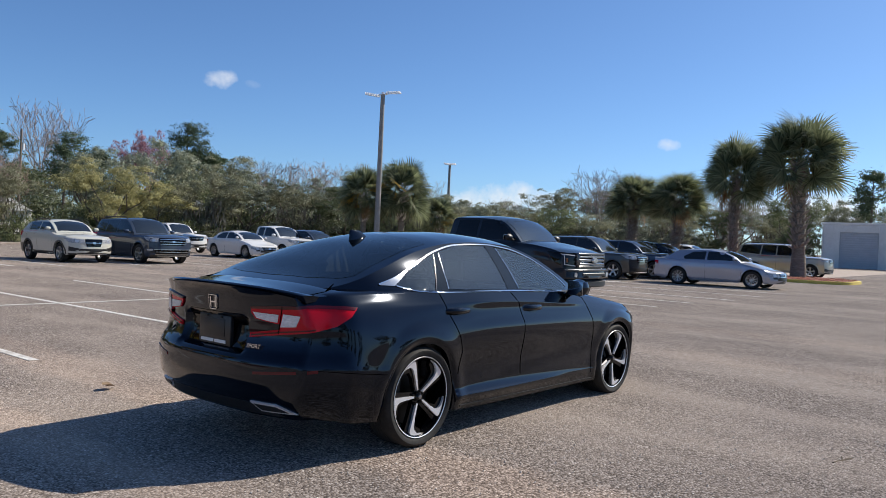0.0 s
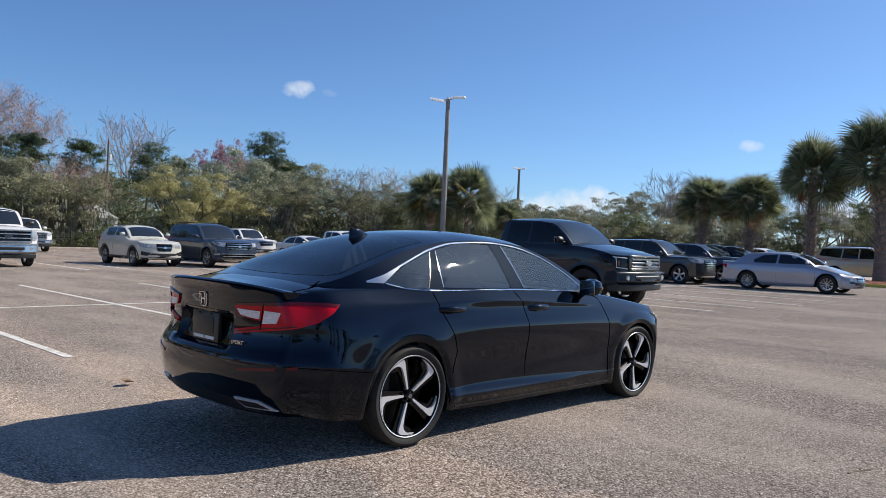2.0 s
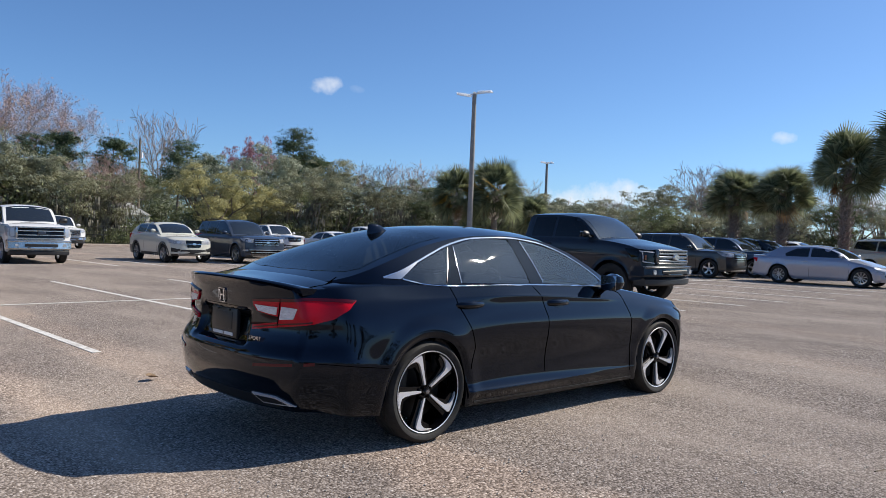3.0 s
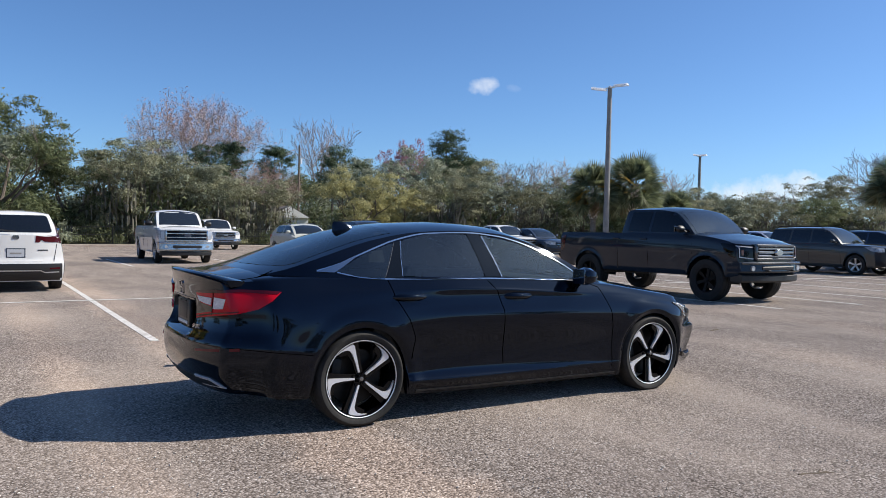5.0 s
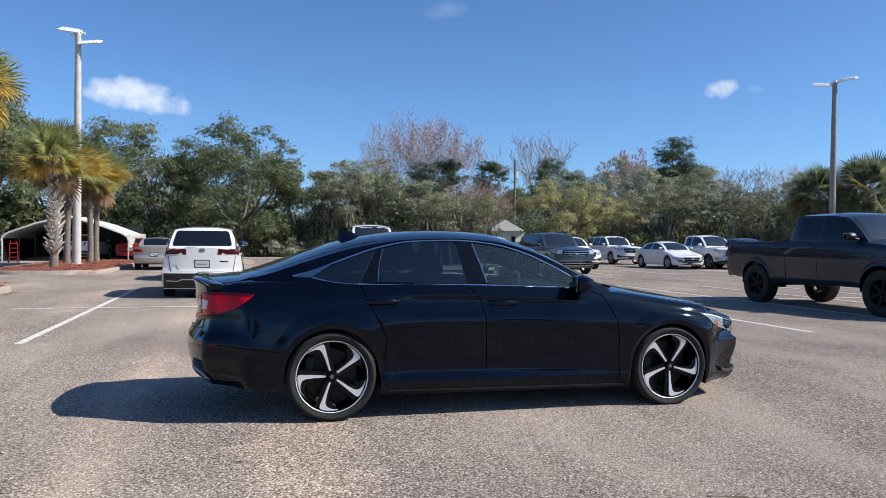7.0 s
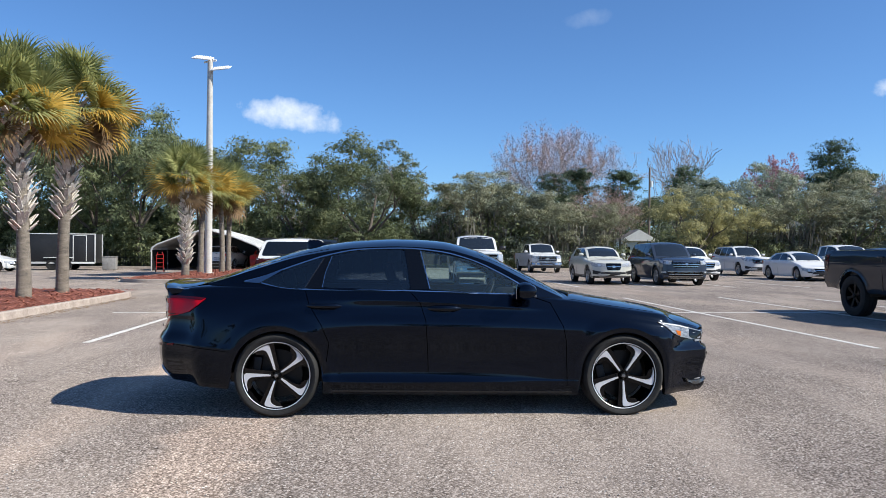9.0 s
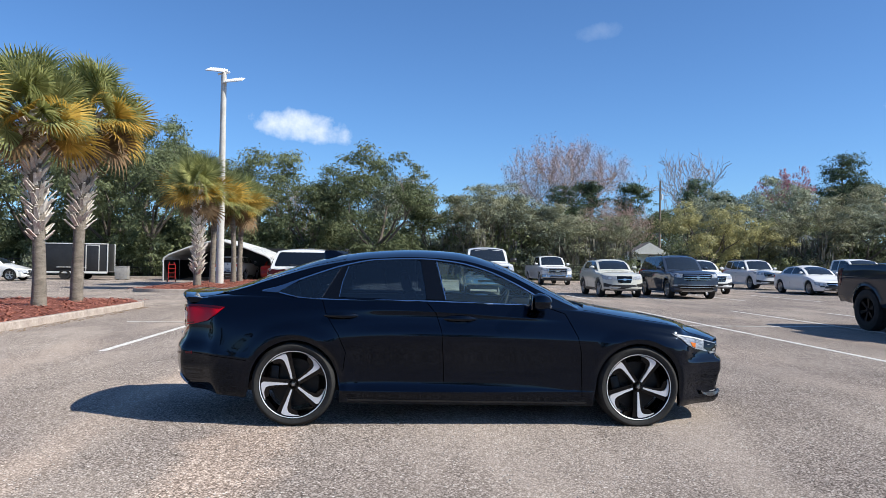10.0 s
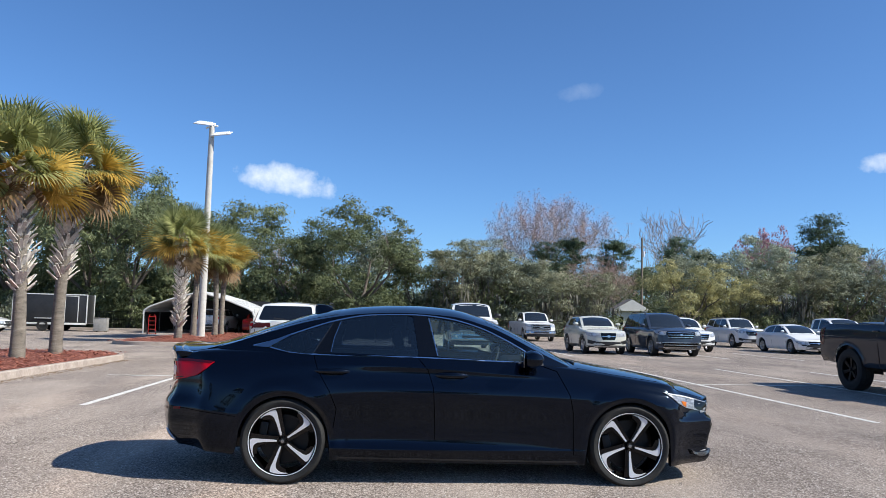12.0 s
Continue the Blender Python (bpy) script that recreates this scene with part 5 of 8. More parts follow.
    for sg in (-1, 1):
        box(bm, (-0.30, sg * 0.80, 0.72), (2.0, 0.05, 0.56), 0.02)
    part("cabin_trim", bm, TRIM_BLACK, car, "black dashboard and door trim")
    seats(car, (-0.22,), 0.52)
    seats(car, (-1.12,), 0.56, 0.56, (-0.36, 0.36), 0.50)
    bm = bmesh.new()
    pts = [(0.0, 0.18 * math.cos(k * math.pi / 10), 0.18 * math.sin(k * math.pi / 10)) for k in range(21)]
    tube(bm, pts, 0.014, 6, False)
    box(bm, (0.01, 0, 0), (0.04, 0.34, 0.05), 0.01)
    sw = part("steering_wheel", bm, TRIM_BLACK, car, "black steering wheel")
    sw.matrix_basis = pose(0.42, 0.37, 0.90, 0, 24, 0)
    bm = bmesh.new()
    box(bm, (0.22, 0, 1.285), (0.02, 0.22, 0.06), 0.008)
    part("inner_mirror", bm, TRIM_BLACK, car)
    for sg in (-1, 1):
        bm = bmesh.new()
        tube(bm, [(1.02, sg * 0.55, 0.985), (0.99, sg * 0.25, 1.0), (0.97, sg * -0.05, 1.008)], 0.008, 6)
        part("wiper", bm, TRIM_BLACK, car, "black wiper")
    add_wheels(car, s)
    liners(car, s)
    underside(car, s)
    return car


black_sedan()


def swept_bar(x0, half, zc, tall, deep, bow, w, lean=0.0, n=18):
    """A bar across the nose that follows its curve in plan, with softened edges."""
    bm = bmesh.new()
    rows = []
    for k in range(n + 1):
        y = -half + 2 * half * k / n
        x = x0 - bow * (abs(y) / w) ** 2.6
        t, d = tall / 2, deep
        e = min(0.03, t * 0.5)
        pts = [(x - d, y, zc - t), (x - e, y, zc - t), (x, y, zc - t + e), (x - lean, y, zc + t - e), (x - lean - e, y, zc + t), (x - d, y, zc + t)]
        rows.append([bm.verts.new(p) for p in pts])
    for a, b in zip(rows, rows[1:]):
        for k in range(6):
            bm.faces.new((a[k], b[k], b[(k + 1) % 6], a[(k + 1) % 6]))
    bm.faces.new(rows[0][::-1])
    bm.faces.new(rows[-1])
    return bm


def truck_front(car, spec, mat, xf, w, sill, nose_h, bow):
    """Raised bumper, valance, framed grille with bars, hooks and fog lamps of a pickup."""
    top = spec.get("grille", (nose_h - 0.40, nose_h - 0.05))
    gy = w * spec.get("grille_w", 0.62)
    frame_mat, bar_mat = spec.get("frame_mat", BRIGHT), spec.get("bar_mat", BRIGHT)
    zb = (sill + 0.12 + top[0] - 0.03) / 2
    hb = (top[0] - 0.03) - (sill + 0.12)
    bumper = part("front_bumper", swept_bar(xf + 0.10, w * 0.96, zb, hb, 0.34, bow, w, 0.02), spec.get("bumper_paint", mat), car, "deep front bumper", 0.6)
    part("bumper_strip", swept_bar(xf + 0.115, w * 0.93, zb + hb * 0.36, 0.045, 0.06, bow, w), frame_mat, bumper, "bright bumper strip")
    part("bumper_mouth", swept_bar(xf + 0.108, w * 0.50, zb - hb * 0.08, hb * 0.40, 0.06, bow, w), TRIM_BLACK, bumper, "black bumper opening")
    part("front_valance", swept_bar(xf + 0.05, w * 0.90, sill + 0.0, 0.16, 0.28, bow, w), TRIM_BLACK, car, "black lower valance")
    for sg in (-1, 1):
        bm = bmesh.new()
        x = xf + 0.10 - bow * 0.72 ** 2.6
        tube(bm, [(x - 0.02, sg * w * 0.72, zb - 0.02), (x + 0.012, sg * w * 0.72, zb - 0.02)], 0.055, 12)
        part("fog_lamp", bm, HEADLAMP, bumper, "round fog lamp")
        bm = bmesh.new()
        tube(bm, [(xf + 0.06, sg * w * 0.42, zb - hb * 0.30), (xf + 0.15, sg * w * 0.42, zb - hb * 0.30), (xf + 0.15, sg * w * 0.36, zb - hb * 0.30), (xf + 0.06, sg * w * 0.36, zb - hb * 0.30)], 0.014, 6)
        part("tow_hook", bm, TRIM_BLACK, bumper, "black tow hook")
    back = part("grille", swept_bar(xf + 0.03, gy, (top[0] + top[1]) / 2, top[1] - top[0], 0.16, bow, w, 0.03), GLOSS_BLACK, car, "black grille insert")
    for z in (top[0] + 0.02, top[1] - 0.02):
        part("grille_frame", swept_bar(xf + 0.065, gy * 1.02, z, 0.05, 0.10, bow, w), frame_mat, back, "bright grille frame")
    for sg in (-1, 1):
        bm = bmesh.new()
        box(bm, (xf + 0.005 - bow * (gy / w) ** 2.6, sg * gy, (top[0] + top[1]) / 2), (0.10, 0.06, top[1] - top[0]), 0.02)
        part("grille_frame", bm, frame_mat, back, "bright grille frame")
    n = spec.get("bars", 2)
    for i in range(n):
        z = top[0] + (top[1] - top[0]) * (i + 1) / (n + 1)
        part("grille_bar", swept_bar(xf + 0.06, gy * 0.97, z, 2.4 * spec.get("bar_h", 0.016), 0.06, bow, w), bar_mat, back, "bright grille bar")
    bm = bmesh.new()
    z = (top[0] + top[1]) / 2
    lathe(bm, [(0.001, 0.0), (0.10, 0.0), (0.12, 0.02), (0.12, 0.05)], 20)
    for q in bm.verts:
        q.co = Vector((xf + 0.095 - q.co.y, q.co.x * 1.1, z + q.co.z * 0.55))
    part("badge", bm, spec.get("badge_mat", BRIGHT), back, "oval badge")


def vehicle(name, label, category, mat, spec, m, group="parked vehicles"):
    """A parked vehicle from a few measures: spec holds kind, length, width, height, wheelbase, front overhang, wheel size."""
    k = spec["kind"]
    L, w, H, wb, fo = spec["L"], spec["w"] / 2, spec["H"], spec["wb"], spec["fo"]
    r = spec.get("r", 0.35)
    xf, xr = wb / 2 + fo, wb / 2 + fo - L
    lift = spec.get("lift", 0.0)
    car = thing(name, label, category, group)
    hood = spec.get("hood", {"sedan": 0.93, "suv": 1.08, "pickup": 1.20}[k]) + lift
    belt = spec.get("belt", {"sedan": 0.98, "suv": 1.14, "pickup": 1.26}[k]) + lift
    sill = spec.get("sill", {"sedan": 0.20, "suv": 0.27, "pickup": 0.38}[k]) + lift
    H = H + lift
    cowl = wb / 2 - spec.get("cowl", {"sedan": 0.45, "suv": 0.62, "pickup": 0.42}[k])
    nose_h = hood - spec.get("drop", {"sedan": 0.26, "suv": 0.14, "pickup": 0.07}[k])
    sw = {"sedan": 0.72, "suv": 0.62, "pickup": 0.60}[k]
    if k == "sedan":
        roof = [(xr + 0.42, belt + 0.06), (xr + 0.62, belt + 0.13), (xr + 1.15, H - 0.06), (-0.30, H), (cowl - sw, H - 0.07), (cowl - sw * 0.45, (H + belt) / 2 + 0.03), (cowl + 0.05, belt - 0.02)]
        deck_r, tail_top = belt + 0.06, belt + 0.05
    elif k == "suv":
        rk = spec.get("rake", 0.42)
        roof = [(xr + 0.14, belt + 0.02), (xr + 0.14 + rk * 0.55, (belt + H) / 2 + 0.06), (xr + 0.16 + rk, H - 0.05), (-0.20, H), (cowl - sw, H - 0.06), (cowl - sw * 0.45, (H + belt) / 2 + 0.03), (cowl + 0.05, belt - 0.02)]
        deck_r, tail_top = belt + 0.02, belt
    else:
        cb = spec.get("cab_back", -0.75)
        roof = [(cb - 0.04, belt + 0.0), (cb + 0.03, H - 0.10), (cb + 0.18, H - 0.015), (cb + 0.9, H), (cowl - sw, H - 0.06), (cowl - sw * 0.45, (H + belt) / 2 + 0.03), (cowl + 0.05, belt - 0.02)]
        deck_r, tail_top = belt + 0.02, belt
    boxy = {"sedan": 0.0, "suv": 0.5, "pickup": 1.0}[k]
    wg = w * (0.90 + 0.03 * boxy)
    s = dict(
        step=0.085, rows=12, deck_rows=7, cap_cols=14, arch_steps=14, arch=r * 1.12 + 0.02, arch_z=r, axles=(-wb / 2, wb / 2), flare=0.012 + 0.012 * boxy,
        width=[(xr, w * (0.93 + 0.03 * boxy)), (xr + 0.35, w * 0.98), (0, w), (xf - 0.55, w * 0.985), (xf, w * (0.91 + 0.04 * boxy))],
        shoulder=[(xr, tail_top - 0.02), (xr + 0.5, belt + (0.02 if k == "sedan" else 0.0)), (0, belt), (cowl - 0.2, belt - 0.02), (cowl + 0.15, hood - 0.03), (xf - 0.35, nose_h + 0.02), (xf, nose_h - 0.07 + 0.03 * boxy)],
        deck=[(xr, deck_r), (xr + 0.5, deck_r + 0.01), (0, belt), (cowl, hood + 0.05), (xf - 0.5, nose_h + 0.08), (xf - 0.12, nose_h + 0.02), (xf, nose_h - 0.05 + 0.03 * boxy)],
        sill=[(xr, sill + (0.0 if spec.get("cladding") else 0.10)), (xr + 0.5, sill + (0.0 if spec.get("cladding") else 0.05)), (-wb / 2 + 0.4, sill), (wb / 2 - 0.4, sill), (xf, sill + 0.02)],
        flank=spec.get("flank", [(0, 0.93), (0.10, 0.965), (0.2, 0.968), (0.45, 0.985), (0.66, 1.0), (0.80, 0.99), (0.92, 0.975), (1.0, 0.93)]),
        nose=[(sill, xf - 0.08), (sill + 0.15, xf), (nose_h - 0.20, xf - 0.01), (nose_h, xf - 0.06 + 0.02 * boxy), (hood, xf - 0.20 + 0.1 * boxy)],
        tail=[(sill, xr + 0.10), (sill + 0.2, xr + 0.01), (sill + 0.36, xr), (sill + 0.42, xr + 0.06 * (1 - boxy * 0.5)), (belt, xr + 0.04)],
        bow=(spec.get("bow", {"sedan": 0.42, "suv": 0.38, "pickup": 0.22}[k]), 0.22 - 0.16 * boxy), bend=(xr + 0.55, xf - 0.60),
        roof=roof,
        base=[(roof[0][0], wg * (0.78 if k == "sedan" else spec.get("tuck", 0.95))), (roof[2][0], wg * 0.985), (0, wg), (cowl - sw, wg * 0.99), (cowl + 0.05, wg * 0.88)],
        rail=[(roof[0][0], wg * (0.68 if k == "sedan" else spec.get("top", 0.80))), (0, wg * (0.74 + 0.06 * boxy)), (cowl + 0.05, wg * 0.80)],
        drop=[(roof[0][0], 0.04), (0, 0.07), (cowl - sw, 0.08), (cowl + 0.05, 0.05)],
        rail_z=H - 0.07, cabin_rows=(7, 8), track=w - 0.02, wheel=(r, spec.get("rim", r * 0.68), spec.get("tw", 0.24), spec.get("style", "five")), wheel_seg=22)
    if k == "pickup":
        s["open_deck"] = [(xr + 0.10, roof[0][0] - 0.06)]
    lower, upper = shell(s), cabin(s)
    bvh = mesh_bvh(lower, upper)
    glass = spec.get("glass", GLASS_DARK)
    part("body", lower, mat, car, "", 0.6)
    part("roof", upper, spec.get("roof_mat", mat), car, "", 0.7)
    zt, zb_ = H - 0.125, belt + 0.035
    A = cowl - 0.06
    # side windows: front door, rear door, and the rearmost quarter
    front_end = [(A - 0.06, zb_), (A - sw * 0.50, (zt + zb_) / 2 + 0.02), (A - sw * 0.92, zt)]
    bx = spec.get("pillar", A - sw - 0.55)
    both(car, bvh, "front_door_window", [rounded([(bx + 0.04, zb_)] + front_end + [(bx + 0.04, zt + 0.01)], 0.03)], glass, "dark door glass", 0.004, 0.12)
    if k == "sedan":
        both(car, bvh, "rear_door_window", [rounded([(bx - 0.04, zb_), (bx - 0.04, zt + 0.01), (bx - 0.55, zt - 0.02), (bx - 0.90, zb_ + 0.10), (bx - 0.86, zb_)], 0.03)], glass, "dark door glass", 0.004, 0.12)
    elif k == "suv":
        both(car, bvh, "rear_door_window", [rounded([(bx - 0.04, zb_), (bx - 0.04, zt + 0.01), (bx - 0.80, zt), (bx - 0.86, zb_)], 0.03)], glass, "dark door glass", 0.004, 0.12)
        qx = roof[2][0]
        both(car, bvh, "quarter_window", [rounded([(bx - 0.94, zb_ + 0.02), (bx - 0.88, zt), (qx - 0.02, zt - 0.03), (qx - 0.16, zb_ + 0.12)], 0.03)], glass, "dark quarter glass", 0.004, 0.12)
    else:
        both(car, bvh, "rear_door_window", [rounded([(bx - 0.04, zb_), (bx - 0.04, zt + 0.01), (roof[0][0] + 0.28, zt), (roof[0][0] + 0.24, zb_)], 0.03)], glass, "dark door glass", 0.004, 0.12)
    yw = wg * {"sedan": 0.74, "suv": 0.77, "pickup": 0.80}[k]
    panel(car, bvh, "windscreen", [[(cowl - 0.03, -yw), (cowl + 0.01, 0), (cowl - 0.03, yw), (cowl - sw + 0.06, yw * 0.90), (cowl - sw + 0.03, 0), (cowl - sw + 0.06, -yw * 0.90)]], "top", SCREEN, "dark windscreen", 0.005, 0.12)
    if k == "sedan":
        panel(car, bvh, "rear_window", [[(xr + 0.60, -yw * 0.80), (xr + 0.55, 0), (xr + 0.60, yw * 0.80), (xr + 1.12, yw * 0.86), (xr + 1.15, 0), (xr + 1.12, -yw * 0.86)]], "top", glass, "dark rear window", 0.005, 0.12)
    else:
        rw = spec.get("rear_glass", 0.92)
        panel(car, bvh, "rear_window", [rounded([(-yw * rw, zb_ + 0.03), (yw * rw, zb_ + 0.03), (yw * rw * 0.87, zt), (-yw * rw * 0.87, zt)], 0.06)], "rear", glass, "dark rear window", 0.006, 0.12)
    # lamps, grille, bumpers, plates
    gz0, gz1 = spec.get("grille", (nose_h - {"sedan": 0.22, "suv": 0.33, "pickup": 0.40}[k], nose_h - 0.05))
    gy = w * spec.get("grille_w", {"sedan": 0.50, "suv": 0.52, "pickup": 0.62}[k])
    gm = spec.get("grille_mat", GLOSS_BLACK)
    if k == "pickup":
        truck_front(car, spec, mat, xf, w, sill, nose_h, s["bow"][0])
    else:
        g = panel(car, bvh, "grille", [rounded([(-gy * 0.80, gz0), (gy * 0.80, gz0), (gy * 0.97, (gz0 + gz1) / 2), (gy, gz1), (-gy, gz1), (-gy * 0.97, (gz0 + gz1) / 2)], 0.03)], "front", gm, "front grille", 0.008, 0.10)
        nb, bh = spec.get("bars", 3), spec.get("bar_h", 0.011)
        for i in range(nb):
            z = gz0 + (gz1 - gz0) * (i + 0.5) / nb
            panel(g, bvh, "grille_bar", [[(-gy * 0.93, z - bh), (gy * 0.93, z - bh), (gy * 0.93, z + bh), (-gy * 0.93, z + bh)]], "front", spec.get("bar_mat", BRIGHT), "bright grille bar", 0.020, 0.12)
        panel(g, bvh, "badge", [rounded([(-0.065, (gz0 + gz1) / 2 - 0.04), (0.065, (gz0 + gz1) / 2 - 0.04), (0.065, (gz0 + gz1) / 2 + 0.04), (-0.065, (gz0 + gz1) / 2 + 0.04)], 0.038)], "front", spec.get("badge_mat", BRIGHT), "oval badge", 0.026, 0.12)
    lz0, lz1 = spec.get("lamps", (nose_h - 0.24, nose_h - 0.07))
    for sg in (-1, 1):
        lamp = panel(car, bvh, "head_lamp", [[(sg * (gy + 0.02), lz0 + 0.05), (sg * w * 0.80, lz0 + 0.03), (sg * w * 0.93, lz0 + 0.09), (sg * w * 0.93, lz1 + 0.05), (sg * (gy + 0.02), lz1)]], "front", spec.get("lamp_mat", HEADLAMP), "clear head lamp", 0.008, 0.06)
        if spec.get("c_lamp"):
            ya, yb = sg * (gy + 0.05), sg * w * 0.91
            panel(lamp, bvh, "lamp_tube", strip([(ya, lz1 - 0.02), (yb, lz1), (yb, lz0 + 0.08), (ya, lz0 + 0.05)], 0.022), "front", CLEAR_LENS, "white light tube", 0.014, 0.06)
            panel(lamp, bvh, "marker_lens", [[(sg * (w * 0.83), lz0 + 0.12), (sg * w * 0.87, lz0 + 0.12), (sg * w * 0.87, lz1 - 0.08), (sg * w * 0.83, lz1 - 0.08)]], "front", AMBER_DARK, "dull amber marker", 0.013, 0.06)
        else:
            ym = sg * (gy + w * 0.93) / 2
            panel(lamp, bvh, "lamp_reflector", [rounded([(ym - 0.055, lz0 + 0.065), (ym + 0.055, lz0 + 0.065), (ym + 0.055, lz1 - 0.01), (ym - 0.055, lz1 - 0.01)], 0.03)], "front", ALLOY, "silver projector bowl", 0.012, 0.06)
        if k != "pickup":
            panel(car, bvh, "fog_lamp", [rounded([(sg * w * 0.58, sill + 0.20), (sg * w * 0.78, sill + 0.20), (sg * w * 0.78, sill + 0.29), (sg * w * 0.58, sill + 0.29)], 0.03)], "front", TRIM_BLACK, "", 0.006, 0.08)
        tz0, tz1 = spec.get("tail_z", {"sedan": (belt - 0.20, belt - 0.06), "suv": (belt - 0.22, belt + 0.0), "pickup": (belt - 0.46, belt - 0.08)}[k])
        ty = {"sedan": 0.52, "suv": 0.60, "pickup": 0.80}[k]
        if spec.get("pillar_lamps"):
            panel(car, bvh, "tail_lamp", [[(sg * w * 0.42, tz1 - 0.03), (sg * w * 0.56, tz0 + 0.02), (sg * w * 0.93, tz0 + 0.01), (sg * w * 0.90, tz1 + 0.05), (sg * w * 0.80, tz1)]], "rear", RED_DARK, "dark red tail lamp", 0.010, 0.05)
            panel(car, bvh, "pillar_lamp", [[(sg * w * 0.80, tz1), (sg * w * 0.90, tz1 + 0.05), (sg * w * 0.80, zt - 0.02), (sg * w * 0.765, zt - 0.04)]], "rear", RED_DARK, "dark red lamp up the pillar", 0.010, 0.05)
            continue
        panel(car, bvh, "tail_lamp", [[(sg * w * ty, tz0 + 0.03), (sg * w * 0.955, tz0), (sg * w * 0.955, tz1), (sg * w * ty, tz1 - 0.02)]], "rear", spec.get("tail_mat", RED_LENS), "red tail lamp", 0.008, 0.06)
    both(car, bvh, "tail_lamp", [[(xr + 0.02, tz0), (xr + 0.26, tz0 + 0.06), (xr + 0.30, tz1), (xr + 0.02, tz1)]], spec.get("tail_mat", RED_LENS), "red tail lamp", 0.008, 0.08)
    both(car, bvh, "head_lamp", [[(xf - 0.60, lz1 + 0.06), (xf - 0.10, lz1 + 0.02), (xf - 0.10, lz0 + 0.03), (xf - 0.36, lz0 + 0.09)]], spec.get("lamp_mat", HEADLAMP), "clear head lamp", 0.008, 0.08)
    if k == "pickup":
        panel(car, bvh, "bonnet_gap", [[(-w * 0.88, nose_h - 0.050), (w * 0.88, nose_h - 0.050), (w * 0.88, nose_h - 0.032), (-w * 0.88, nose_h - 0.032)]], "front", SEAM, "", 0.003, 0.08)
    if k != "pickup":
        panel(car, bvh, "lower_intake", [rounded([(-w * 0.62, sill + 0.05), (w * 0.62, sill + 0.05), (w * 0.56, sill + 0.26), (-w * 0.56, sill + 0.26)], 0.04)], "front", TRIM_BLACK, "", 0.005, 0.12)
    if spec.get("plate", True):
        pz = spec.get("plate_z", sill + 0.42)
        panel(car, bvh, "plate_surround", [[(-0.17, pz - 0.02), (0.17, pz - 0.02), (0.17, pz + 0.17), (-0.17, pz + 0.17)]], "rear", SLATE_PAINT, "dark plate surround", 0.009, 0.12)
        p = panel(car, bvh, "number_plate", [[(-0.15, pz), (0.15, pz), (0.15, pz + 0.15), (-0.15, pz + 0.15)]], "rear", PLATE_PALE, "pale number plate with plain bars", 0.012, 0.12)
        panel(p, bvh, "plate_bar", [[(-0.10, pz + 0.055), (0.10, pz + 0.055), (0.10, pz + 0.085), (-0.10, pz + 0.085)]], "rear", POST_DARK, "", 0.016, 0.12)
    if k == "suv":
        panel(car, bvh, "front_cladding", [[(-w * 0.86, sill + 0.02), (w * 0.86, sill + 0.02), (w * 0.90, sill + 0.09), (-w * 0.90, sill + 0.09)]], "front", TRIM_BLACK, "black lower front trim", 0.010, 0.10)
        panel(car, bvh, "bumper_trim", [[(-w * 0.62, sill + 0.05), (w * 0.62, sill + 0.05), (w * 0.64, sill + 0.075), (-w * 0.64, sill + 0.075)]], "front", ALLOY, "silver lower trim", 0.018, 0.12)
        for sg in (-1, 1):
            panel(car, bvh, "fog_pocket", [[(sg * w * 0.66, sill + 0.16), (sg * w * 0.90, sill + 0.18), (sg * w * 0.90, sill + 0.34), (sg * w * 0.72, sill + 0.30)]], "front", TRIM_BLACK, "", 0.007, 0.08)
    if spec.get("strips"):
        # bright strips round a wide dark lower opening, and fog lamps beside it
        panel(car, bvh, "lower_grille", [rounded([(-w * 0.70, sill + 0.12), (w * 0.70, sill + 0.12), (w * 0.74, sill + 0.30), (-w * 0.74, sill + 0.30)], 0.03)], "front", GLOSS_BLACK, "black lower grille", 0.012, 0.10)
        for z, half in ((sill + 0.115, 0.72), (sill + 0.21, 0.70), (sill + 0.305, 0.78)):
            panel(car, bvh, "bumper_strip", [[(-w * half, z - 0.013), (w * half, z - 0.013), (w * half, z + 0.013), (-w * half, z + 0.013)]], "front", BRIGHT, "bright bumper strip", 0.022, 0.10)
        for sg in (-1, 1):
            panel(car, bvh, "fog_lamp", [rounded([(sg * w * 0.80, sill + 0.25), (sg * w * 0.93, sill + 0.26), (sg * w * 0.93, sill + 0.32), (sg * w * 0.80, sill + 0.32)], 0.02)], "front", HEADLAMP, "clear fog lamp", 0.016, 0.06)
    if spec.get("cladding"):
        panel(car, bvh, "rear_bumper", [[(-w * 0.97, sill + 0.02), (w * 0.97, sill + 0.02), (w * 0.97, sill + 0.36), (-w * 0.97, sill + 0.36)]], "rear", TRIM_BLACK, "black plastic bumper", 0.008, 0.06)
        panel(car, bvh, "bumper_trim", strip([(-w * 0.84, sill + 0.19), (-w * 0.56, sill + 0.18), (-w * 0.48, sill + 0.22), (w * 0.48, sill + 0.22), (w * 0.56, sill + 0.18), (w * 0.84, sill + 0.19)], 0.022), "rear", ALLOY, "silver bumper trim", 0.014, 0.08)
        for sg in (-1, 1):
            panel(car, bvh, "rear_reflector", [[(sg * w * 0.66, sill + 0.245), (sg * w * 0.86, sill + 0.25), (sg * w * 0.86, sill + 0.285), (sg * w * 0.66, sill + 0.275)]], "rear", RED_DARK, "red reflector", 0.014, 0.06)
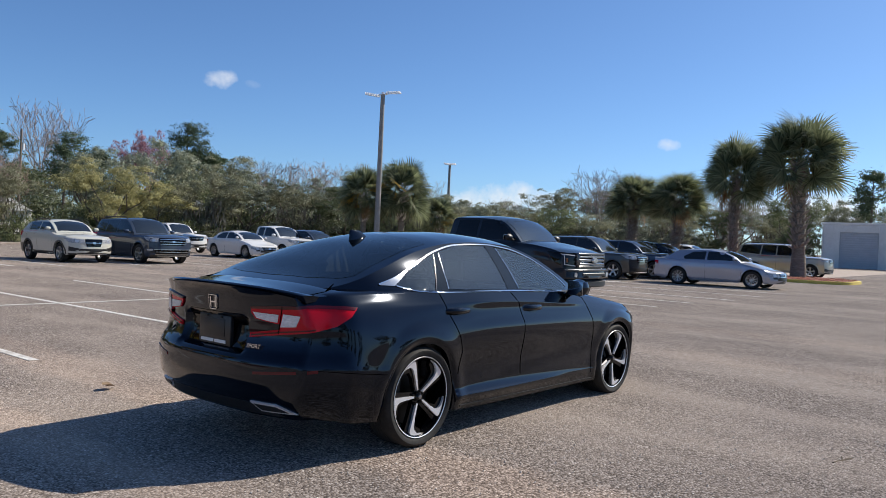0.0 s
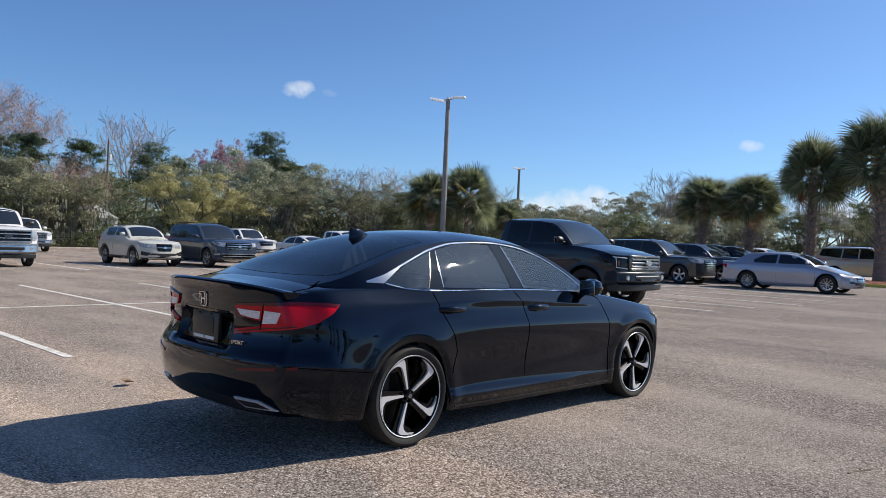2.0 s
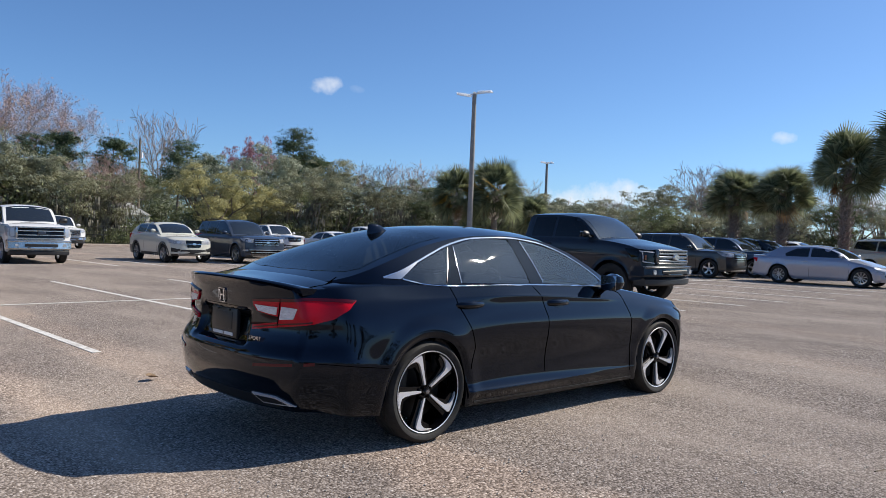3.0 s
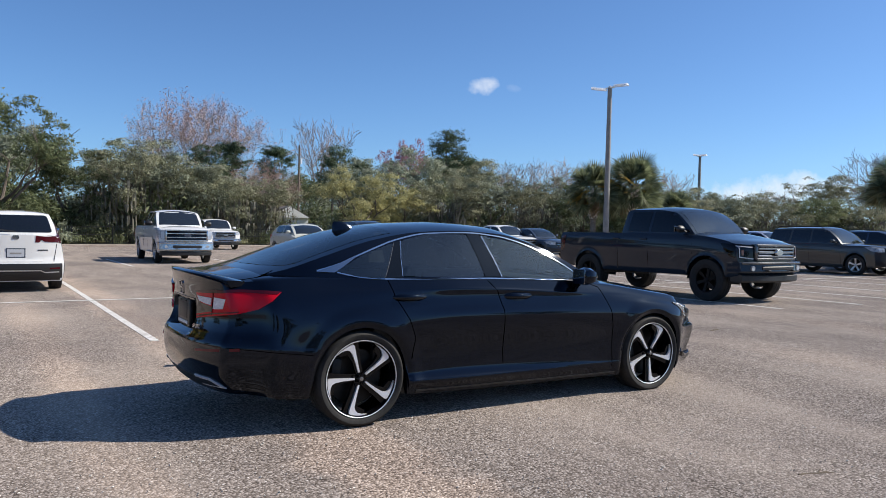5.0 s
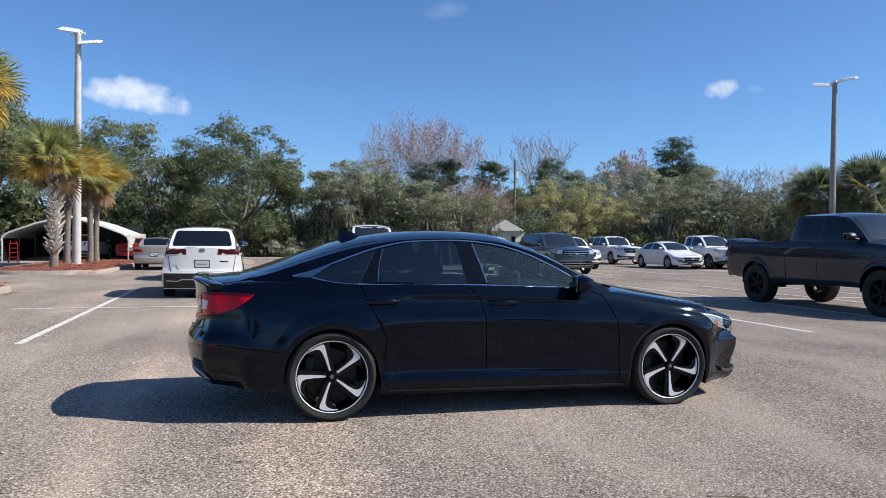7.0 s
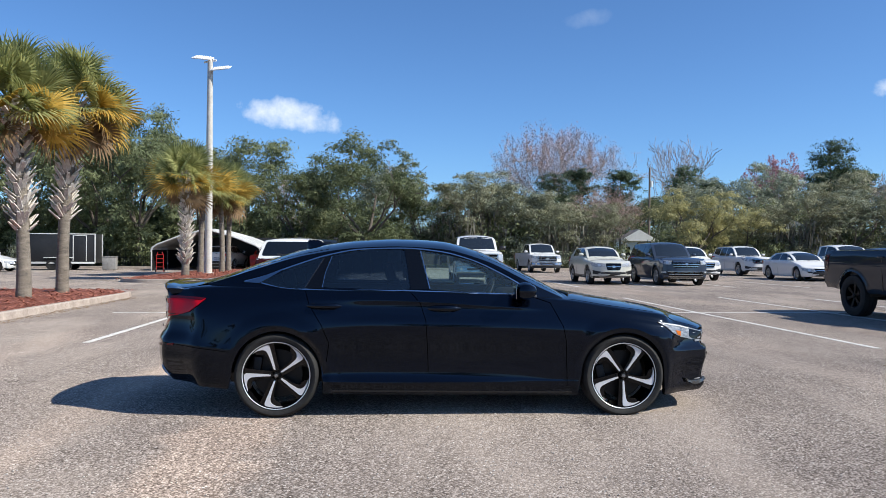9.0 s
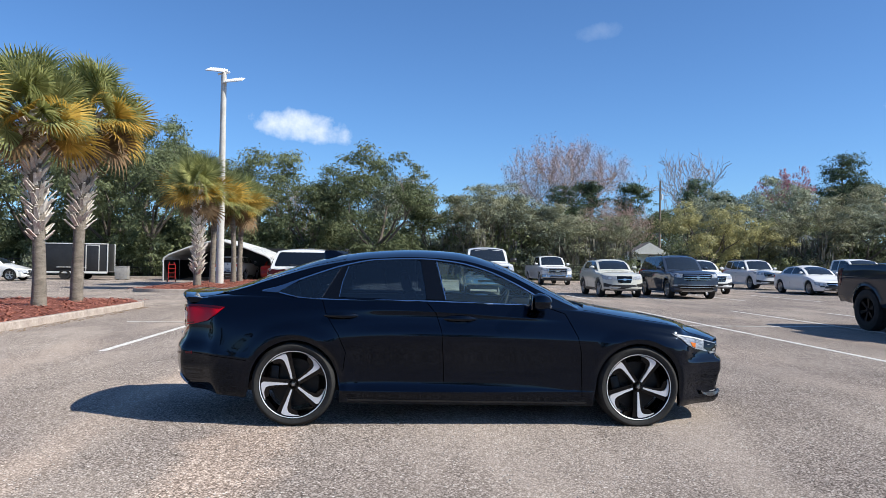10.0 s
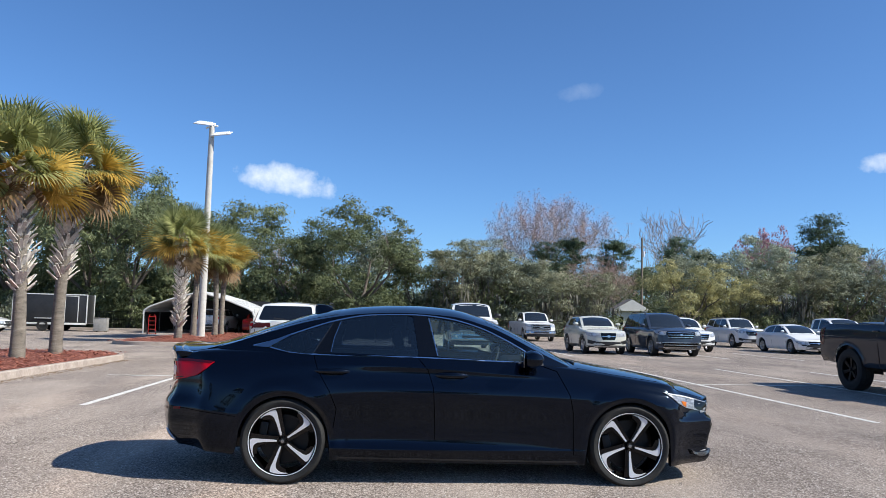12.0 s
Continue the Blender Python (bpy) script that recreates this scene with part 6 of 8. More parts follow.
        for x in (-wb / 2, wb / 2):
            arc = [(x + (s["arch"] + 0.028) * math.cos(a), r + (s["arch"] + 0.028) * math.sin(a)) for a in [math.pi * (-0.06 + 1.12 * i / 16) for i in range(17)]]
            both(car, bvh, "arch_cladding", strip(arc, 0.055), TRIM_BLACK, "black wheel arch trim", 0.006, 0.08)
        bm = bmesh.new()
        tube(bm, [(xr + 0.10, 0.0, zb_ + 0.05), (xr + 0.12, 0.28, zb_ + 0.08)], 0.012, 6)
        part("rear_wiper", bm, TRIM_BLACK, car, "black rear wiper")
        panel(car, bvh, "hatch_ridge", [rounded([(-w * 0.52, sill + 0.40), (w * 0.52, sill + 0.40), (w * 0.62, belt - 0.36), (w * 0.30, belt - 0.33), (-w * 0.30, belt - 0.33), (-w * 0.62, belt - 0.36)], 0.03)], "rear", mat, "raised hatch panel", 0.006, 0.06)
        if k == "suv":
            panel(car, bvh, "rear_badge", [rounded([(-0.06, belt - 0.07), (0.06, belt - 0.07), (0.06, belt + 0.01), (-0.06, belt + 0.01)], 0.03)], "rear", SATIN, "chrome badge", 0.010, 0.06)
            for sg in (-1, 1):
                panel(car, bvh, "hatch_seam", strip([(sg * w * 0.74, sill + 0.40), (sg * w * 0.80, belt - 0.16)], 0.012), "rear", TRIM_BLACK, "", 0.003, 0.08)
            panel(car, bvh, "model_letters", [[(w * -0.42, belt - 0.30), (w * -0.62, belt - 0.30), (w * -0.62, belt - 0.275), (w * -0.42, belt - 0.275)]], "rear", SATIN, "small chrome lettering bar", 0.006, 0.06)
        both(car, bvh, "sill_cladding", strip([(-wb / 2 + s["arch"] + 0.04, sill + 0.06), (wb / 2 - s["arch"] - 0.04, sill + 0.06)], 0.12), TRIM_BLACK, "black sill cladding", 0.005, 0.12)
    for x in (bx, bx - 0.95 if k != "sedan" else bx - 0.92, A + 0.10):
        both(car, bvh, "door_seam", strip([(x, belt - 0.02), (x + 0.02, sill + 0.10)], 0.010), SEAM, "", 0.002, 0.2)
    for x in (bx - 0.16, bx - 1.02 if k != "sedan" else bx - 0.80):
        for sg in (-1, 1):
            bm = bmesh.new()
            hx, z = x + 0.04, belt - 0.13
            hit, no, _, _ = bvh.ray_cast(Vector((hx, sg * 4, z)), Vector((0, -sg, 0)))
            y = hit.y if hit else sg * w
            box(bm, (hx, y + sg * 0.012, z), (0.20, 0.035, 0.034), 0.01)
            part("door_handle", bm, spec.get("handle_mat", mat), car)
    mirrors(car, A - 0.14, wg + 0.0, belt + 0.10, spec.get("mirror_mat", mat), spec.get("mirror", 0.80 + 0.25 * boxy))
    if spec.get("rails"):
        for sg in (-1, 1):
            bm = bmesh.new()
            yy = wg * 0.70
            tube(bm, [(roof[2][0], sg * yy, H - 0.08), (roof[2][0] + 0.12, sg * yy, H + 0.01), (cowl - sw - 0.35, sg * yy, H + 0.02), (cowl - sw - 0.20, sg * yy, H - 0.08)], 0.018, 6)
            part("roof_rail", bm, spec["rails"], car, "roof rail")
    if k == "pickup":
        bm = bmesh.new()
        x0, x1 = xr + 0.08, roof[0][0] - 0.05
        zc = belt - 0.5
        box(bm, ((x0 + x1) / 2, 0, zc), (x1 - x0, w * 1.75, 0.06), 0.01)
        for sg in (-1, 1):
            box(bm, ((x0 + x1) / 2, sg * w * 0.86, zc + 0.25), (x1 - x0, 0.05, 0.50), 0.01)
        box(bm, (x0, 0, zc + 0.25), (0.05, w * 1.75, 0.50), 0.01)
        box(bm, (x1, 0, zc + 0.25), (0.05, w * 1.75, 0.50), 0.01)
        part("bed_liner", bm, TRIM_BLACK, car, "black open load bed")
        bm = bmesh.new()
        tube(bm, [(xr - 0.02, -w * 0.8, sill + 0.12), (xr - 0.06, 0, sill + 0.12), (xr - 0.02, w * 0.8, sill + 0.12)], 0.07, 8)
        part("rear_bumper", bm, spec.get("bumper_mat", CHROME), car)
        both(car, bvh, "bed_seam", strip([(roof[0][0] - 0.03, belt), (roof[0][0] - 0.03, sill + 0.05)], 0.022), TRIM_BLACK, "", 0.003, 0.2)
    add_wheels(car, s)
    liners(car, s)
    underside(car, s)
    car.matrix_basis = m
    return car


SEDAN = dict(kind="sedan", L=4.85, w=1.85, H=1.45, wb=2.78, fo=0.95, r=0.335)
COMPACT_SUV = dict(kind="suv", L=4.60, w=1.85, H=1.66, wb=2.66, fo=0.90, r=0.355, cladding=True, hood=1.05, drop=0.11)
BIG_SUV = dict(kind="suv", L=4.95, w=1.96, H=1.78, wb=2.90, fo=0.92, r=0.385, hood=1.13, drop=0.06, belt=1.15, bow=0.27)
TRUCK = dict(kind="pickup", L=5.90, w=2.03, H=1.92, wb=3.70, fo=0.95, r=0.41, bumper_paint=BRIGHT)

# lifted dark pickup in the double bay
vehicle("pickup_truck", "dark grey lifted crew-cab pickup with big off-road tyres", "pickup truck", GREY_PAINT,
        dict(TRUCK, bumper_paint=GREY_PAINT, L=5.70, wb=3.58, H=1.88, lift=0.14, r=0.445, rim=0.26, tw=0.31, style="black", cab_back=-0.72, hood=1.27, belt=1.27, grille_w=0.58, bars=3, bar_h=0.020, bar_mat=SATIN, frame_mat=DARK_CHROME, drop=0.17, grille=(0.89, 1.21), lamps=(0.87, 1.17), lamp_mat=GLOSS_BLACK, glass=PILLAR, c_lamp=True, tail_mat=RED_DARK, mirror_mat=TRIM_BLACK, bumper_mat=DARK_CHROME), parked(10.38, 6.87, -90))
# white crossover seen from behind
vehicle("crossover", "white crossover with black lower cladding and wide rear lamps", "car", WHITE_PAINT,
        dict(COMPACT_SUV, H=1.68, sill=0.22, tail_mat=RED_DARK, plate_z=0.72, rake=0.50, tail_z=(1.00, 1.14), pillar_lamps=True, tuck=0.89, top=0.72, rear_glass=1.02, mirror=0.8, mirror_mat=TRIM_BLACK, flank=[(0, 0.95), (0.12, 0.985), (0.35, 1.0), (0.55, 0.985), (0.72, 0.96), (0.88, 0.925), (1.0, 0.87)]), parked(-2.95, 14.1, 90))
vehicle("pickup_truck", "white heavy-duty crew-cab pickup with chrome grille", "pickup truck", WHITE_PAINT,
        dict(TRUCK, L=6.3, wb=4.06, fo=0.98, H=2.05, w=2.05, r=0.42, cab_back=-0.55, hood=1.36, belt=1.40, grille_w=0.72, bars=2, bar_h=0.016, bar_mat=BRIGHT, badge_mat=SLATE_PAINT, grille=(0.84, 1.26), lamps=(0.86, 1.20), bumper_paint=BRIGHT, bumper_mat=CHROME, mirror=1.35, mirror_mat=TRIM_BLACK), parked(3.26, 26.6, -92))
vehicle("crossover", "cream white crossover with dark lower trim and roof rails", "car", CREAM_PAINT,
        dict(COMPACT_SUV, L=4.45, w=1.80, H=1.60, wb=2.64, rails=TRIM_BLACK, bars=1, grille_w=0.36, rake=0.75), parked(8.75, 26.1, -90))
vehicle("suv", "slate blue three-row suv with chrome grille bars", "car", SLATE_PAINT,
        dict(BIG_SUV, L=4.86, w=1.96, H=1.79, wb=2.88, rails=TRIM_BLACK, bars=3, grille_w=0.60, strips=True), parked(11.45, 25.3, -90))
vehicle("sedan", "white four-door sedan with dark alloy wheels", "car", WHITE_PAINT, dict(SEDAN, L=4.65, style="ten", bars=1), parked(20.3, 30.5, -90))
vehicle("suv", "white three-row suv parked in the rear row", "car", WHITE_PAINT, dict(BIG_SUV, rails=TRIM_BLACK), parked(21.2, 38.6, -90))
vehicle("suv", "white suv standing behind the slate blue one", "car", WHITE_PAINT, dict(COMPACT_SUV), parked(14.55, 30.6, -90))
vehicle("pickup_truck", "white mid-size pickup with grey grille", "pickup truck", WHITE_PAINT, dict(TRUCK, L=5.4, w=1.91, H=1.80, wb=3.24, r=0.38, belt=1.18, hood=1.14), parked(22.6, 30.6, -88))
vehicle("suv", "grey blue suv near the lot edge", "car", SLATE_PAINT, dict(COMPACT_SUV, H=1.64), parked(24.1, 29.0, -90))
vehicle("suv", "dark suv beyond the silver sedan", "car", GREY_PAINT, dict(COMPACT_SUV), parked(32.2, 11.6, -90))
vehicle("suv", "white suv beyond the silver sedan", "car", WHITE_PAINT, dict(COMPACT_SUV), parked(38.0, 12.4, -90))
vehicle("pickup_truck", "white pickup with chrome grille in the rear row", "pickup truck", WHITE_PAINT, dict(TRUCK, cab_back=-0.6, grille_w=0.6), parked(9.6, 44.4, -88))
vehicle("sedan", "silver blue four-door sedan with two-tone wheels", "car", SILVER_PAINT, dict(SEDAN, L=5.0, wb=2.86, style="ten"), parked(25.1, 6.25, -90))
vehicle("suv", "dark bronze boxy suv with silver wheels", "car", BROWN_PAINT, dict(BIG_SUV, H=1.80, L=4.82, wb=2.79, rake=0.25, r=0.38, rails=TRIM_BLACK, style="five"), parked(25.2, 11.9, -90))
vehicle("suv", "dark slate suv in the double bay", "car", SLATE_PAINT, dict(BIG_SUV, H=1.72), parked(28.4, 11.55, -90))
vehicle("suv", "dark blue suv in the double bay", "car", GREY_PAINT, dict(BIG_SUV, H=1.72), parked(31.2, 12.2, -90))
vehicle("suv", "pale beige suv parked by the palm island", "car", BEIGE_PAINT, dict(BIG_SUV, L=5.3, w=2.04, H=1.93, wb=3.07, fo=0.95, hood=1.20, belt=1.22, rails=TRIM_BLACK), parked(42.4, 8.45, -90))
vehicle("sedan", "silver beige four-door sedan seen from behind", "car", BEIGE_PAINT, dict(SEDAN), parked(-5.75, 31.2, 90))
vehicle("sedan", "red sedan under the carport roof", "car", RED_PAINT, dict(SEDAN), parked(-8.75, 46.5, 90))
vehicle("sedan", "bright red sedan in the rear row", "car", RED_PAINT, dict(SEDAN, H=1.40), parked(-5.75, 43.0, 90))
vehicle("sedan", "white sedan by the enclosed trailer", "car", WHITE_PAINT, dict(SEDAN), parked(-24.6, 40.0, 0))
vehicle("suv", "white suv under the carport roof", "car", WHITE_PAINT, dict(COMPACT_SUV), parked(-11.4, 46.0, 84))
vehicle("suv", "dark suv parked ahead of the white crossover", "car", GREY_PAINT, dict(BIG_SUV, rails=TRIM_BLACK), parked(-3.05, 22.0, 90))
vehicle("sedan", "dark sedan in the far bay", "car", SLATE_PAINT, dict(SEDAN), parked(34.0, 17.5, -90))
vehicle("suv", "silver suv in the far bay", "car", SILVER_PAINT, dict(COMPACT_SUV), parked(31.0, 19.0, -90))

# ---- trees ----
def upright(x, y, z=0.0, turn=0.0, size=1.0, tall=1.0):
    return Matrix.Translation((x, y, z + lot_z(x, y))) @ pose(0, 0, 0, 0, 0, turn) @ Matrix.Diagonal((size, size, size * tall, 1))


def leaf_cloud(name, blobs, count, size, mat, rng, droop=0.0, flat_=1.0):
    """A crown: many small bent leaf sprays scattered through uneven clumps."""
    r = np.random.RandomState(rng.randrange(10 ** 6))
    weight = np.array([b[3] ** 2 for b in blobs])
    pick = r.choice(len(blobs), count, p=weight / weight.sum())
    cen = np.array([b[:3] for b in blobs])[pick]
    rad = np.array([b[3] for b in blobs])[pick]
    # each clump is a set of small sprays on its outer and upper side, with gaps between them
    k = 11
    sub = r.normal(size=(len(blobs), k, 3)) + np.array([0, 0, 0.45])
    sub /= np.linalg.norm(sub, axis=2)[:, :, None]
    sub *= r.uniform(0.55, 1.05, (len(blobs), k, 1))
    d = sub[pick, r.randint(0, k, count)]
    d = d + r.normal(size=(count, 3)) * np.array([0.24, 0.24, 0.15])
    d *= np.where(r.uniform(size=count) < 0.10, 1.18, 1.0)[:, None]
    p = cen + d * rad[:, None] * np.array([1, 1, 0.72 * flat_])
    d /= np.maximum(np.linalg.norm(d, axis=1), 0.05)[:, None]
    p[:, 2] -= droop * np.abs(r.normal(size=count)) * 0.3
    face = d * 0.8 + np.array([0, 0, 0.35]) + r.normal(size=(count, 3)) * 0.42
    a = np.cross(face, r.normal(size=(count, 3)))
    a /= np.linalg.norm(a, axis=1)[:, None]
    b = np.cross(face, a)
    b /= np.linalg.norm(b, axis=1)[:, None]
    n = np.cross(a, b)
    s = (size * r.uniform(0.5, 1.4, count))[:, None]
    v = np.stack([p - a * s + b * s * 0.12, p + b * s * 0.62 + n * s * 0.1, p + a * s], 1).reshape(-1, 3)
    f = np.arange(count * 3).reshape(-1, 3)
    me = bpy.data.meshes.new(name)
    me.from_pydata(v.tolist(), [], f.tolist())
    me.materials.append(mat)
    return me


def grow_limbs(bm, rng, start, way, length, radius, depth, tips, spread=0.6, seg=6, lift=0.15, fork=3, fine=0.017, dip=-0.25):
    pts, radii = [Vector(start)], [radius]
    d = Vector(way).normalized()
    n = 4 if depth > 1 else 2
    for i in range(n):
        d = (d + Vector((rng.uniform(-1, 1), rng.uniform(-1, 1), rng.uniform(-0.6, 1))) * 0.16 + Vector((0, 0, lift * 0.3))).normalized()
        pts.append(pts[-1] + d * length / n)
        radii.append(radius * (1 - 0.45 * (i + 1) / n))
    radii = [max(q, fine) for q in radii]
    tube(bm, pts, radii, seg if depth > 1 else 4 if depth > 0 else 3, False)
    tips.append((pts[-1], length, depth))
    if depth <= 0:
        return
    for k in range(fork + (rng.random() < 0.4)):
        at = pts[-1] if k < 2 else pts[rng.randrange(1, n)]
        side = Vector((rng.uniform(-1, 1), rng.uniform(-1, 1), rng.uniform(dip, 0.8)))
        grow_limbs(bm, rng, at, d * (1 - spread) + side.normalized() * spread, length * rng.uniform(0.58, 0.82), radii[-1] * rng.uniform(0.6, 0.85), depth - 1, tips, spread, seg, lift, fork, fine, dip)


def broadleaf(name, label, seed, mat, height=9.0, width=7.5, count=17000, leaf=0.140, moss=False, low=0.28, category="tree"):
    """Trunk and limbs with an uneven clumped crown that reaches low, base at 0."""
    rng = random.Random(seed)
    t = thing(name, label, category, "trees behind the lot")
    bm = bmesh.new()
    tips = []
    h0 = height * low
    tube(bm, [(0, 0, -0.3), (0.03, 0, 0.2), (0.05, 0.04, h0 * 0.6), (0.1, 0.0, h0)], [0.34, 0.26, 0.20, 0.18], 8, False)
    for k in range(5):
        a = 6.283 * k / 5 + rng.uniform(-0.4, 0.4)
        grow_limbs(bm, rng, (0.1, 0, h0 * rng.uniform(0.7, 1.0)), (math.cos(a), math.sin(a), rng.uniform(0.6, 1.6)), height * 0.36, 0.12, 2, tips, 0.55, 6, 0.15, 2)
    part("trunk", bm, BARK, t, "grey brown bark")
    blobs = []
    for p, l, d in tips:
        if d == 1 or (d == 0 and rng.random() < 0.3):
            blobs.append((p.x * 0.9, p.y * 0.9, min(p.z, height - 0.5), rng.uniform(0.6, 1.35) * height / 9))
    for k in range(34):
        a, q = rng.uniform(0, 6.283), rng.uniform(0.2, 1.0) ** 0.6
        z = height * rng.uniform(0.10, 0.97)
        env = math.sin(math.pi * min(max((z / height - 0.02) / 1.04, 0), 1)) ** 0.55
        blobs.append((math.cos(a) * q * width / 2 * env, math.sin(a) * q * width / 2 * env, z, rng.uniform(0.45, 1.35) * height / 9))
    crown = new("crown", leaf_cloud("crown", blobs, count, leaf, mat, rng))
    crown.parent = t
    if moss:
        vs, fs = [], []
        for k in range(420):
            a, q = rng.uniform(0, 6.283), rng.uniform(0.2, 1.0)
            x, y, z = math.cos(a) * q * width * 0.48, math.sin(a) * q * width * 0.48, height * rng.uniform(0.25, 0.62)
            l, w = rng.uniform(0.4, 1.3), rng.uniform(0.05, 0.14)
            c, s_ = math.cos(a * 3), math.sin(a * 3)
            o = len(vs)
            vs += [(x - w * c, y - w * s_, z), (x + w * c, y + w * s_, z), (x + w * 0.5 * c + 0.05, y + w * 0.5 * s_, z - l * 0.6), (x, y, z - l)]
            fs.append((o, o + 1, o + 2, o + 3))
        me = bpy.data.meshes.new("moss")
        me.from_pydata(vs, [], fs)
        me.materials.append(MOSS)
        tagged(new("moss", me), kind="stuff").parent = t
    return t


def bare_tree(name, label, seed, height=12.0, fork=3, depth=4, buds=None, spread=0.48, wide=0.75, fine=0.012):
    rng = random.Random(seed)
    t = thing(name, label, "tree", "trees behind the lot")
    bm = bmesh.new()
    tips = []
    tube(bm, [(0, 0, -0.3), (0.05, 0, height * 0.12), (0.0, 0.08, height * 0.22)], [0.30, 0.24, 0.20], 8, False)
    for k in range(5):
        a = 6.283 * k / 5 + rng.uniform(-0.3, 0.3)
        grow_limbs(bm, rng, (0, 0.08, height * rng.uniform(0.16, 0.22)), (math.cos(a) * wide, math.sin(a) * wide, 1.2), height * 0.30, 0.17, depth, tips, spread, 5, 0.04, fork, fine, -0.45)
    part("trunk", bm, TWIG, t, "bare grey brown limbs and twigs", smooth=True)
    if buds:
        blobs = [(p.x, p.y, p.z, 0.5) for p, l, d in tips if d <= 1]
        me = leaf_cloud("blossom", blobs, buds[1], buds[2], buds[0], rng)
        tagged(new("blossom", me), kind="stuff").parent = t
    return t


def pine(name, label, seed, height=20.0):
    rng = random.Random(seed)
    t = thing(name, label, "tree", "trees behind the lot")
    bm = bmesh.new()
    tube(bm, [(0, 0, -0.3), (0.1, 0, height * 0.5), (0, 0.1, height * 0.97)], [0.28, 0.2, 0.05], 8)
    blobs = []
    for k in range(30):
        z = height * rng.uniform(0.52, 0.95)
        a = rng.uniform(0, 6.283)
        l = math.sin(math.pi * min(max((z / height - 0.42) / 0.6, 0), 1)) ** 0.6 * height * 0.17 * rng.uniform(0.35, 1.1) + 0.3
        e = (math.cos(a) * l, math.sin(a) * l, z + l * 0.2)
        tube(bm, [(0.05, 0.05, z), (e[0] * 0.5, e[1] * 0.5, z + l * 0.1), e], [0.06, 0.045, 0.02], 5, False)
        blobs.append((*e, rng.uniform(1.0, 1.9) * height / 18))
        blobs.append((e[0] * 0.6, e[1] * 0.6, e[2] - 0.2, rng.uniform(0.5, 0.9) * height / 18))
    blobs.append((0, 0, height * 0.97, 1.0))
    part("trunk", bm, BARK, t, "straight pine trunk")
    new("crown", leaf_cloud("crown", blobs, 11000, 0.23, PINE_LEAF, rng, flat_=1.1)).parent = t
    return t


def bush(name, label, seed, mat, w=2.2, h=1.4, count=1600, leaf=0.085):
    rng = random.Random(seed)
    t = thing(name, label, "shrub", "shrubs along the lot edge")
    bm = bmesh.new()
    for k in range(5):
        a = k * 1.26
        tube(bm, [(0, 0, -0.1), (math.cos(a) * w * 0.2, math.sin(a) * w * 0.2, h * 0.6)], [0.03, 0.015], 5, False)
    part("stem", bm, BARK, t)
    blobs = [(rng.uniform(-w / 2, w / 2) * 0.8, rng.uniform(-w / 2, w / 2) * 0.8, h * rng.uniform(0.25, 0.75), rng.uniform(0.25, 0.5) * h) for k in range(9 if h < 2 else 26)]
    new("crown", leaf_cloud("crown", blobs, count, leaf, mat, rng)).parent = t
    return t


# ---- palms ----
def fan_leaf(seed, length=1.15, petiole=1.0, sag=0.5, leaflets=26, hw=0.047):
    """A fan leaf: arched stalk and folded blades with drooping tips; grows along +x from 0."""
    rng = random.Random(seed)
    vs, fs = [], []

    def ring(p, w):
        o = len(vs)
        vs.extend([(p[0], -w, p[2]), (p[0], w, p[2]), (p[0], 0, p[2] - w)])
        return o
    path = [(petiole * q, 0, 0.30 * petiole * q * (1 - 0.6 * sag) - sag * 0.22 * (petiole * q) ** 2) for q in (0, 0.35, 0.7, 1.0)]
    os_ = [ring(p, 0.024 - 0.013 * i / 3) for i, p in enumerate(path)]
    for a, b in zip(os_, os_[1:]):
        for k in range(3):
            fs.append((a + k, a + (k + 1) % 3, b + (k + 1) % 3, b + k))
    end = Vector(path[-1])
    d = (end - Vector(path[-2])).normalized()
    up = d.cross(Vector((0, 1, 0)))
    for i in range(leaflets):
        f = (i + 0.5) / leaflets * 2 - 1
        ang = f * radians(138)
        ll = length * (1.0 - 0.38 * abs(f) ** 2) * rng.uniform(0.88, 1.08)
        w = d * math.cos(ang) + Vector((0, 1, 0)) * math.sin(ang)
        out = w * 1.0 + up * (0.10 + 0.22 * abs(f))
        out.normalize()
        side = out.cross(up).normalized()
        bend = sag * rng.uniform(0.35, 0.7) * ll
        p0 = end + d * 0.02 * math.cos(ang)
        p1 = p0 + out * ll * 0.5
        p2 = p0 + out * ll * 0.80 + Vector((0, 0, -bend * 0.28))
        p3 = p0 + out * ll * 0.98 + Vector((rng.uniform(-0.04, 0.04), rng.uniform(-0.04, 0.04), -bend * 0.75))
        o = len(vs)
        fold = up * (0.022 if i % 2 else -0.006)
        vs.extend([tuple(p0 - side * hw * 0.5), tuple(p0 + side * hw * 0.5), tuple(p1 - side * hw + fold), tuple(p1 + side * hw + fold), tuple(p2 - side * hw * 0.5), tuple(p2 + side * hw * 0.5), tuple(p3)])
        fs.extend([(o, o + 1, o + 3, o + 2), (o + 2, o + 3, o + 5, o + 4), (o + 4, o + 5, o + 6)])
    return vs, fs


def fan_mesh(seed, mat, **kw):
    vs, fs = fan_leaf(seed, **kw)
    me = bpy.data.meshes.new("frond")
    me.from_pydata(vs, [], fs)
    me.materials.append(mat)
    return me


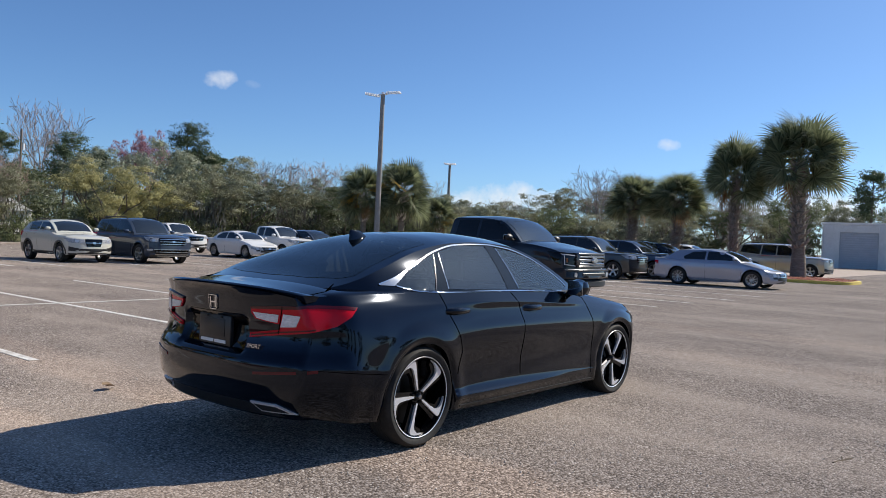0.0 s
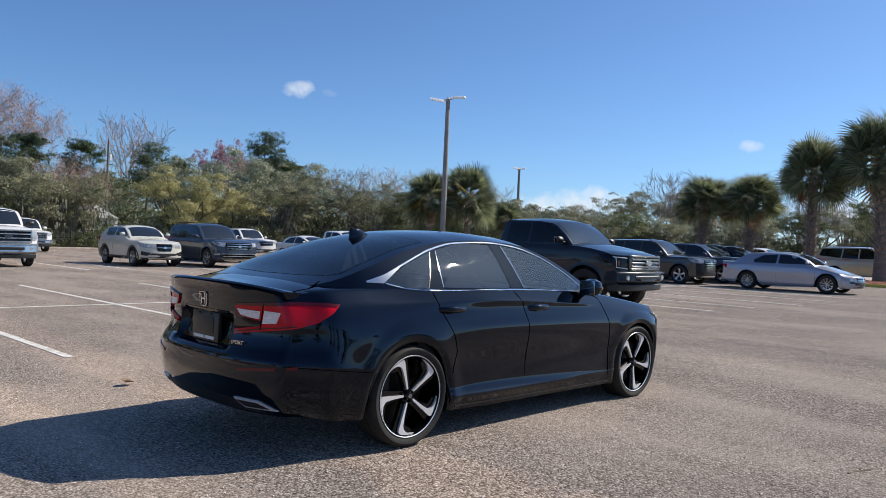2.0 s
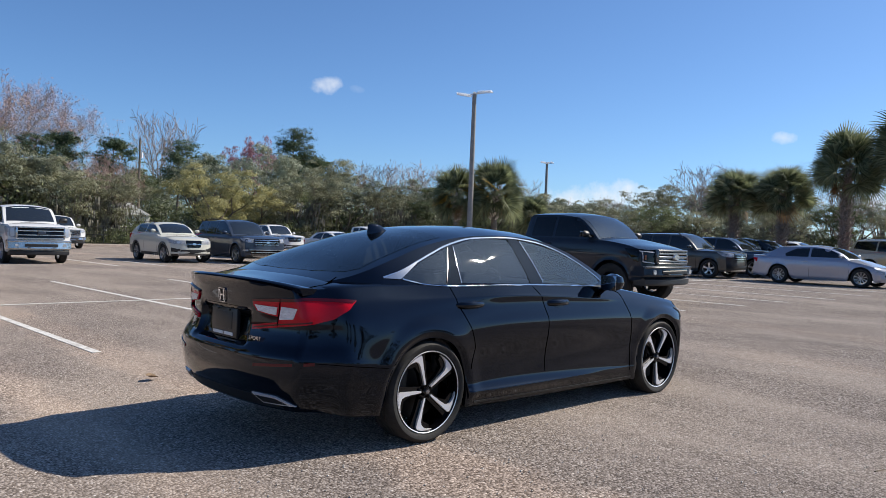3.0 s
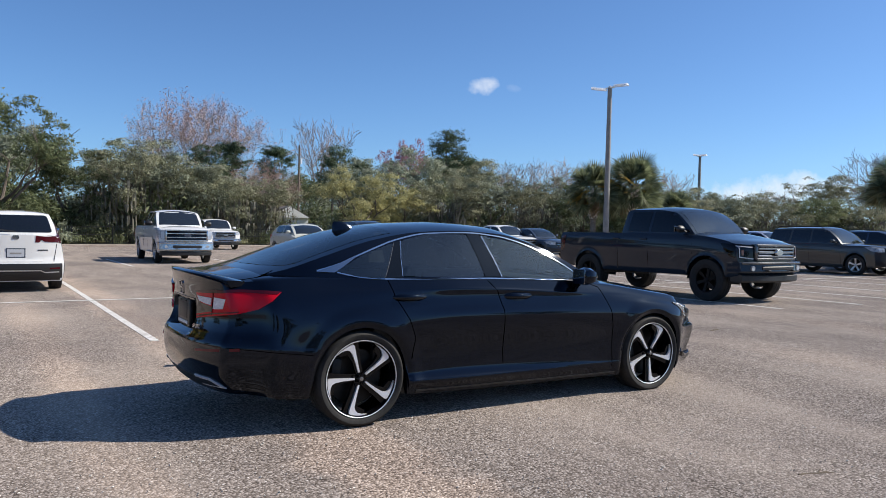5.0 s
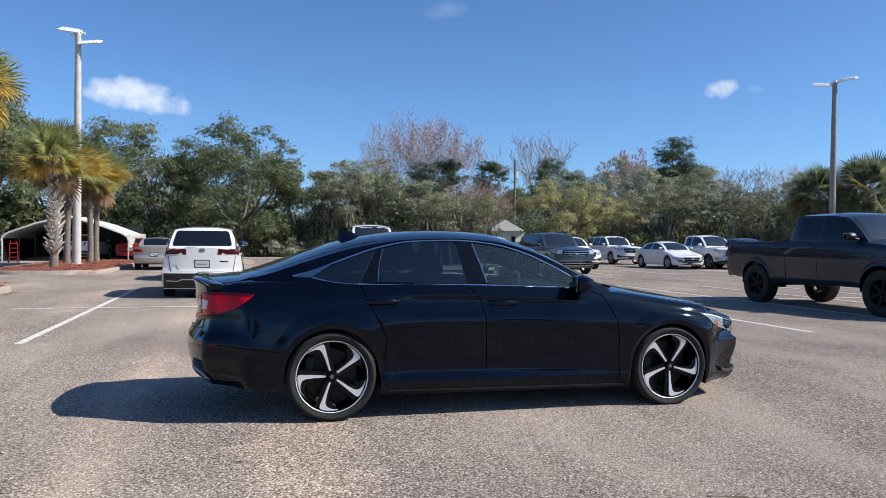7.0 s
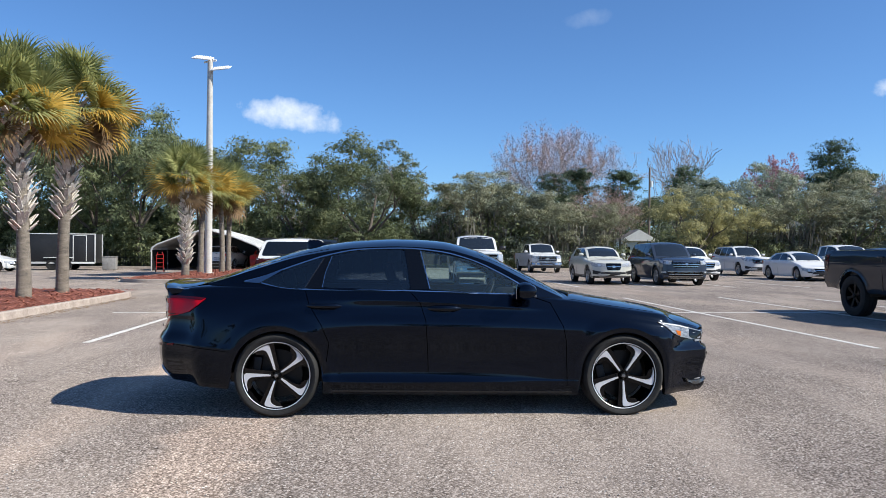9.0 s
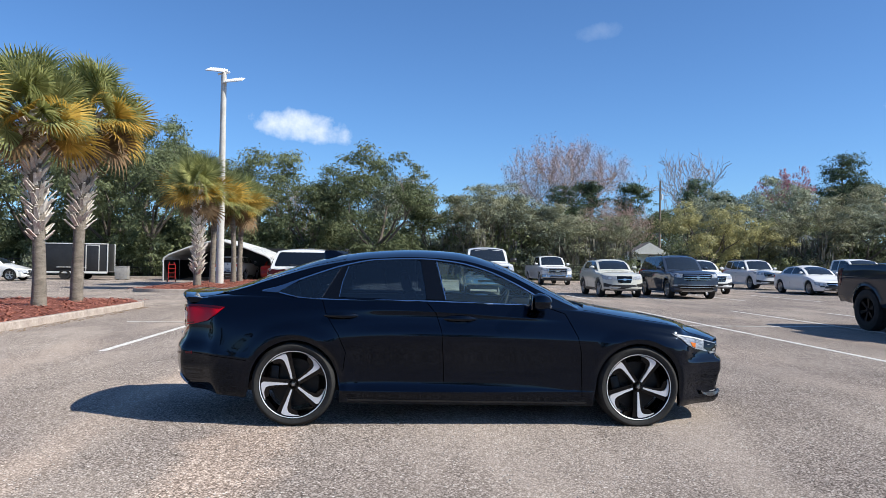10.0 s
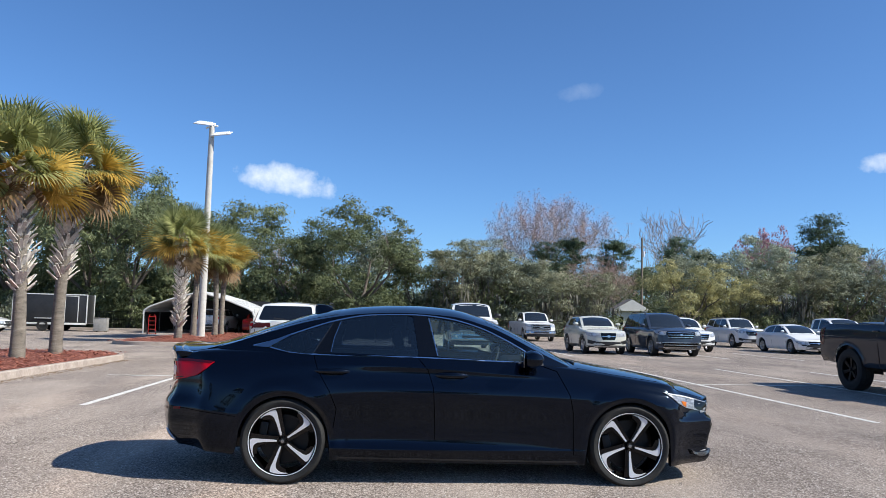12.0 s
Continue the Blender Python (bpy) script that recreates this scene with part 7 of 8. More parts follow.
FANS_GREEN = [fan_mesh(i, FROND_GREEN, sag=0.20 + 0.15 * i, petiole=1.15) for i in range(4)]
FANS_NEAR = [fan_mesh(50 + i, FROND_GREEN, sag=0.30 + 0.2 * i, petiole=0.95, length=1.0, leaflets=36, hw=0.030) for i in range(4)]
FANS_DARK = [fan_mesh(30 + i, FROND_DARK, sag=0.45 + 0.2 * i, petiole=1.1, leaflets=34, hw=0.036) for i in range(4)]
FANS_YELLOW = [fan_mesh(10 + i, FROND_YELLOW, sag=0.7 + 0.2 * i, length=1.05, leaflets=34, hw=0.034) for i in range(2)]
FANS_DEAD = [fan_mesh(20 + i, FROND_DEAD, sag=1.1, length=0.95, petiole=0.8) for i in range(2)]


def palm(label, seed, trunk_h, r, boots, fronds=44, size=1.0, yellow=5, dead=5, fans=FANS_GREEN, low=-24.0, lean=None, boot=PALM_BOOT):
    """A cabbage palm: ringed trunk, old leaf bases under the crown, fan leaves."""
    rng = random.Random(seed)
    t = thing("palm_tree", label, "palm tree", "palms on the islands")
    bm = bmesh.new()
    pts, rad = [], []
    n = 22
    bend = rng.uniform(-0.18, 0.18)
    if lean is not None:
        bend = lean
    for i in range(n + 1):
        q = i / n
        pts.append((bend * q * q, 0.08 * math.sin(q * 3 + seed), trunk_h * q - 0.1))
        rad.append(r * (1.18 - 0.25 * min(q * 4, 1)) * (1 + 0.03 * rng.uniform(-1, 1)))
    tube(bm, pts, rad, 14)
    part("trunk", bm, PALM_BARK, t, "ringed grey palm trunk")
    top = Vector(pts[-1])
    if boots:
        bm = bmesh.new()
        z0 = trunk_h - boots
        m_ = int(boots / 0.055)
        for k in range(m_):
            z = z0 + (k + rng.random()) * boots / m_
            q = z / trunk_h
            cx, cy = bend * q * q, 0.08 * math.sin(q * 3 + seed)
            for j in range(3):
                a = k * 2.4 + j * 2.094 + rng.uniform(-0.15, 0.15)
                c, s_ = math.cos(a), math.sin(a)
                rr = r * 1.02
                l = rng.uniform(0.16, 0.30)
                o = rng.uniform(0.14, 0.28)
                w = 0.058
                pts2 = [(cx + c * rr - s_ * w, cy + s_ * rr + c * w, z), (cx + c * rr + s_ * w, cy + s_ * rr - c * w, z), (cx + c * (rr + o) + s_ * 0.03, cy + s_ * (rr + o) - c * 0.03, z + l), (cx + c * (rr + o) - s_ * 0.03, cy + s_ * (rr + o) + c * 0.03, z + l)]
                slab(bm, pts2, (-c * 0.02, -s_ * 0.02, 0.012))
        tagged(part("leaf_base", bm, boot, t, "criss-cross old leaf bases", smooth=False), kind="stuff")
    for k in range(fronds):
        q = (k + 0.5) / fronds
        if k < dead:
            me, el = FANS_DEAD[k % 2], rng.uniform(-52, -22)
        elif k < dead + yellow:
            me, el = FANS_YELLOW[k % 2], rng.uniform(-24, 28)
        else:
            me, el = fans[rng.randrange(4)], low + (80 - low) * ((k - dead - yellow) / (fronds - dead - yellow)) ** 1.1 + rng.uniform(-14, 14)
        az = k * 137.5 + rng.uniform(-14, 14)
        f = new("frond", me)
        f.parent = t
        sc = size * rng.uniform(0.85, 1.12)
        f.matrix_basis = Matrix.Translation(top + Vector((0, 0, -0.25 + 0.35 * q))) @ pose(0, 0, 0, 0, 0, az) @ pose(0, 0, 0, 0, -el, 0) @ pose(0, 0, 0, rng.uniform(-80, 80), 0, 0) @ Matrix.Diagonal((sc, sc, sc, 1))
    return t


P_BOOT = "cabbage palm with criss-cross leaf bases and yellowing lower fans"
palm(P_BOOT, 1, 4.6, 0.155, 3.0, 70, 0.84, 12, 3, FANS_NEAR, -10.0, lean=-0.25).matrix_basis = upright(-9.1, 11.6, 0.16, 0)
palm(P_BOOT, 2, 5.05, 0.155, 3.1, 66, 0.84, 22, 6, FANS_NEAR, -4.0, lean=0.40).matrix_basis = upright(-9.2, 14.0, 0.16, 0)
palm(P_BOOT, 7, 4.9, 0.155, 3.0, 60, 0.86, 10, 3, FANS_NEAR, -10.0).matrix_basis = upright(-10.6, 9.3, 0.16, 75)
P_TRIM = "cabbage palm with smooth grey trunk in the mulch bed"
palm("cabbage palm with leaf bases along the whole trunk", 3, 4.45, 0.155, 3.9, 64, 0.86, 12, 3, FANS_NEAR, -14.0).matrix_basis = upright(-9.5, 27.7, 0.16, 50)
ps = palm(P_TRIM, 4, 4.4, 0.145, 0.6, 56, 0.88, 9, 3, FANS_NEAR, -14.0)
ps.matrix_basis = upright(-9.97, 32.5, 0.16, 200)
for x, y, a, s_ in ((-9.3, 34.0, 80, 0.98), (-9.24, 36.0, 300, 1.0)):
    copy_thing(ps, upright(x, y, 0.16, a)).scale = (s_, s_, s_)
# darker fronds and leaf bases: shade against the light is in their colours
P_DARK = "tall cabbage palm with a full round crown against the light"
pt = palm(P_DARK, 5, 6.0, 0.34, 4.6, 64, 1.16, 0, 1, FANS_DARK, -22.0, boot=PALM_BOOT_SHADED)
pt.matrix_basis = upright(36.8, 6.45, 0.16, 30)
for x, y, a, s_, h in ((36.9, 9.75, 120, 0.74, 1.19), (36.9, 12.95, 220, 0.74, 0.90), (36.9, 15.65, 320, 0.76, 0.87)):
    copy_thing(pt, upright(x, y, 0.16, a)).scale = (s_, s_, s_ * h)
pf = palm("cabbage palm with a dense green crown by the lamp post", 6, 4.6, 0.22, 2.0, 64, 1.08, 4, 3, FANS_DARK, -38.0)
pf.matrix_basis = upright(34.6, 31.9, 0.0, 10)
for x, y, a, s_ in ((32.4, 33.4, 100, 0.92), (40.0, 33.0, 200, 0.68)):
    copy_thing(pf, upright(x, y, 0.0, a)).scale = (s_, s_, s_)

# ---- woods round the lot ----
OAKS = [broadleaf("oak_tree", "evergreen oak with an uneven grey green crown", 11, OAK_LEAF, moss=False),
        broadleaf("oak_tree", "broad evergreen oak with drooping leafy limbs", 12, OAK_LEAF, 9.0, 8.6, 18500),
        broadleaf("oak_tree", "oak hung with grey moss", 13, OAK_WARM, 8.6, 8.2, 17500, 0.12, True),
        broadleaf("oak_tree", "dull olive oak in winter leaf", 14, OAK_GREY, 9.0, 7.4, 16500)]
GOLD = broadleaf("laurel_tree", "low spreading tree with yellowing leaves", 15, GOLD_LEAF, 6.4, 7.8, 15500, 0.115, False, 0.2)
BARE = [bare_tree("bare_tree", "leafless tree with fine reddish twigs", 21, 12.0, 3, 5, (leaf_material("red_bud", (0.30, 0.17, 0.14), (0.55, 0.37, 0.32)), 13000, 0.085), 0.52, 0.62),
        bare_tree("bare_tree", "leafless grey tree with open limbs", 22, 11.0, 3, 4, None, 0.48, 0.42, 0.018)]
PINK = bare_tree("flowering_tree", "tree covered in dull pink spring blossom", 23, 9.5, 3, 3, (PINK_LEAF, 10000, 0.14))
PINES = [pine("pine_tree", "tall dark pine with an open crown", 31), pine("pine_tree", "dark pine with clumped needles", 32, 18.0)]
BUSHES = [bush("shrub", "dark green shrub at the lot edge", 41, BUSH_DARK), bush("shrub", "grey green low shrub", 42, OAK_GREY, 2.6, 1.1)]
THICKET = [bush("thicket", "dense dark undergrowth below the trees", 43, BUSH_DARK, 5.0, 3.4, 3000, 0.18), bush("thicket", "tangled olive undergrowth below the trees", 44, OAK_GREY, 5.0, 3.0, 3000, 0.17)]

placed = set()


def plant(t, x, y, turn=0.0, size=1.0, tall=1.0):
    """Puts the tree itself first, and copies of it after that."""
    o = t
    if t.name in placed:
        o = copy_thing(t, Matrix())
    placed.add(t.name)
    o.matrix_basis = upright(x, y, -0.05, turn, size, tall)
    return o


A_, B_, M_, G_ = OAKS
for kind, x, y, turn, size, tall in [
        # the row along the back of the lot, west to east
        (B_, -36, 53, 10, 1.15, 1.05), (A_, -21.5, 58.5, 20, 1.3, 1.0), (A_, -29, 53.5, 80, 1.15, 1.1), (B_, -22.6, 53, 160, 1.1, 1.15), (B_, -19.0, 51.5, 220, 0.98, 1.30), (A_, -15.6, 55.0, 250, 0.95, 1.02), (A_, -12.0, 54.5, 300, 1.0, 1.12), (G_, -7.8, 53.5, 40, 0.9, 0.98),
        (B_, -2.2, 52, 75, 1.06, 1.03), (A_, 2.6, 54.5, 190, 0.8, 0.9), (M_, 6.1, 53, 15, 0.86, 1.02), (G_, 9.8, 53, 120, 0.84, 0.88), (M_, 12.9, 52.5, 250, 0.80, 0.85), (M_, 16.0, 53.0, 30, 0.62, 0.98),
        (GOLD, 23.6, 52, 0, 1.0, 1.0), (GOLD, 28.0, 53.5, 140, 0.85, 0.92), (M_, 32.6, 53, 60, 0.84, 0.9), (G_, 37.0, 53, 330, 0.86, 0.85), (M_, 41.5, 51.5, 200, 0.84, 0.85), (B_, 46, 49.5, 100, 0.82, 0.82), (A_, 50.5, 47.5, 20, 0.8, 0.82),
        (M_, 55, 46, 270, 0.8, 0.82), (G_, 60, 45, 50, 0.8, 0.78), (M_, 65, 43, 140, 0.78, 0.78), (A_, 70, 41.5, 240, 0.76, 0.78), (M_, 76, 40, 310, 0.76, 0.78), (G_, 82, 38, 30, 0.8, 0.76), (M_, 87, 34, 100, 0.8, 0.72), (A_, 92, 30, 190, 0.8, 0.72),
        # behind that row
        (BARE[0], 28.4, 121.8, 30, 1.84, 1.06), (BARE[1], 50.0, 121.8, 100, 1.35, 1.5), (PINK, 75.0, 138.0, 0, 1.3, 1.72), (PINES[0], 107.0, 173, 40, 1.4, 0.80), (PINES[1], 117, 175, 160, 1.35, 0.70), (PINES[1], 112, 180, 70, 1.3, 0.76),
        (BARE[0], 21.5, 72, 200, 0.72, 0.95), (PINES[1], 27.5, 84, 90, 0.66, 0.93), (PINES[0], 34.6, 83, 10, 0.62, 0.92), (PINES[1], 23.0, 86, 200, 0.70, 0.90), (PINES[0], 19.0, 82, 120, 0.60, 0.86), (PINES[1], 38.5, 84, 60, 0.60, 0.92), (BARE[1], 46, 62, 250, 0.85, 1.05), (BARE[1], 62, 62, 20, 1.0, 1.0), (BARE[1], 70, 62, 170, 0.95, 0.95), (BARE[1], 77, 60, 300, 0.8, 0.85), (BARE[1], 54, 62, 60, 0.95, 1.0),
        (BARE[1], -9, 64, 60, 0.9, 0.9), (G_, 0, 65, 10, 1.05, 1.0), (G_, 8, 66, 130, 1.05, 0.92), (G_, 29.5, 66, 220, 0.95, 1.0), (G_, 37, 66, 70, 1.0, 1.12), (M_, 43, 65, 20, 1.0, 1.08), (G_, 52, 62, 270, 0.9, 0.95), (B_, -40, 68, 33, 1.2, 1.1), (A_, -30, 70, 133, 1.2, 1.15), (A_, -4, 68, 70, 1.15, 1.0), (G_, -26, 66, 33, 1.1, 1.15), (M_, 60, 58, 133, 0.9, 0.85), (G_, 68, 56, 233, 0.9, 0.85), (M_, 76, 54, 333, 0.9, 0.85),
        # towards the east and the road
        (M_, 88, 52, 0, 0.95, 0.9), (G_, 96, 48, 90, 0.95, 0.85), (M_, 104, 42, 180, 0.95, 0.85), (BARE[1], 108, 50, 40, 1.0, 0.85), (PINES[1], 118, 56, 20, 0.7, 0.7), (G_, 112, 34, 300, 0.95, 0.8), (M_, 118, 28, 30, 1.0, 0.8), (BARE[1], 122, 34, 60, 0.9, 0.8),
        (G_, 124, 22, 130, 1.0, 0.85), (M_, 130, 14, 220, 1.0, 0.9), (PINES[0], 122, 12, 10, 0.6, 0.75), (PINES[1], 126, 6, 100, 0.6, 0.8), (G_, 140, 4, 310, 1.1, 0.9), (BARE[1], 92, 36, 10, 0.8, 0.75), (M_, 97, 24, 75, 0.8, 0.7), (G_, 104, 26, 160, 0.85, 0.7),
        (PINES[1], 113, 16.4, 40, 0.66, 0.86), (A_, 88, 19.5, 60, 0.82, 0.85), (BARE[1], 94, 30, 240, 0.9, 0.8), (BARE[1], 88, 44, 90, 1.0, 0.9), (PINES[1], 98, 40, 0, 0.6, 0.7), (PINES[0], 84, 66, 50, 0.5, 0.65), (PINES[1], 76, 70, 130, 0.5, 0.66), (BARE[1], 84, 56, 10, 0.85, 0.85), (BARE[1], 66, 60, 200, 0.8, 0.85),
        (G_, 33.5, 114, 0, 1.3, 0.8), (M_, 22, 110, 60, 1.3, 0.9), (G_, 43, 114, 120, 1.4, 0.8), (G_, 53, 112, 220, 1.4, 0.9), (A_, 39, 109, 30, 1.3, 0.85), (THICKET[0], 37.2, 103, 10, 1.7, 1.1), (THICKET[1], 41.0, 104, 80, 1.7, 1.1), (THICKET[0], 33.0, 104, 140, 1.7, 1.0),
        # behind the camera, closing the lot: unseen trees added for the cars' reflections
        (B_, -30, -48, 90, 1.1, 1.0), (G_, -14, -52, 180, 1.1, 1.0), (A_, 4, -54, 270, 1.1, 1.0), (B_, 22, -55, 45, 1.1, 1.0), (G_, 42, -52, 135, 1.1, 1.0), (B_, -55, 0, 60, 1.1, 1.0), (G_, -50, 30, 120, 1.1, 1.0), (A_, -44, 48, 150, 1.1, 1.0)]:
    if kind is G_ and x < -5 and y > 0:
        kind = A_
    if x > 86 and y > 0:
        size, tall = size * 1.12, tall * 1.12
    plant(kind, x, y, turn, size, tall)
for i in range(46):
    x = -34 + 2.45 * i + 0.9 * math.sin(i * 2.3)
    y = 51.4 + 0.8 * math.sin(i * 1.7) - max(0, x - 38) * 0.36
    if 17.2 < x < 20.8:
        continue
    plant(BUSHES[(i * 7) % 5 % 2], x, y, i * 53.0, 1.0 + 0.35 * ((i * 5) % 4) / 3, 1.0 + 0.5 * ((i * 3) % 5) / 4)
for i in range(52):
    x = -42 + 2.75 * i + 0.8 * math.sin(i * 2.9)
    y = 55.8 + 1.6 * math.sin(i * 1.3) - max(0, x - 38) * 0.33
    if 16.6 < x < 21.8:
        continue
    plant(THICKET[(i * 3) % 5 % 2], x, y, i * 71.0, 0.9 + 0.3 * ((i * 5) % 7) / 6, 0.8 + 0.5 * ((i * 3) % 5) / 4)
for i in range(24):
    x = -44 + 4.4 * i + 1.2 * math.sin(i * 1.9)
    y = 63.0 + 2.0 * math.sin(i * 2.3) - max(0, x - 38) * 0.33
    if 18.6 < x < 27.0:
        continue
    plant(THICKET[(i * 3) % 5 % 2], x, y, i * 47.0, 1.45, 1.0 + 0.3 * ((i * 3) % 5) / 4)

# ---- lamp posts, poles, buildings, trailer ----
def lamp_post(label, h, mat, r=0.16, heads=((-0.75, 25), (0.75, 25)), turn=0.0):
    """A tapered post with flat slotted lamp heads on a cross arm, tilted a little."""
    t = thing("street_lamp", label, "lamp post", "lamp posts of the lot")
    bm = bmesh.new()
    tube(bm, [(0, 0, -0.1), (0, 0, h * 0.5), (0, 0, h - 0.25)], [r, r * 0.84, r * 0.68], 14)
    pole = part("pole", bm, mat, t, "tapered post")
    bm = bmesh.new()
    lathe(bm, [(r * 1.9, 0.0), (r * 1.9, 0.10), (r * 1.3, 0.14)], 14)
    for v in bm.verts:
        v.co = Vector((v.co.x, v.co.z, v.co.y))
    part("foot_collar", bm, POST_METAL, pole)
    bm = bmesh.new()
    tube(bm, [(-0.30, 0, h - 0.30), (0, 0, h - 0.24), (0.30, 0, h - 0.20)], 0.05, 8)
    tube(bm, [(0, 0, h - 0.35), (0, 0, h - 0.12)], 0.09, 8)
    part("bracket", bm, LED_HEAD, t)
    for x, dz in heads:
        sg = 1 if x > 0 else -1
        mm = pose(x * 0.85, 0, h - 0.18 + dz, 24, -6 * sg, 0)
        bm = bmesh.new()
        box(bm, (0, 0, 0), (0.95, 0.56, 0.055), 0.02, mm)
        box(bm, (-0.45 * sg, 0, -0.01), (0.22, 0.12, 0.07), 0.02, mm)
        hd = part("lamp_head", bm, LED_HEAD, t, "flat grey lamp head with cooling fins")
        for k in range(7):
            bm = bmesh.new()
            box(bm, (-0.33 + 0.11 * k, 0, 0.05), (0.02, 0.46, 0.05), 0.0, mm)
            part("cooling_fin", bm, LED_HEAD, hd)
        for k in range(4):
            bm = bmesh.new()
            box(bm, (-0.28 + 0.19 * k, 0, -0.032), (0.15, 0.42, 0.012), 0.004, mm)
            part("lens", bm, CLEAR_LENS, hd)
    return t


lamp_post("tall pale lamp post with two flat heads on the palm island", 10.75, POST_METAL, 0.19, ((-0.45, 0.10), (0.62, -0.42))).matrix_basis = upright(-9.33, 31.3, 0.1, -8)
lamp_post("tall grey lamp post with two flat heads", 11.15, POST_DARK, 0.20, ((-0.85, -0.16), (0.85, 0.10))).matrix_basis = upright(31.7, 31.5, 0, -38)
lamp_post("distant grey lamp post with one flat head", 11.3, POST_DARK, 0.22, ((0.4, 0.0), (-0.4, 0.0))).matrix_basis = upright(71.7, 57.6, 0, -40)


def utility_pole(x, y, h):
    t = thing("utility_pole", "weathered wooden utility pole among the trees", "utility pole")
    bm = bmesh.new()
    tube(bm, [(0, 0, -0.3), (0, 0, h)], [0.17, 0.12], 10)
    part("pole", bm, WOOD_POLE, t)
    bm = bmesh.new()
    tube(bm, [(0.25, 0, h - 2.6), (0.25, 0, h - 1.8)], 0.16, 10)
    part("transformer", bm, LED_HEAD, t, "grey transformer can")
    t.matrix_basis = upright(x, y)
    return t


utility_pole(35.2, 96.0, 13.0)


def carport():
    """A metal carport: arched sheet roof with open front, posts and a white gable rim."""
    t = thing("carport", "white metal carport with an arched sheet roof", "carport")
    w, d = 8.0, 7.0
    arch = [(-w / 2, 1.40), (-w / 2 + 0.10, 1.72), (-w / 2 + 0.45, 1.95), (-w * 0.25, 2.55), (0, 3.1), (w * 0.25, 2.55), (w / 2 - 0.45, 1.95), (w / 2 - 0.10, 1.72), (w / 2, 1.40)]
    bm = bmesh.new()
    loops = []
    for y in (0, d):
        loops.append([bm.verts.new((x, y, z)) for x, z in arch] + [bm.verts.new((x, y, z + 0.04)) for x, z in arch[::-1]])
    m_ = len(loops[0])
    for i in range(m_):
        bm.faces.new((loops[0][i], loops[0][(i + 1) % m_], loops[1][(i + 1) % m_], loops[1][i]))
    h_ = len(arch)
    for lp in loops:
        for i in range(h_ - 1):
            bm.faces.new((lp[i], lp[i + 1], lp[m_ - 2 - i], lp[m_ - 1 - i]))
    bmesh.ops.recalc_face_normals(bm, faces=bm.faces)
    roof = part("roof", bm, SHEET_METAL, t, "white corrugated sheet roof", smooth=False)
    for k in range(15):
        y = 0.25 + k * (d - 0.5) / 14
        bm = bmesh.new()
        tube(bm, [(x, y, z + 0.05) for x, z in arch], 0.02, 5)
        part("roof_rib", bm, SHEET_METAL, roof)
    bm = bmesh.new()
    tube(bm, [(x, 0.0, z - 0.02) for x, z in arch], 0.07, 6)
    part("roof_rim", bm, SHEET_METAL, t)
    for x in (-w / 2 + 0.03, w / 2 - 0.03):
        for y in (0.05, d * 0.5, d - 0.05):
            bm = bmesh.new()
            box(bm, (x, y, 0.8), (0.08, 0.08, 1.7), 0.01)
            part("post", bm, SHEET_METAL, t)
    side = bmesh.new()
    box(side, (w / 2 + 0.02, d / 2, 1.45), (0.03, d - 0.05, 1.0), 0.005)
    side = part("side_sheet", side, SHEET_METAL, t, "white ribbed side sheet")
    for k in range(6):
        bm = bmesh.new()
        tube(bm, [(w / 2 + 0.045, 0.05, 1.02 + 0.17 * k), (w / 2 + 0.045, d - 0.05, 1.02 + 0.17 * k)], 0.022, 5)
        part("sheet_rib", bm, SHEET_METAL, side)
    bm = bmesh.new()
    box(bm, (0, d - 0.02, 1.3), (w - 0.2, 0.04, 2.6))
    part("back_wall", bm, TRIM_BLACK, t, "dark back wall")
    bm = bmesh.new()
    box(bm, (-w / 2 + 0.03, d / 2, 0.85), (0.03, d - 0.1, 1.6))
    part("side_wall", bm, TRIM_BLACK, t, "dark side wall")
    return t


carport().matrix_basis = parked(-12.15, 43.0, -1.5) @ Matrix.Diagonal((0.87, 0.95, 0.87, 1))


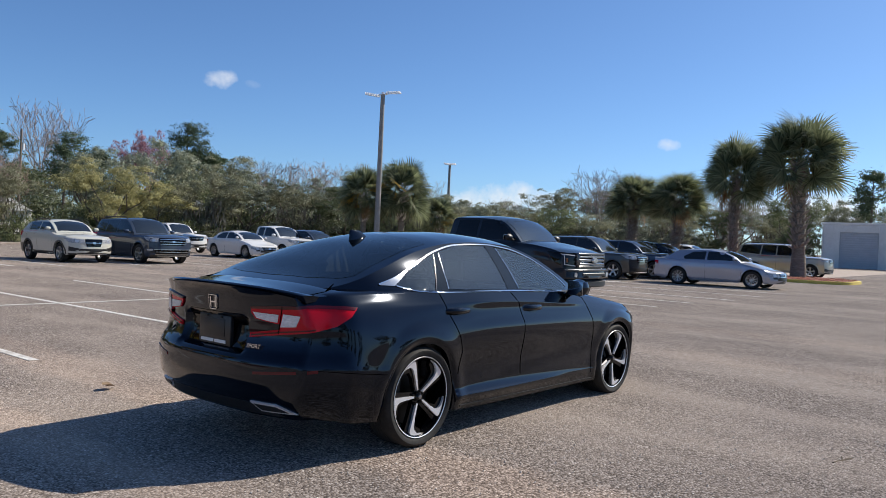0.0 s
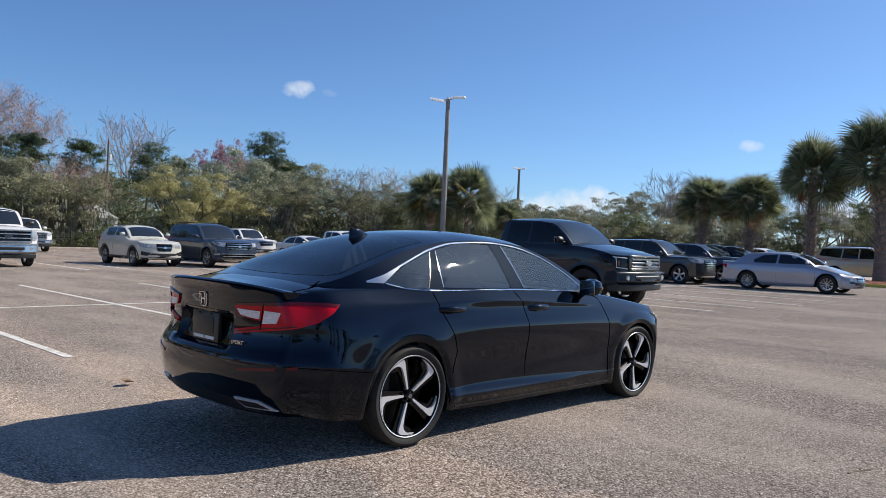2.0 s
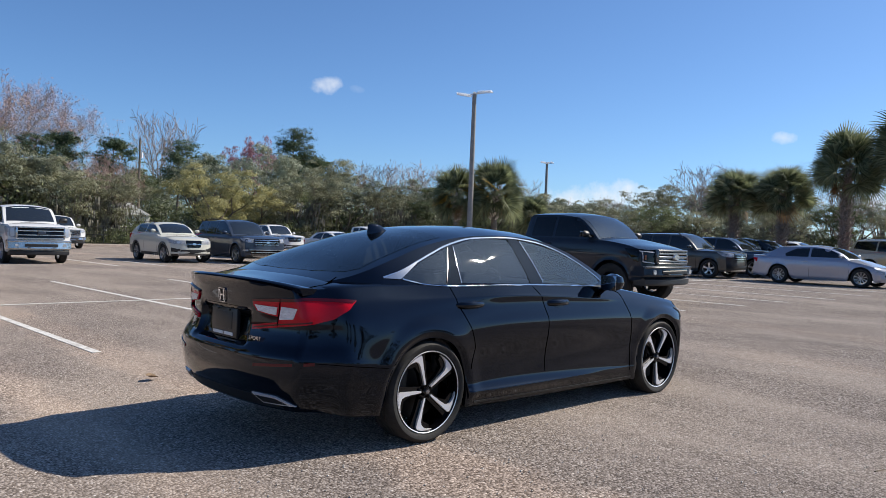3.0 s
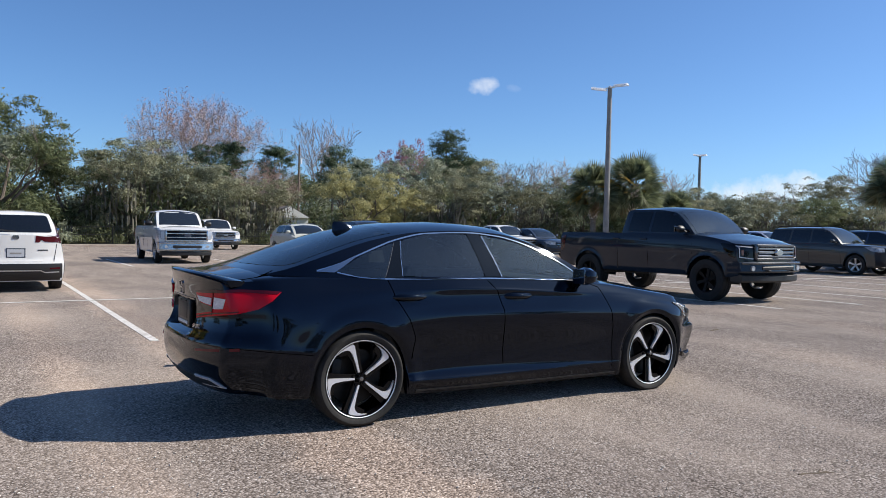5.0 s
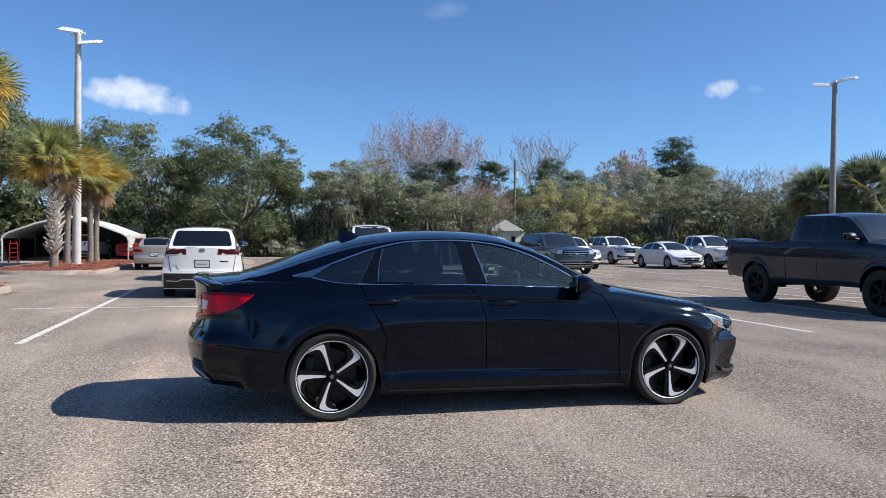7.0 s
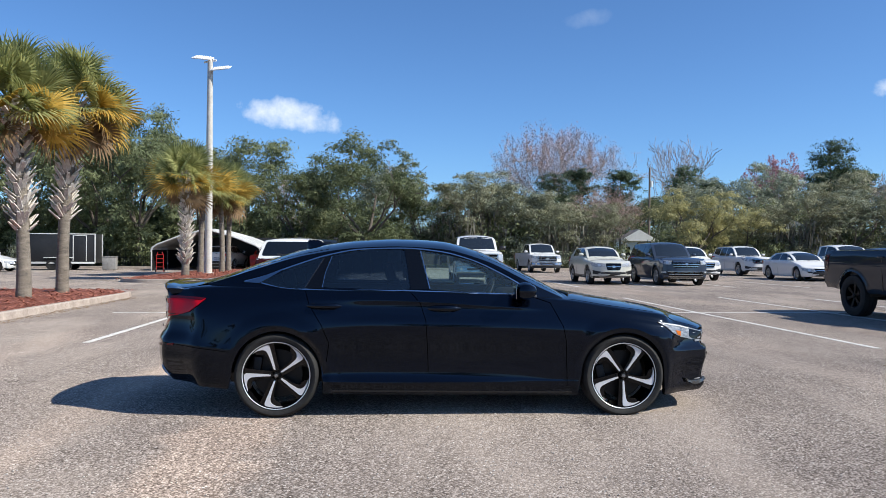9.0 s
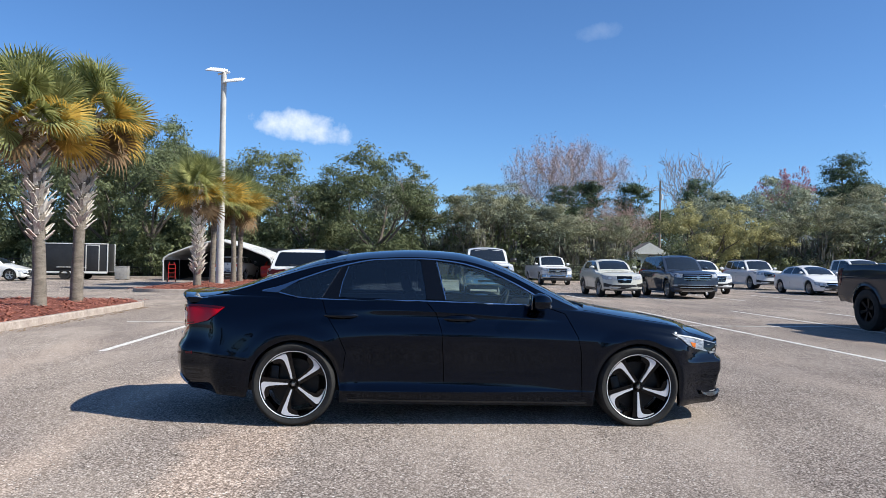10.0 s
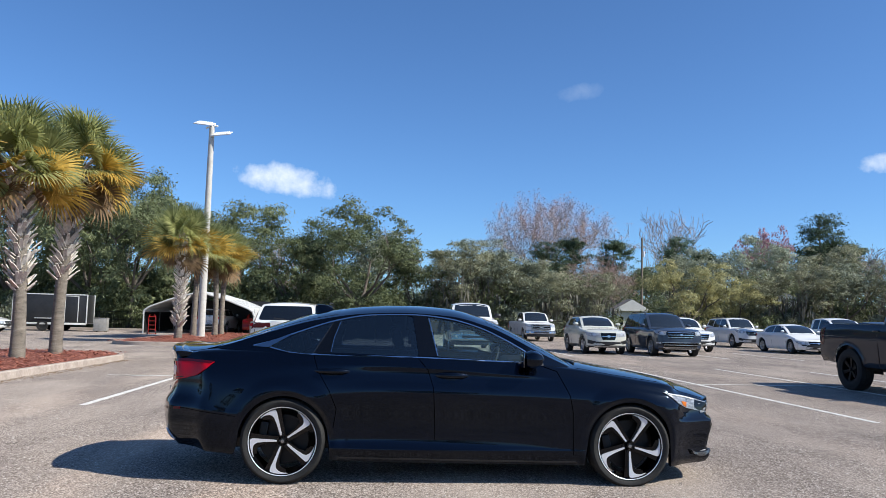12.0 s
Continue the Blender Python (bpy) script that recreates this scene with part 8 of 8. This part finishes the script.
def box_trailer():
    t = thing("cargo_trailer", "black enclosed cargo trailer with white trim", "trailer")
    bm = bmesh.new()
    box(bm, (0, 0, 1.40), (4.3, 2.1, 1.85), 0.05)
    part("body", bm, TRAILER_BLACK, t, "black panelled box")
    for x in (-2.15, 2.15):
        for y in (-1.05, 1.05):
            bm = bmesh.new()
            box(bm, (x, y, 1.40), (0.07, 0.07, 1.88), 0.01)
            part("corner_trim", bm, SHEET_METAL, t, "pale corner trim")
    bm = bmesh.new()
    box(bm, (0, -1.06, 0.47), (4.3, 0.04, 0.13), 0.01)
    box(bm, (0, -1.06, 2.31), (4.3, 0.04, 0.06), 0.01)
    part("lower_trim", bm, SHEET_METAL, t, "pale lower trim")
    bm = bmesh.new()
    box(bm, (1.25, -1.058, 1.40), (0.75, 0.03, 1.6), 0.01)
    door = part("side_door", bm, TRAILER_BLACK, t)
    for c, z in (((0.86, -1.08, 1.40), (0.05, 0.03, 1.66)), ((1.64, -1.08, 1.40), (0.05, 0.03, 1.66)), ((1.25, -1.08, 2.22), (0.83, 0.03, 0.05))):
        part("door_frame", box(bmesh.new(), c, z, 0.006), SHEET_METAL, door, "pale door frame")
    for x in (-0.4, 0.45):
        for y in (-1.0, 1.0):
            bm = bmesh.new()
            lathe(bm, [(0.20, -0.10), (0.33, -0.11), (0.345, -0.06), (0.345, 0.06), (0.33, 0.11), (0.20, 0.10)], 20, True)
            lathe(bm, [(0.01, -0.05), (0.20, -0.05), (0.20, 0.05), (0.01, 0.05)], 20, True)
            w = part("wheel", bm, RUBBER, t)
            w.matrix_basis = pose(x, y, 0.345)
    bm = bmesh.new()
    box(bm, (0.02, -1.12, 0.80), (1.75, 0.16, 0.05), 0.02)
    part("mudguard", bm, SHEET_METAL, t)
    bm = bmesh.new()
    tube(bm, [(2.1, -0.6, 0.5), (3.3, 0, 0.5), (2.1, 0.6, 0.5)], 0.04, 6)
    tube(bm, [(3.1, 0, 0.0), (3.1, 0, 0.75)], 0.035, 6)
    part("drawbar", bm, TRIM_BLACK, t)
    return t


box_trailer().matrix_basis = parked(-21.5, 44.2, 8)


def building():
    """A low pale workshop with a roller shutter at the far end of the lot."""
    t = thing("workshop", "low pale stucco workshop with a roller shutter", "building")
    bm = bmesh.new()
    for c, s_ in (((-3.22, 6, 2.5), (1.56, 0.3, 5.0)), ((8.63, 6, 2.5), (14.74, 0.3, 5.0)), ((-0.59, 6, 4.55), (3.7, 0.3, 0.9)), ((-4, 13, 2.5), (0.3, 14, 5.0)), ((16, 13, 2.5), (0.3, 14, 5.0)), ((6, 20, 2.5), (20, 0.3, 5.0))):
        box(bm, c, s_, 0.02)
    part("wall", bm, STUCCO, t, "pale stucco wall", smooth=False)
    bm = bmesh.new()
    box(bm, (6, 13, 5.05), (20.4, 14.4, 0.3), 0.03)
    part("roof", bm, STUCCO, t, "flat roof with a plain edge")
    for k in range(16):
        bm = bmesh.new()
        box(bm, (-0.59, 6.05, 0.13 + 0.256 * k), (3.7, 0.06, 0.252), 0.006)
        part("shutter_slat", bm, SHUTTER, t, "grey shutter slat")
    return t


building().matrix_basis = parked(81.1, 11.17, -78.4) @ Matrix.Diagonal((1, 1, 0.95, 1))


def house():
    t = thing("house", "small white clapboard house behind the trees", "house")
    bm = bmesh.new()
    box(bm, (0, 0, 1.6), (7, 6, 3.2), 0.02)
    part("wall", bm, SIDING, t, "white clapboard wall", smooth=False)
    bm = bmesh.new()
    slab(bm, [(-3.8, -3.4, 3.1), (0, -3.4, 4.9), (3.8, -3.4, 3.1)], (0, 6.8, 0))
    part("roof", bm, ROOF_GREY, t, "grey shingle roof", smooth=False)
    bm = bmesh.new()
    slab(bm, [(-3.6, -3.55, 3.12), (0, -3.55, 4.78), (3.6, -3.55, 3.12)], (0, 0.14, 0))
    part("gable", bm, SIDING, t, "white gable", smooth=False)
    for x in (-1.9, 1.6):
        bm = bmesh.new()
        box(bm, (x, -3.02, 1.7), (1.0, 0.06, 1.4), 0.01)
        w = part("window", bm, SIDING, t)
        bm = bmesh.new()
        box(bm, (x, -3.05, 1.7), (0.8, 0.03, 1.2))
        part("pane", bm, GLASS_DARK, w)
    return t


h1 = house()
h1.matrix_basis = parked(33.2, 95.5, -8) @ Matrix.Diagonal((0.75, 0.75, 0.92, 1))
h1["label"] = "small white clapboard house behind the trees"
copy_thing(h1, parked(36.0, 61.0, -20))


def fence_run(x0, x1, y, label):
    """A low black mesh fence along the verge."""
    t = thing("fence", label, "fence")
    n = int((x1 - x0) / 2.5)
    first = None
    for k in range(n + 1):
        m = pose(x0 + (x1 - x0) * k / n, y, 0)
        if first is None:
            bm = bmesh.new()
            tube(bm, [(0, 0, 0), (0, 0, 1.35)], 0.03, 6)
            first = part("post", bm, FENCE_BLACK, t)
            first.matrix_basis = m
        else:
            share(first, t, m)
    for z in (0.15, 0.75, 1.3):
        bm = bmesh.new()
        tube(bm, [(x0, y, z), (x1, y, z)], 0.018, 6)
        part("rail", bm, FENCE_BLACK, t)
    vs, fs = [], []
    k = 0
    x = x0
    while x < x1:
        o = len(vs)
        vs += [(x - 0.006, y, 0.1), (x + 0.006, y, 0.1), (x + 0.006, y, 1.3), (x - 0.006, y, 1.3)]
        fs.append((o, o + 1, o + 2, o + 3))
        x += 0.12
    me = bpy.data.meshes.new("wire")
    me.from_pydata(vs, [], fs)
    me.materials.append(FENCE_BLACK)
    tagged(new("wire", me), kind="stuff").parent = t
    return t


fence_run(-36, 45, 50.2, "low black metal fence before the trees").matrix_basis = LOTM


# ---- litter on the asphalt ----
def stick(x, y, turn, l, seed):
    rng = random.Random(seed)
    t = thing("stick", "small dry broken stick on the asphalt", "stick", "litter")
    bm = bmesh.new()
    pts = [(l * (q - 0.5), rng.uniform(-0.012, 0.012), 0.012 + rng.uniform(0, 0.012)) for q in (0, 0.25, 0.5, 0.75, 1)]
    tube(bm, pts, [0.006, 0.010, 0.009, 0.011, 0.005], 6)
    tube(bm, [pts[2], (pts[2][0] + 0.06, 0.05, 0.03)], [0.006, 0.003], 5)
    part("twig", bm, DRY_STICK, t)
    t.matrix_basis = pose(x, y, 0, 0, 0, turn)


def fallen_leaf(x, y, turn, seed, size=0.06):
    rng = random.Random(seed)
    t = thing("fallen_leaf", "curled brown fallen leaf on the asphalt", "leaf", "litter")
    bm = bmesh.new()
    vs = [bm.verts.new((size * math.cos(a) * (1.0 if k % 2 else 0.8), size * 0.6 * math.sin(a), 0.012 + 0.022 * abs(math.sin(a + 0.4)))) for k, a in enumerate([6.283 * k / 10 for k in range(10)])]
    c = bm.verts.new((0, 0, 0.008))
    for k in range(10):
        bm.faces.new((c, vs[k], vs[(k + 1) % 10]))
    part("blade", bm, DEAD_LEAF, t)
    t.matrix_basis = pose(x, y, 0, rng.uniform(-10, 10), rng.uniform(-10, 10), turn)


stick(0.47, -3.08, -20, 0.26, 1)
fallen_leaf(-2.0, 2.1, 30, 2, 0.08)
stick(5.5, 1.7, 10, 0.22, 3)


def hand_truck(x, y, turn):
    t = thing("hand_truck", "red hand truck standing beside the trailer", "hand truck")
    bm = bmesh.new()
    for sx in (-0.2, 0.2):
        tube(bm, [(sx, 0, 0.08), (sx, 0.02, 1.0), (sx * 0.6, 0.16, 1.2)], 0.022, 6)
    for z in (0.3, 0.55, 0.8, 1.05):
        tube(bm, [(-0.2, 0.01, z), (0.2, 0.01, z)], 0.018, 6)
    part("frame", bm, RED_PAINT, t, "red tubular frame")
    bm = bmesh.new()
    box(bm, (0, -0.14, 0.05), (0.46, 0.28, 0.02), 0.004)
    part("toe_plate", bm, RED_PAINT, t)
    for sx in (-0.24, 0.24):
        bm = bmesh.new()
        tube(bm, [(sx - 0.035, 0.10, 0.13), (sx + 0.035, 0.10, 0.13)], 0.13, 14)
        part("wheel", bm, RUBBER, t)
    t.matrix_basis = parked(x, y, turn)


def pallet_box(x, y, turn, size):
    t = thing("storage_box", "weathered grey storage box behind the trailer", "box")
    bm = bmesh.new()
    box(bm, (0, 0, 0.62), (1.1, 0.9, 1.1), 0.02)
    part("body", bm, POST_DARK, t)
    bm = bmesh.new()
    box(bm, (0, 0, 1.20), (1.16, 0.96, 0.07), 0.02)
    part("lid", bm, POST_DARK, t)
    for sx in (-0.4, 0.4):
        bm = bmesh.new()
        box(bm, (sx, 0, 0.05), (0.12, 0.9, 0.10), 0.01)
        part("skid", bm, DRY_STICK, t)
    t.matrix_basis = parked(x, y, turn) @ Matrix.Diagonal((size, size, size, 1))


hand_truck(-14.3, 40.5, 20)
pallet_box(-18.3, 43.5, 8, 0.72)


def loose_stones(name, count, seed, x0, x1, y0, y1, small, large, mat, keep=None):
    """Loose pebbles and grit lying on the asphalt, one mesh."""
    r = np.random.RandomState(seed)
    v, f = [], []
    base = [(1, 0, 0), (0, 1, 0), (-1, 0, 0), (0, -1, 0), (0, 0, 0.7), (0, 0, -0.4)]
    tri = [(0, 1, 4), (1, 2, 4), (2, 3, 4), (3, 0, 4), (1, 0, 5), (2, 1, 5), (3, 2, 5), (0, 3, 5)]
    for k in range(count):
        x, y = r.uniform(x0, x1), r.uniform(y0, y1)
        if keep and not keep(x, y):
            continue
        s = small + (large - small) * r.uniform() ** 3
        c, d = math.cos(r.uniform(0, 6.28)), 0.0
        d = math.sqrt(max(0, 1 - c * c))
        q = r.uniform(0.6, 1.0)
        o = len(v)
        for a, b, h in base:
            a, b = a * s, b * s * q
            v.append((x + a * c - b * d, y + a * d + b * c, lot_z(x, y) + h * s * 0.8 + 0.004))
        f += [tuple(o + i for i in t_) for t_ in tri]
    me = bpy.data.meshes.new(name)
    me.from_pydata(v, [], f)
    me.materials.append(mat)
    return tagged(new(name, me), "pale loose grit and pebbles on the asphalt", "gravel", kind="stuff")


PEBBLE = leaf_material("loose_pebble", (0.24, 0.20, 0.17), (0.78, 0.73, 0.67), 0.0)
loose_stones("gravel", 11000, 5, -8.0, 6.0, -4.6, -0.8, 0.003, 0.010, PEBBLE)
loose_stones("gravel", 4500, 6, -9.0, 8.0, -0.9, 8.0, 0.004, 0.012, PEBBLE)
loose_stones("leaf_litter", 650, 7, -7.66, -7.36, 2.0, 14.8, 0.008, 0.035, DEAD_LEAF)["label"] = "dry leaf litter swept along the kerb"
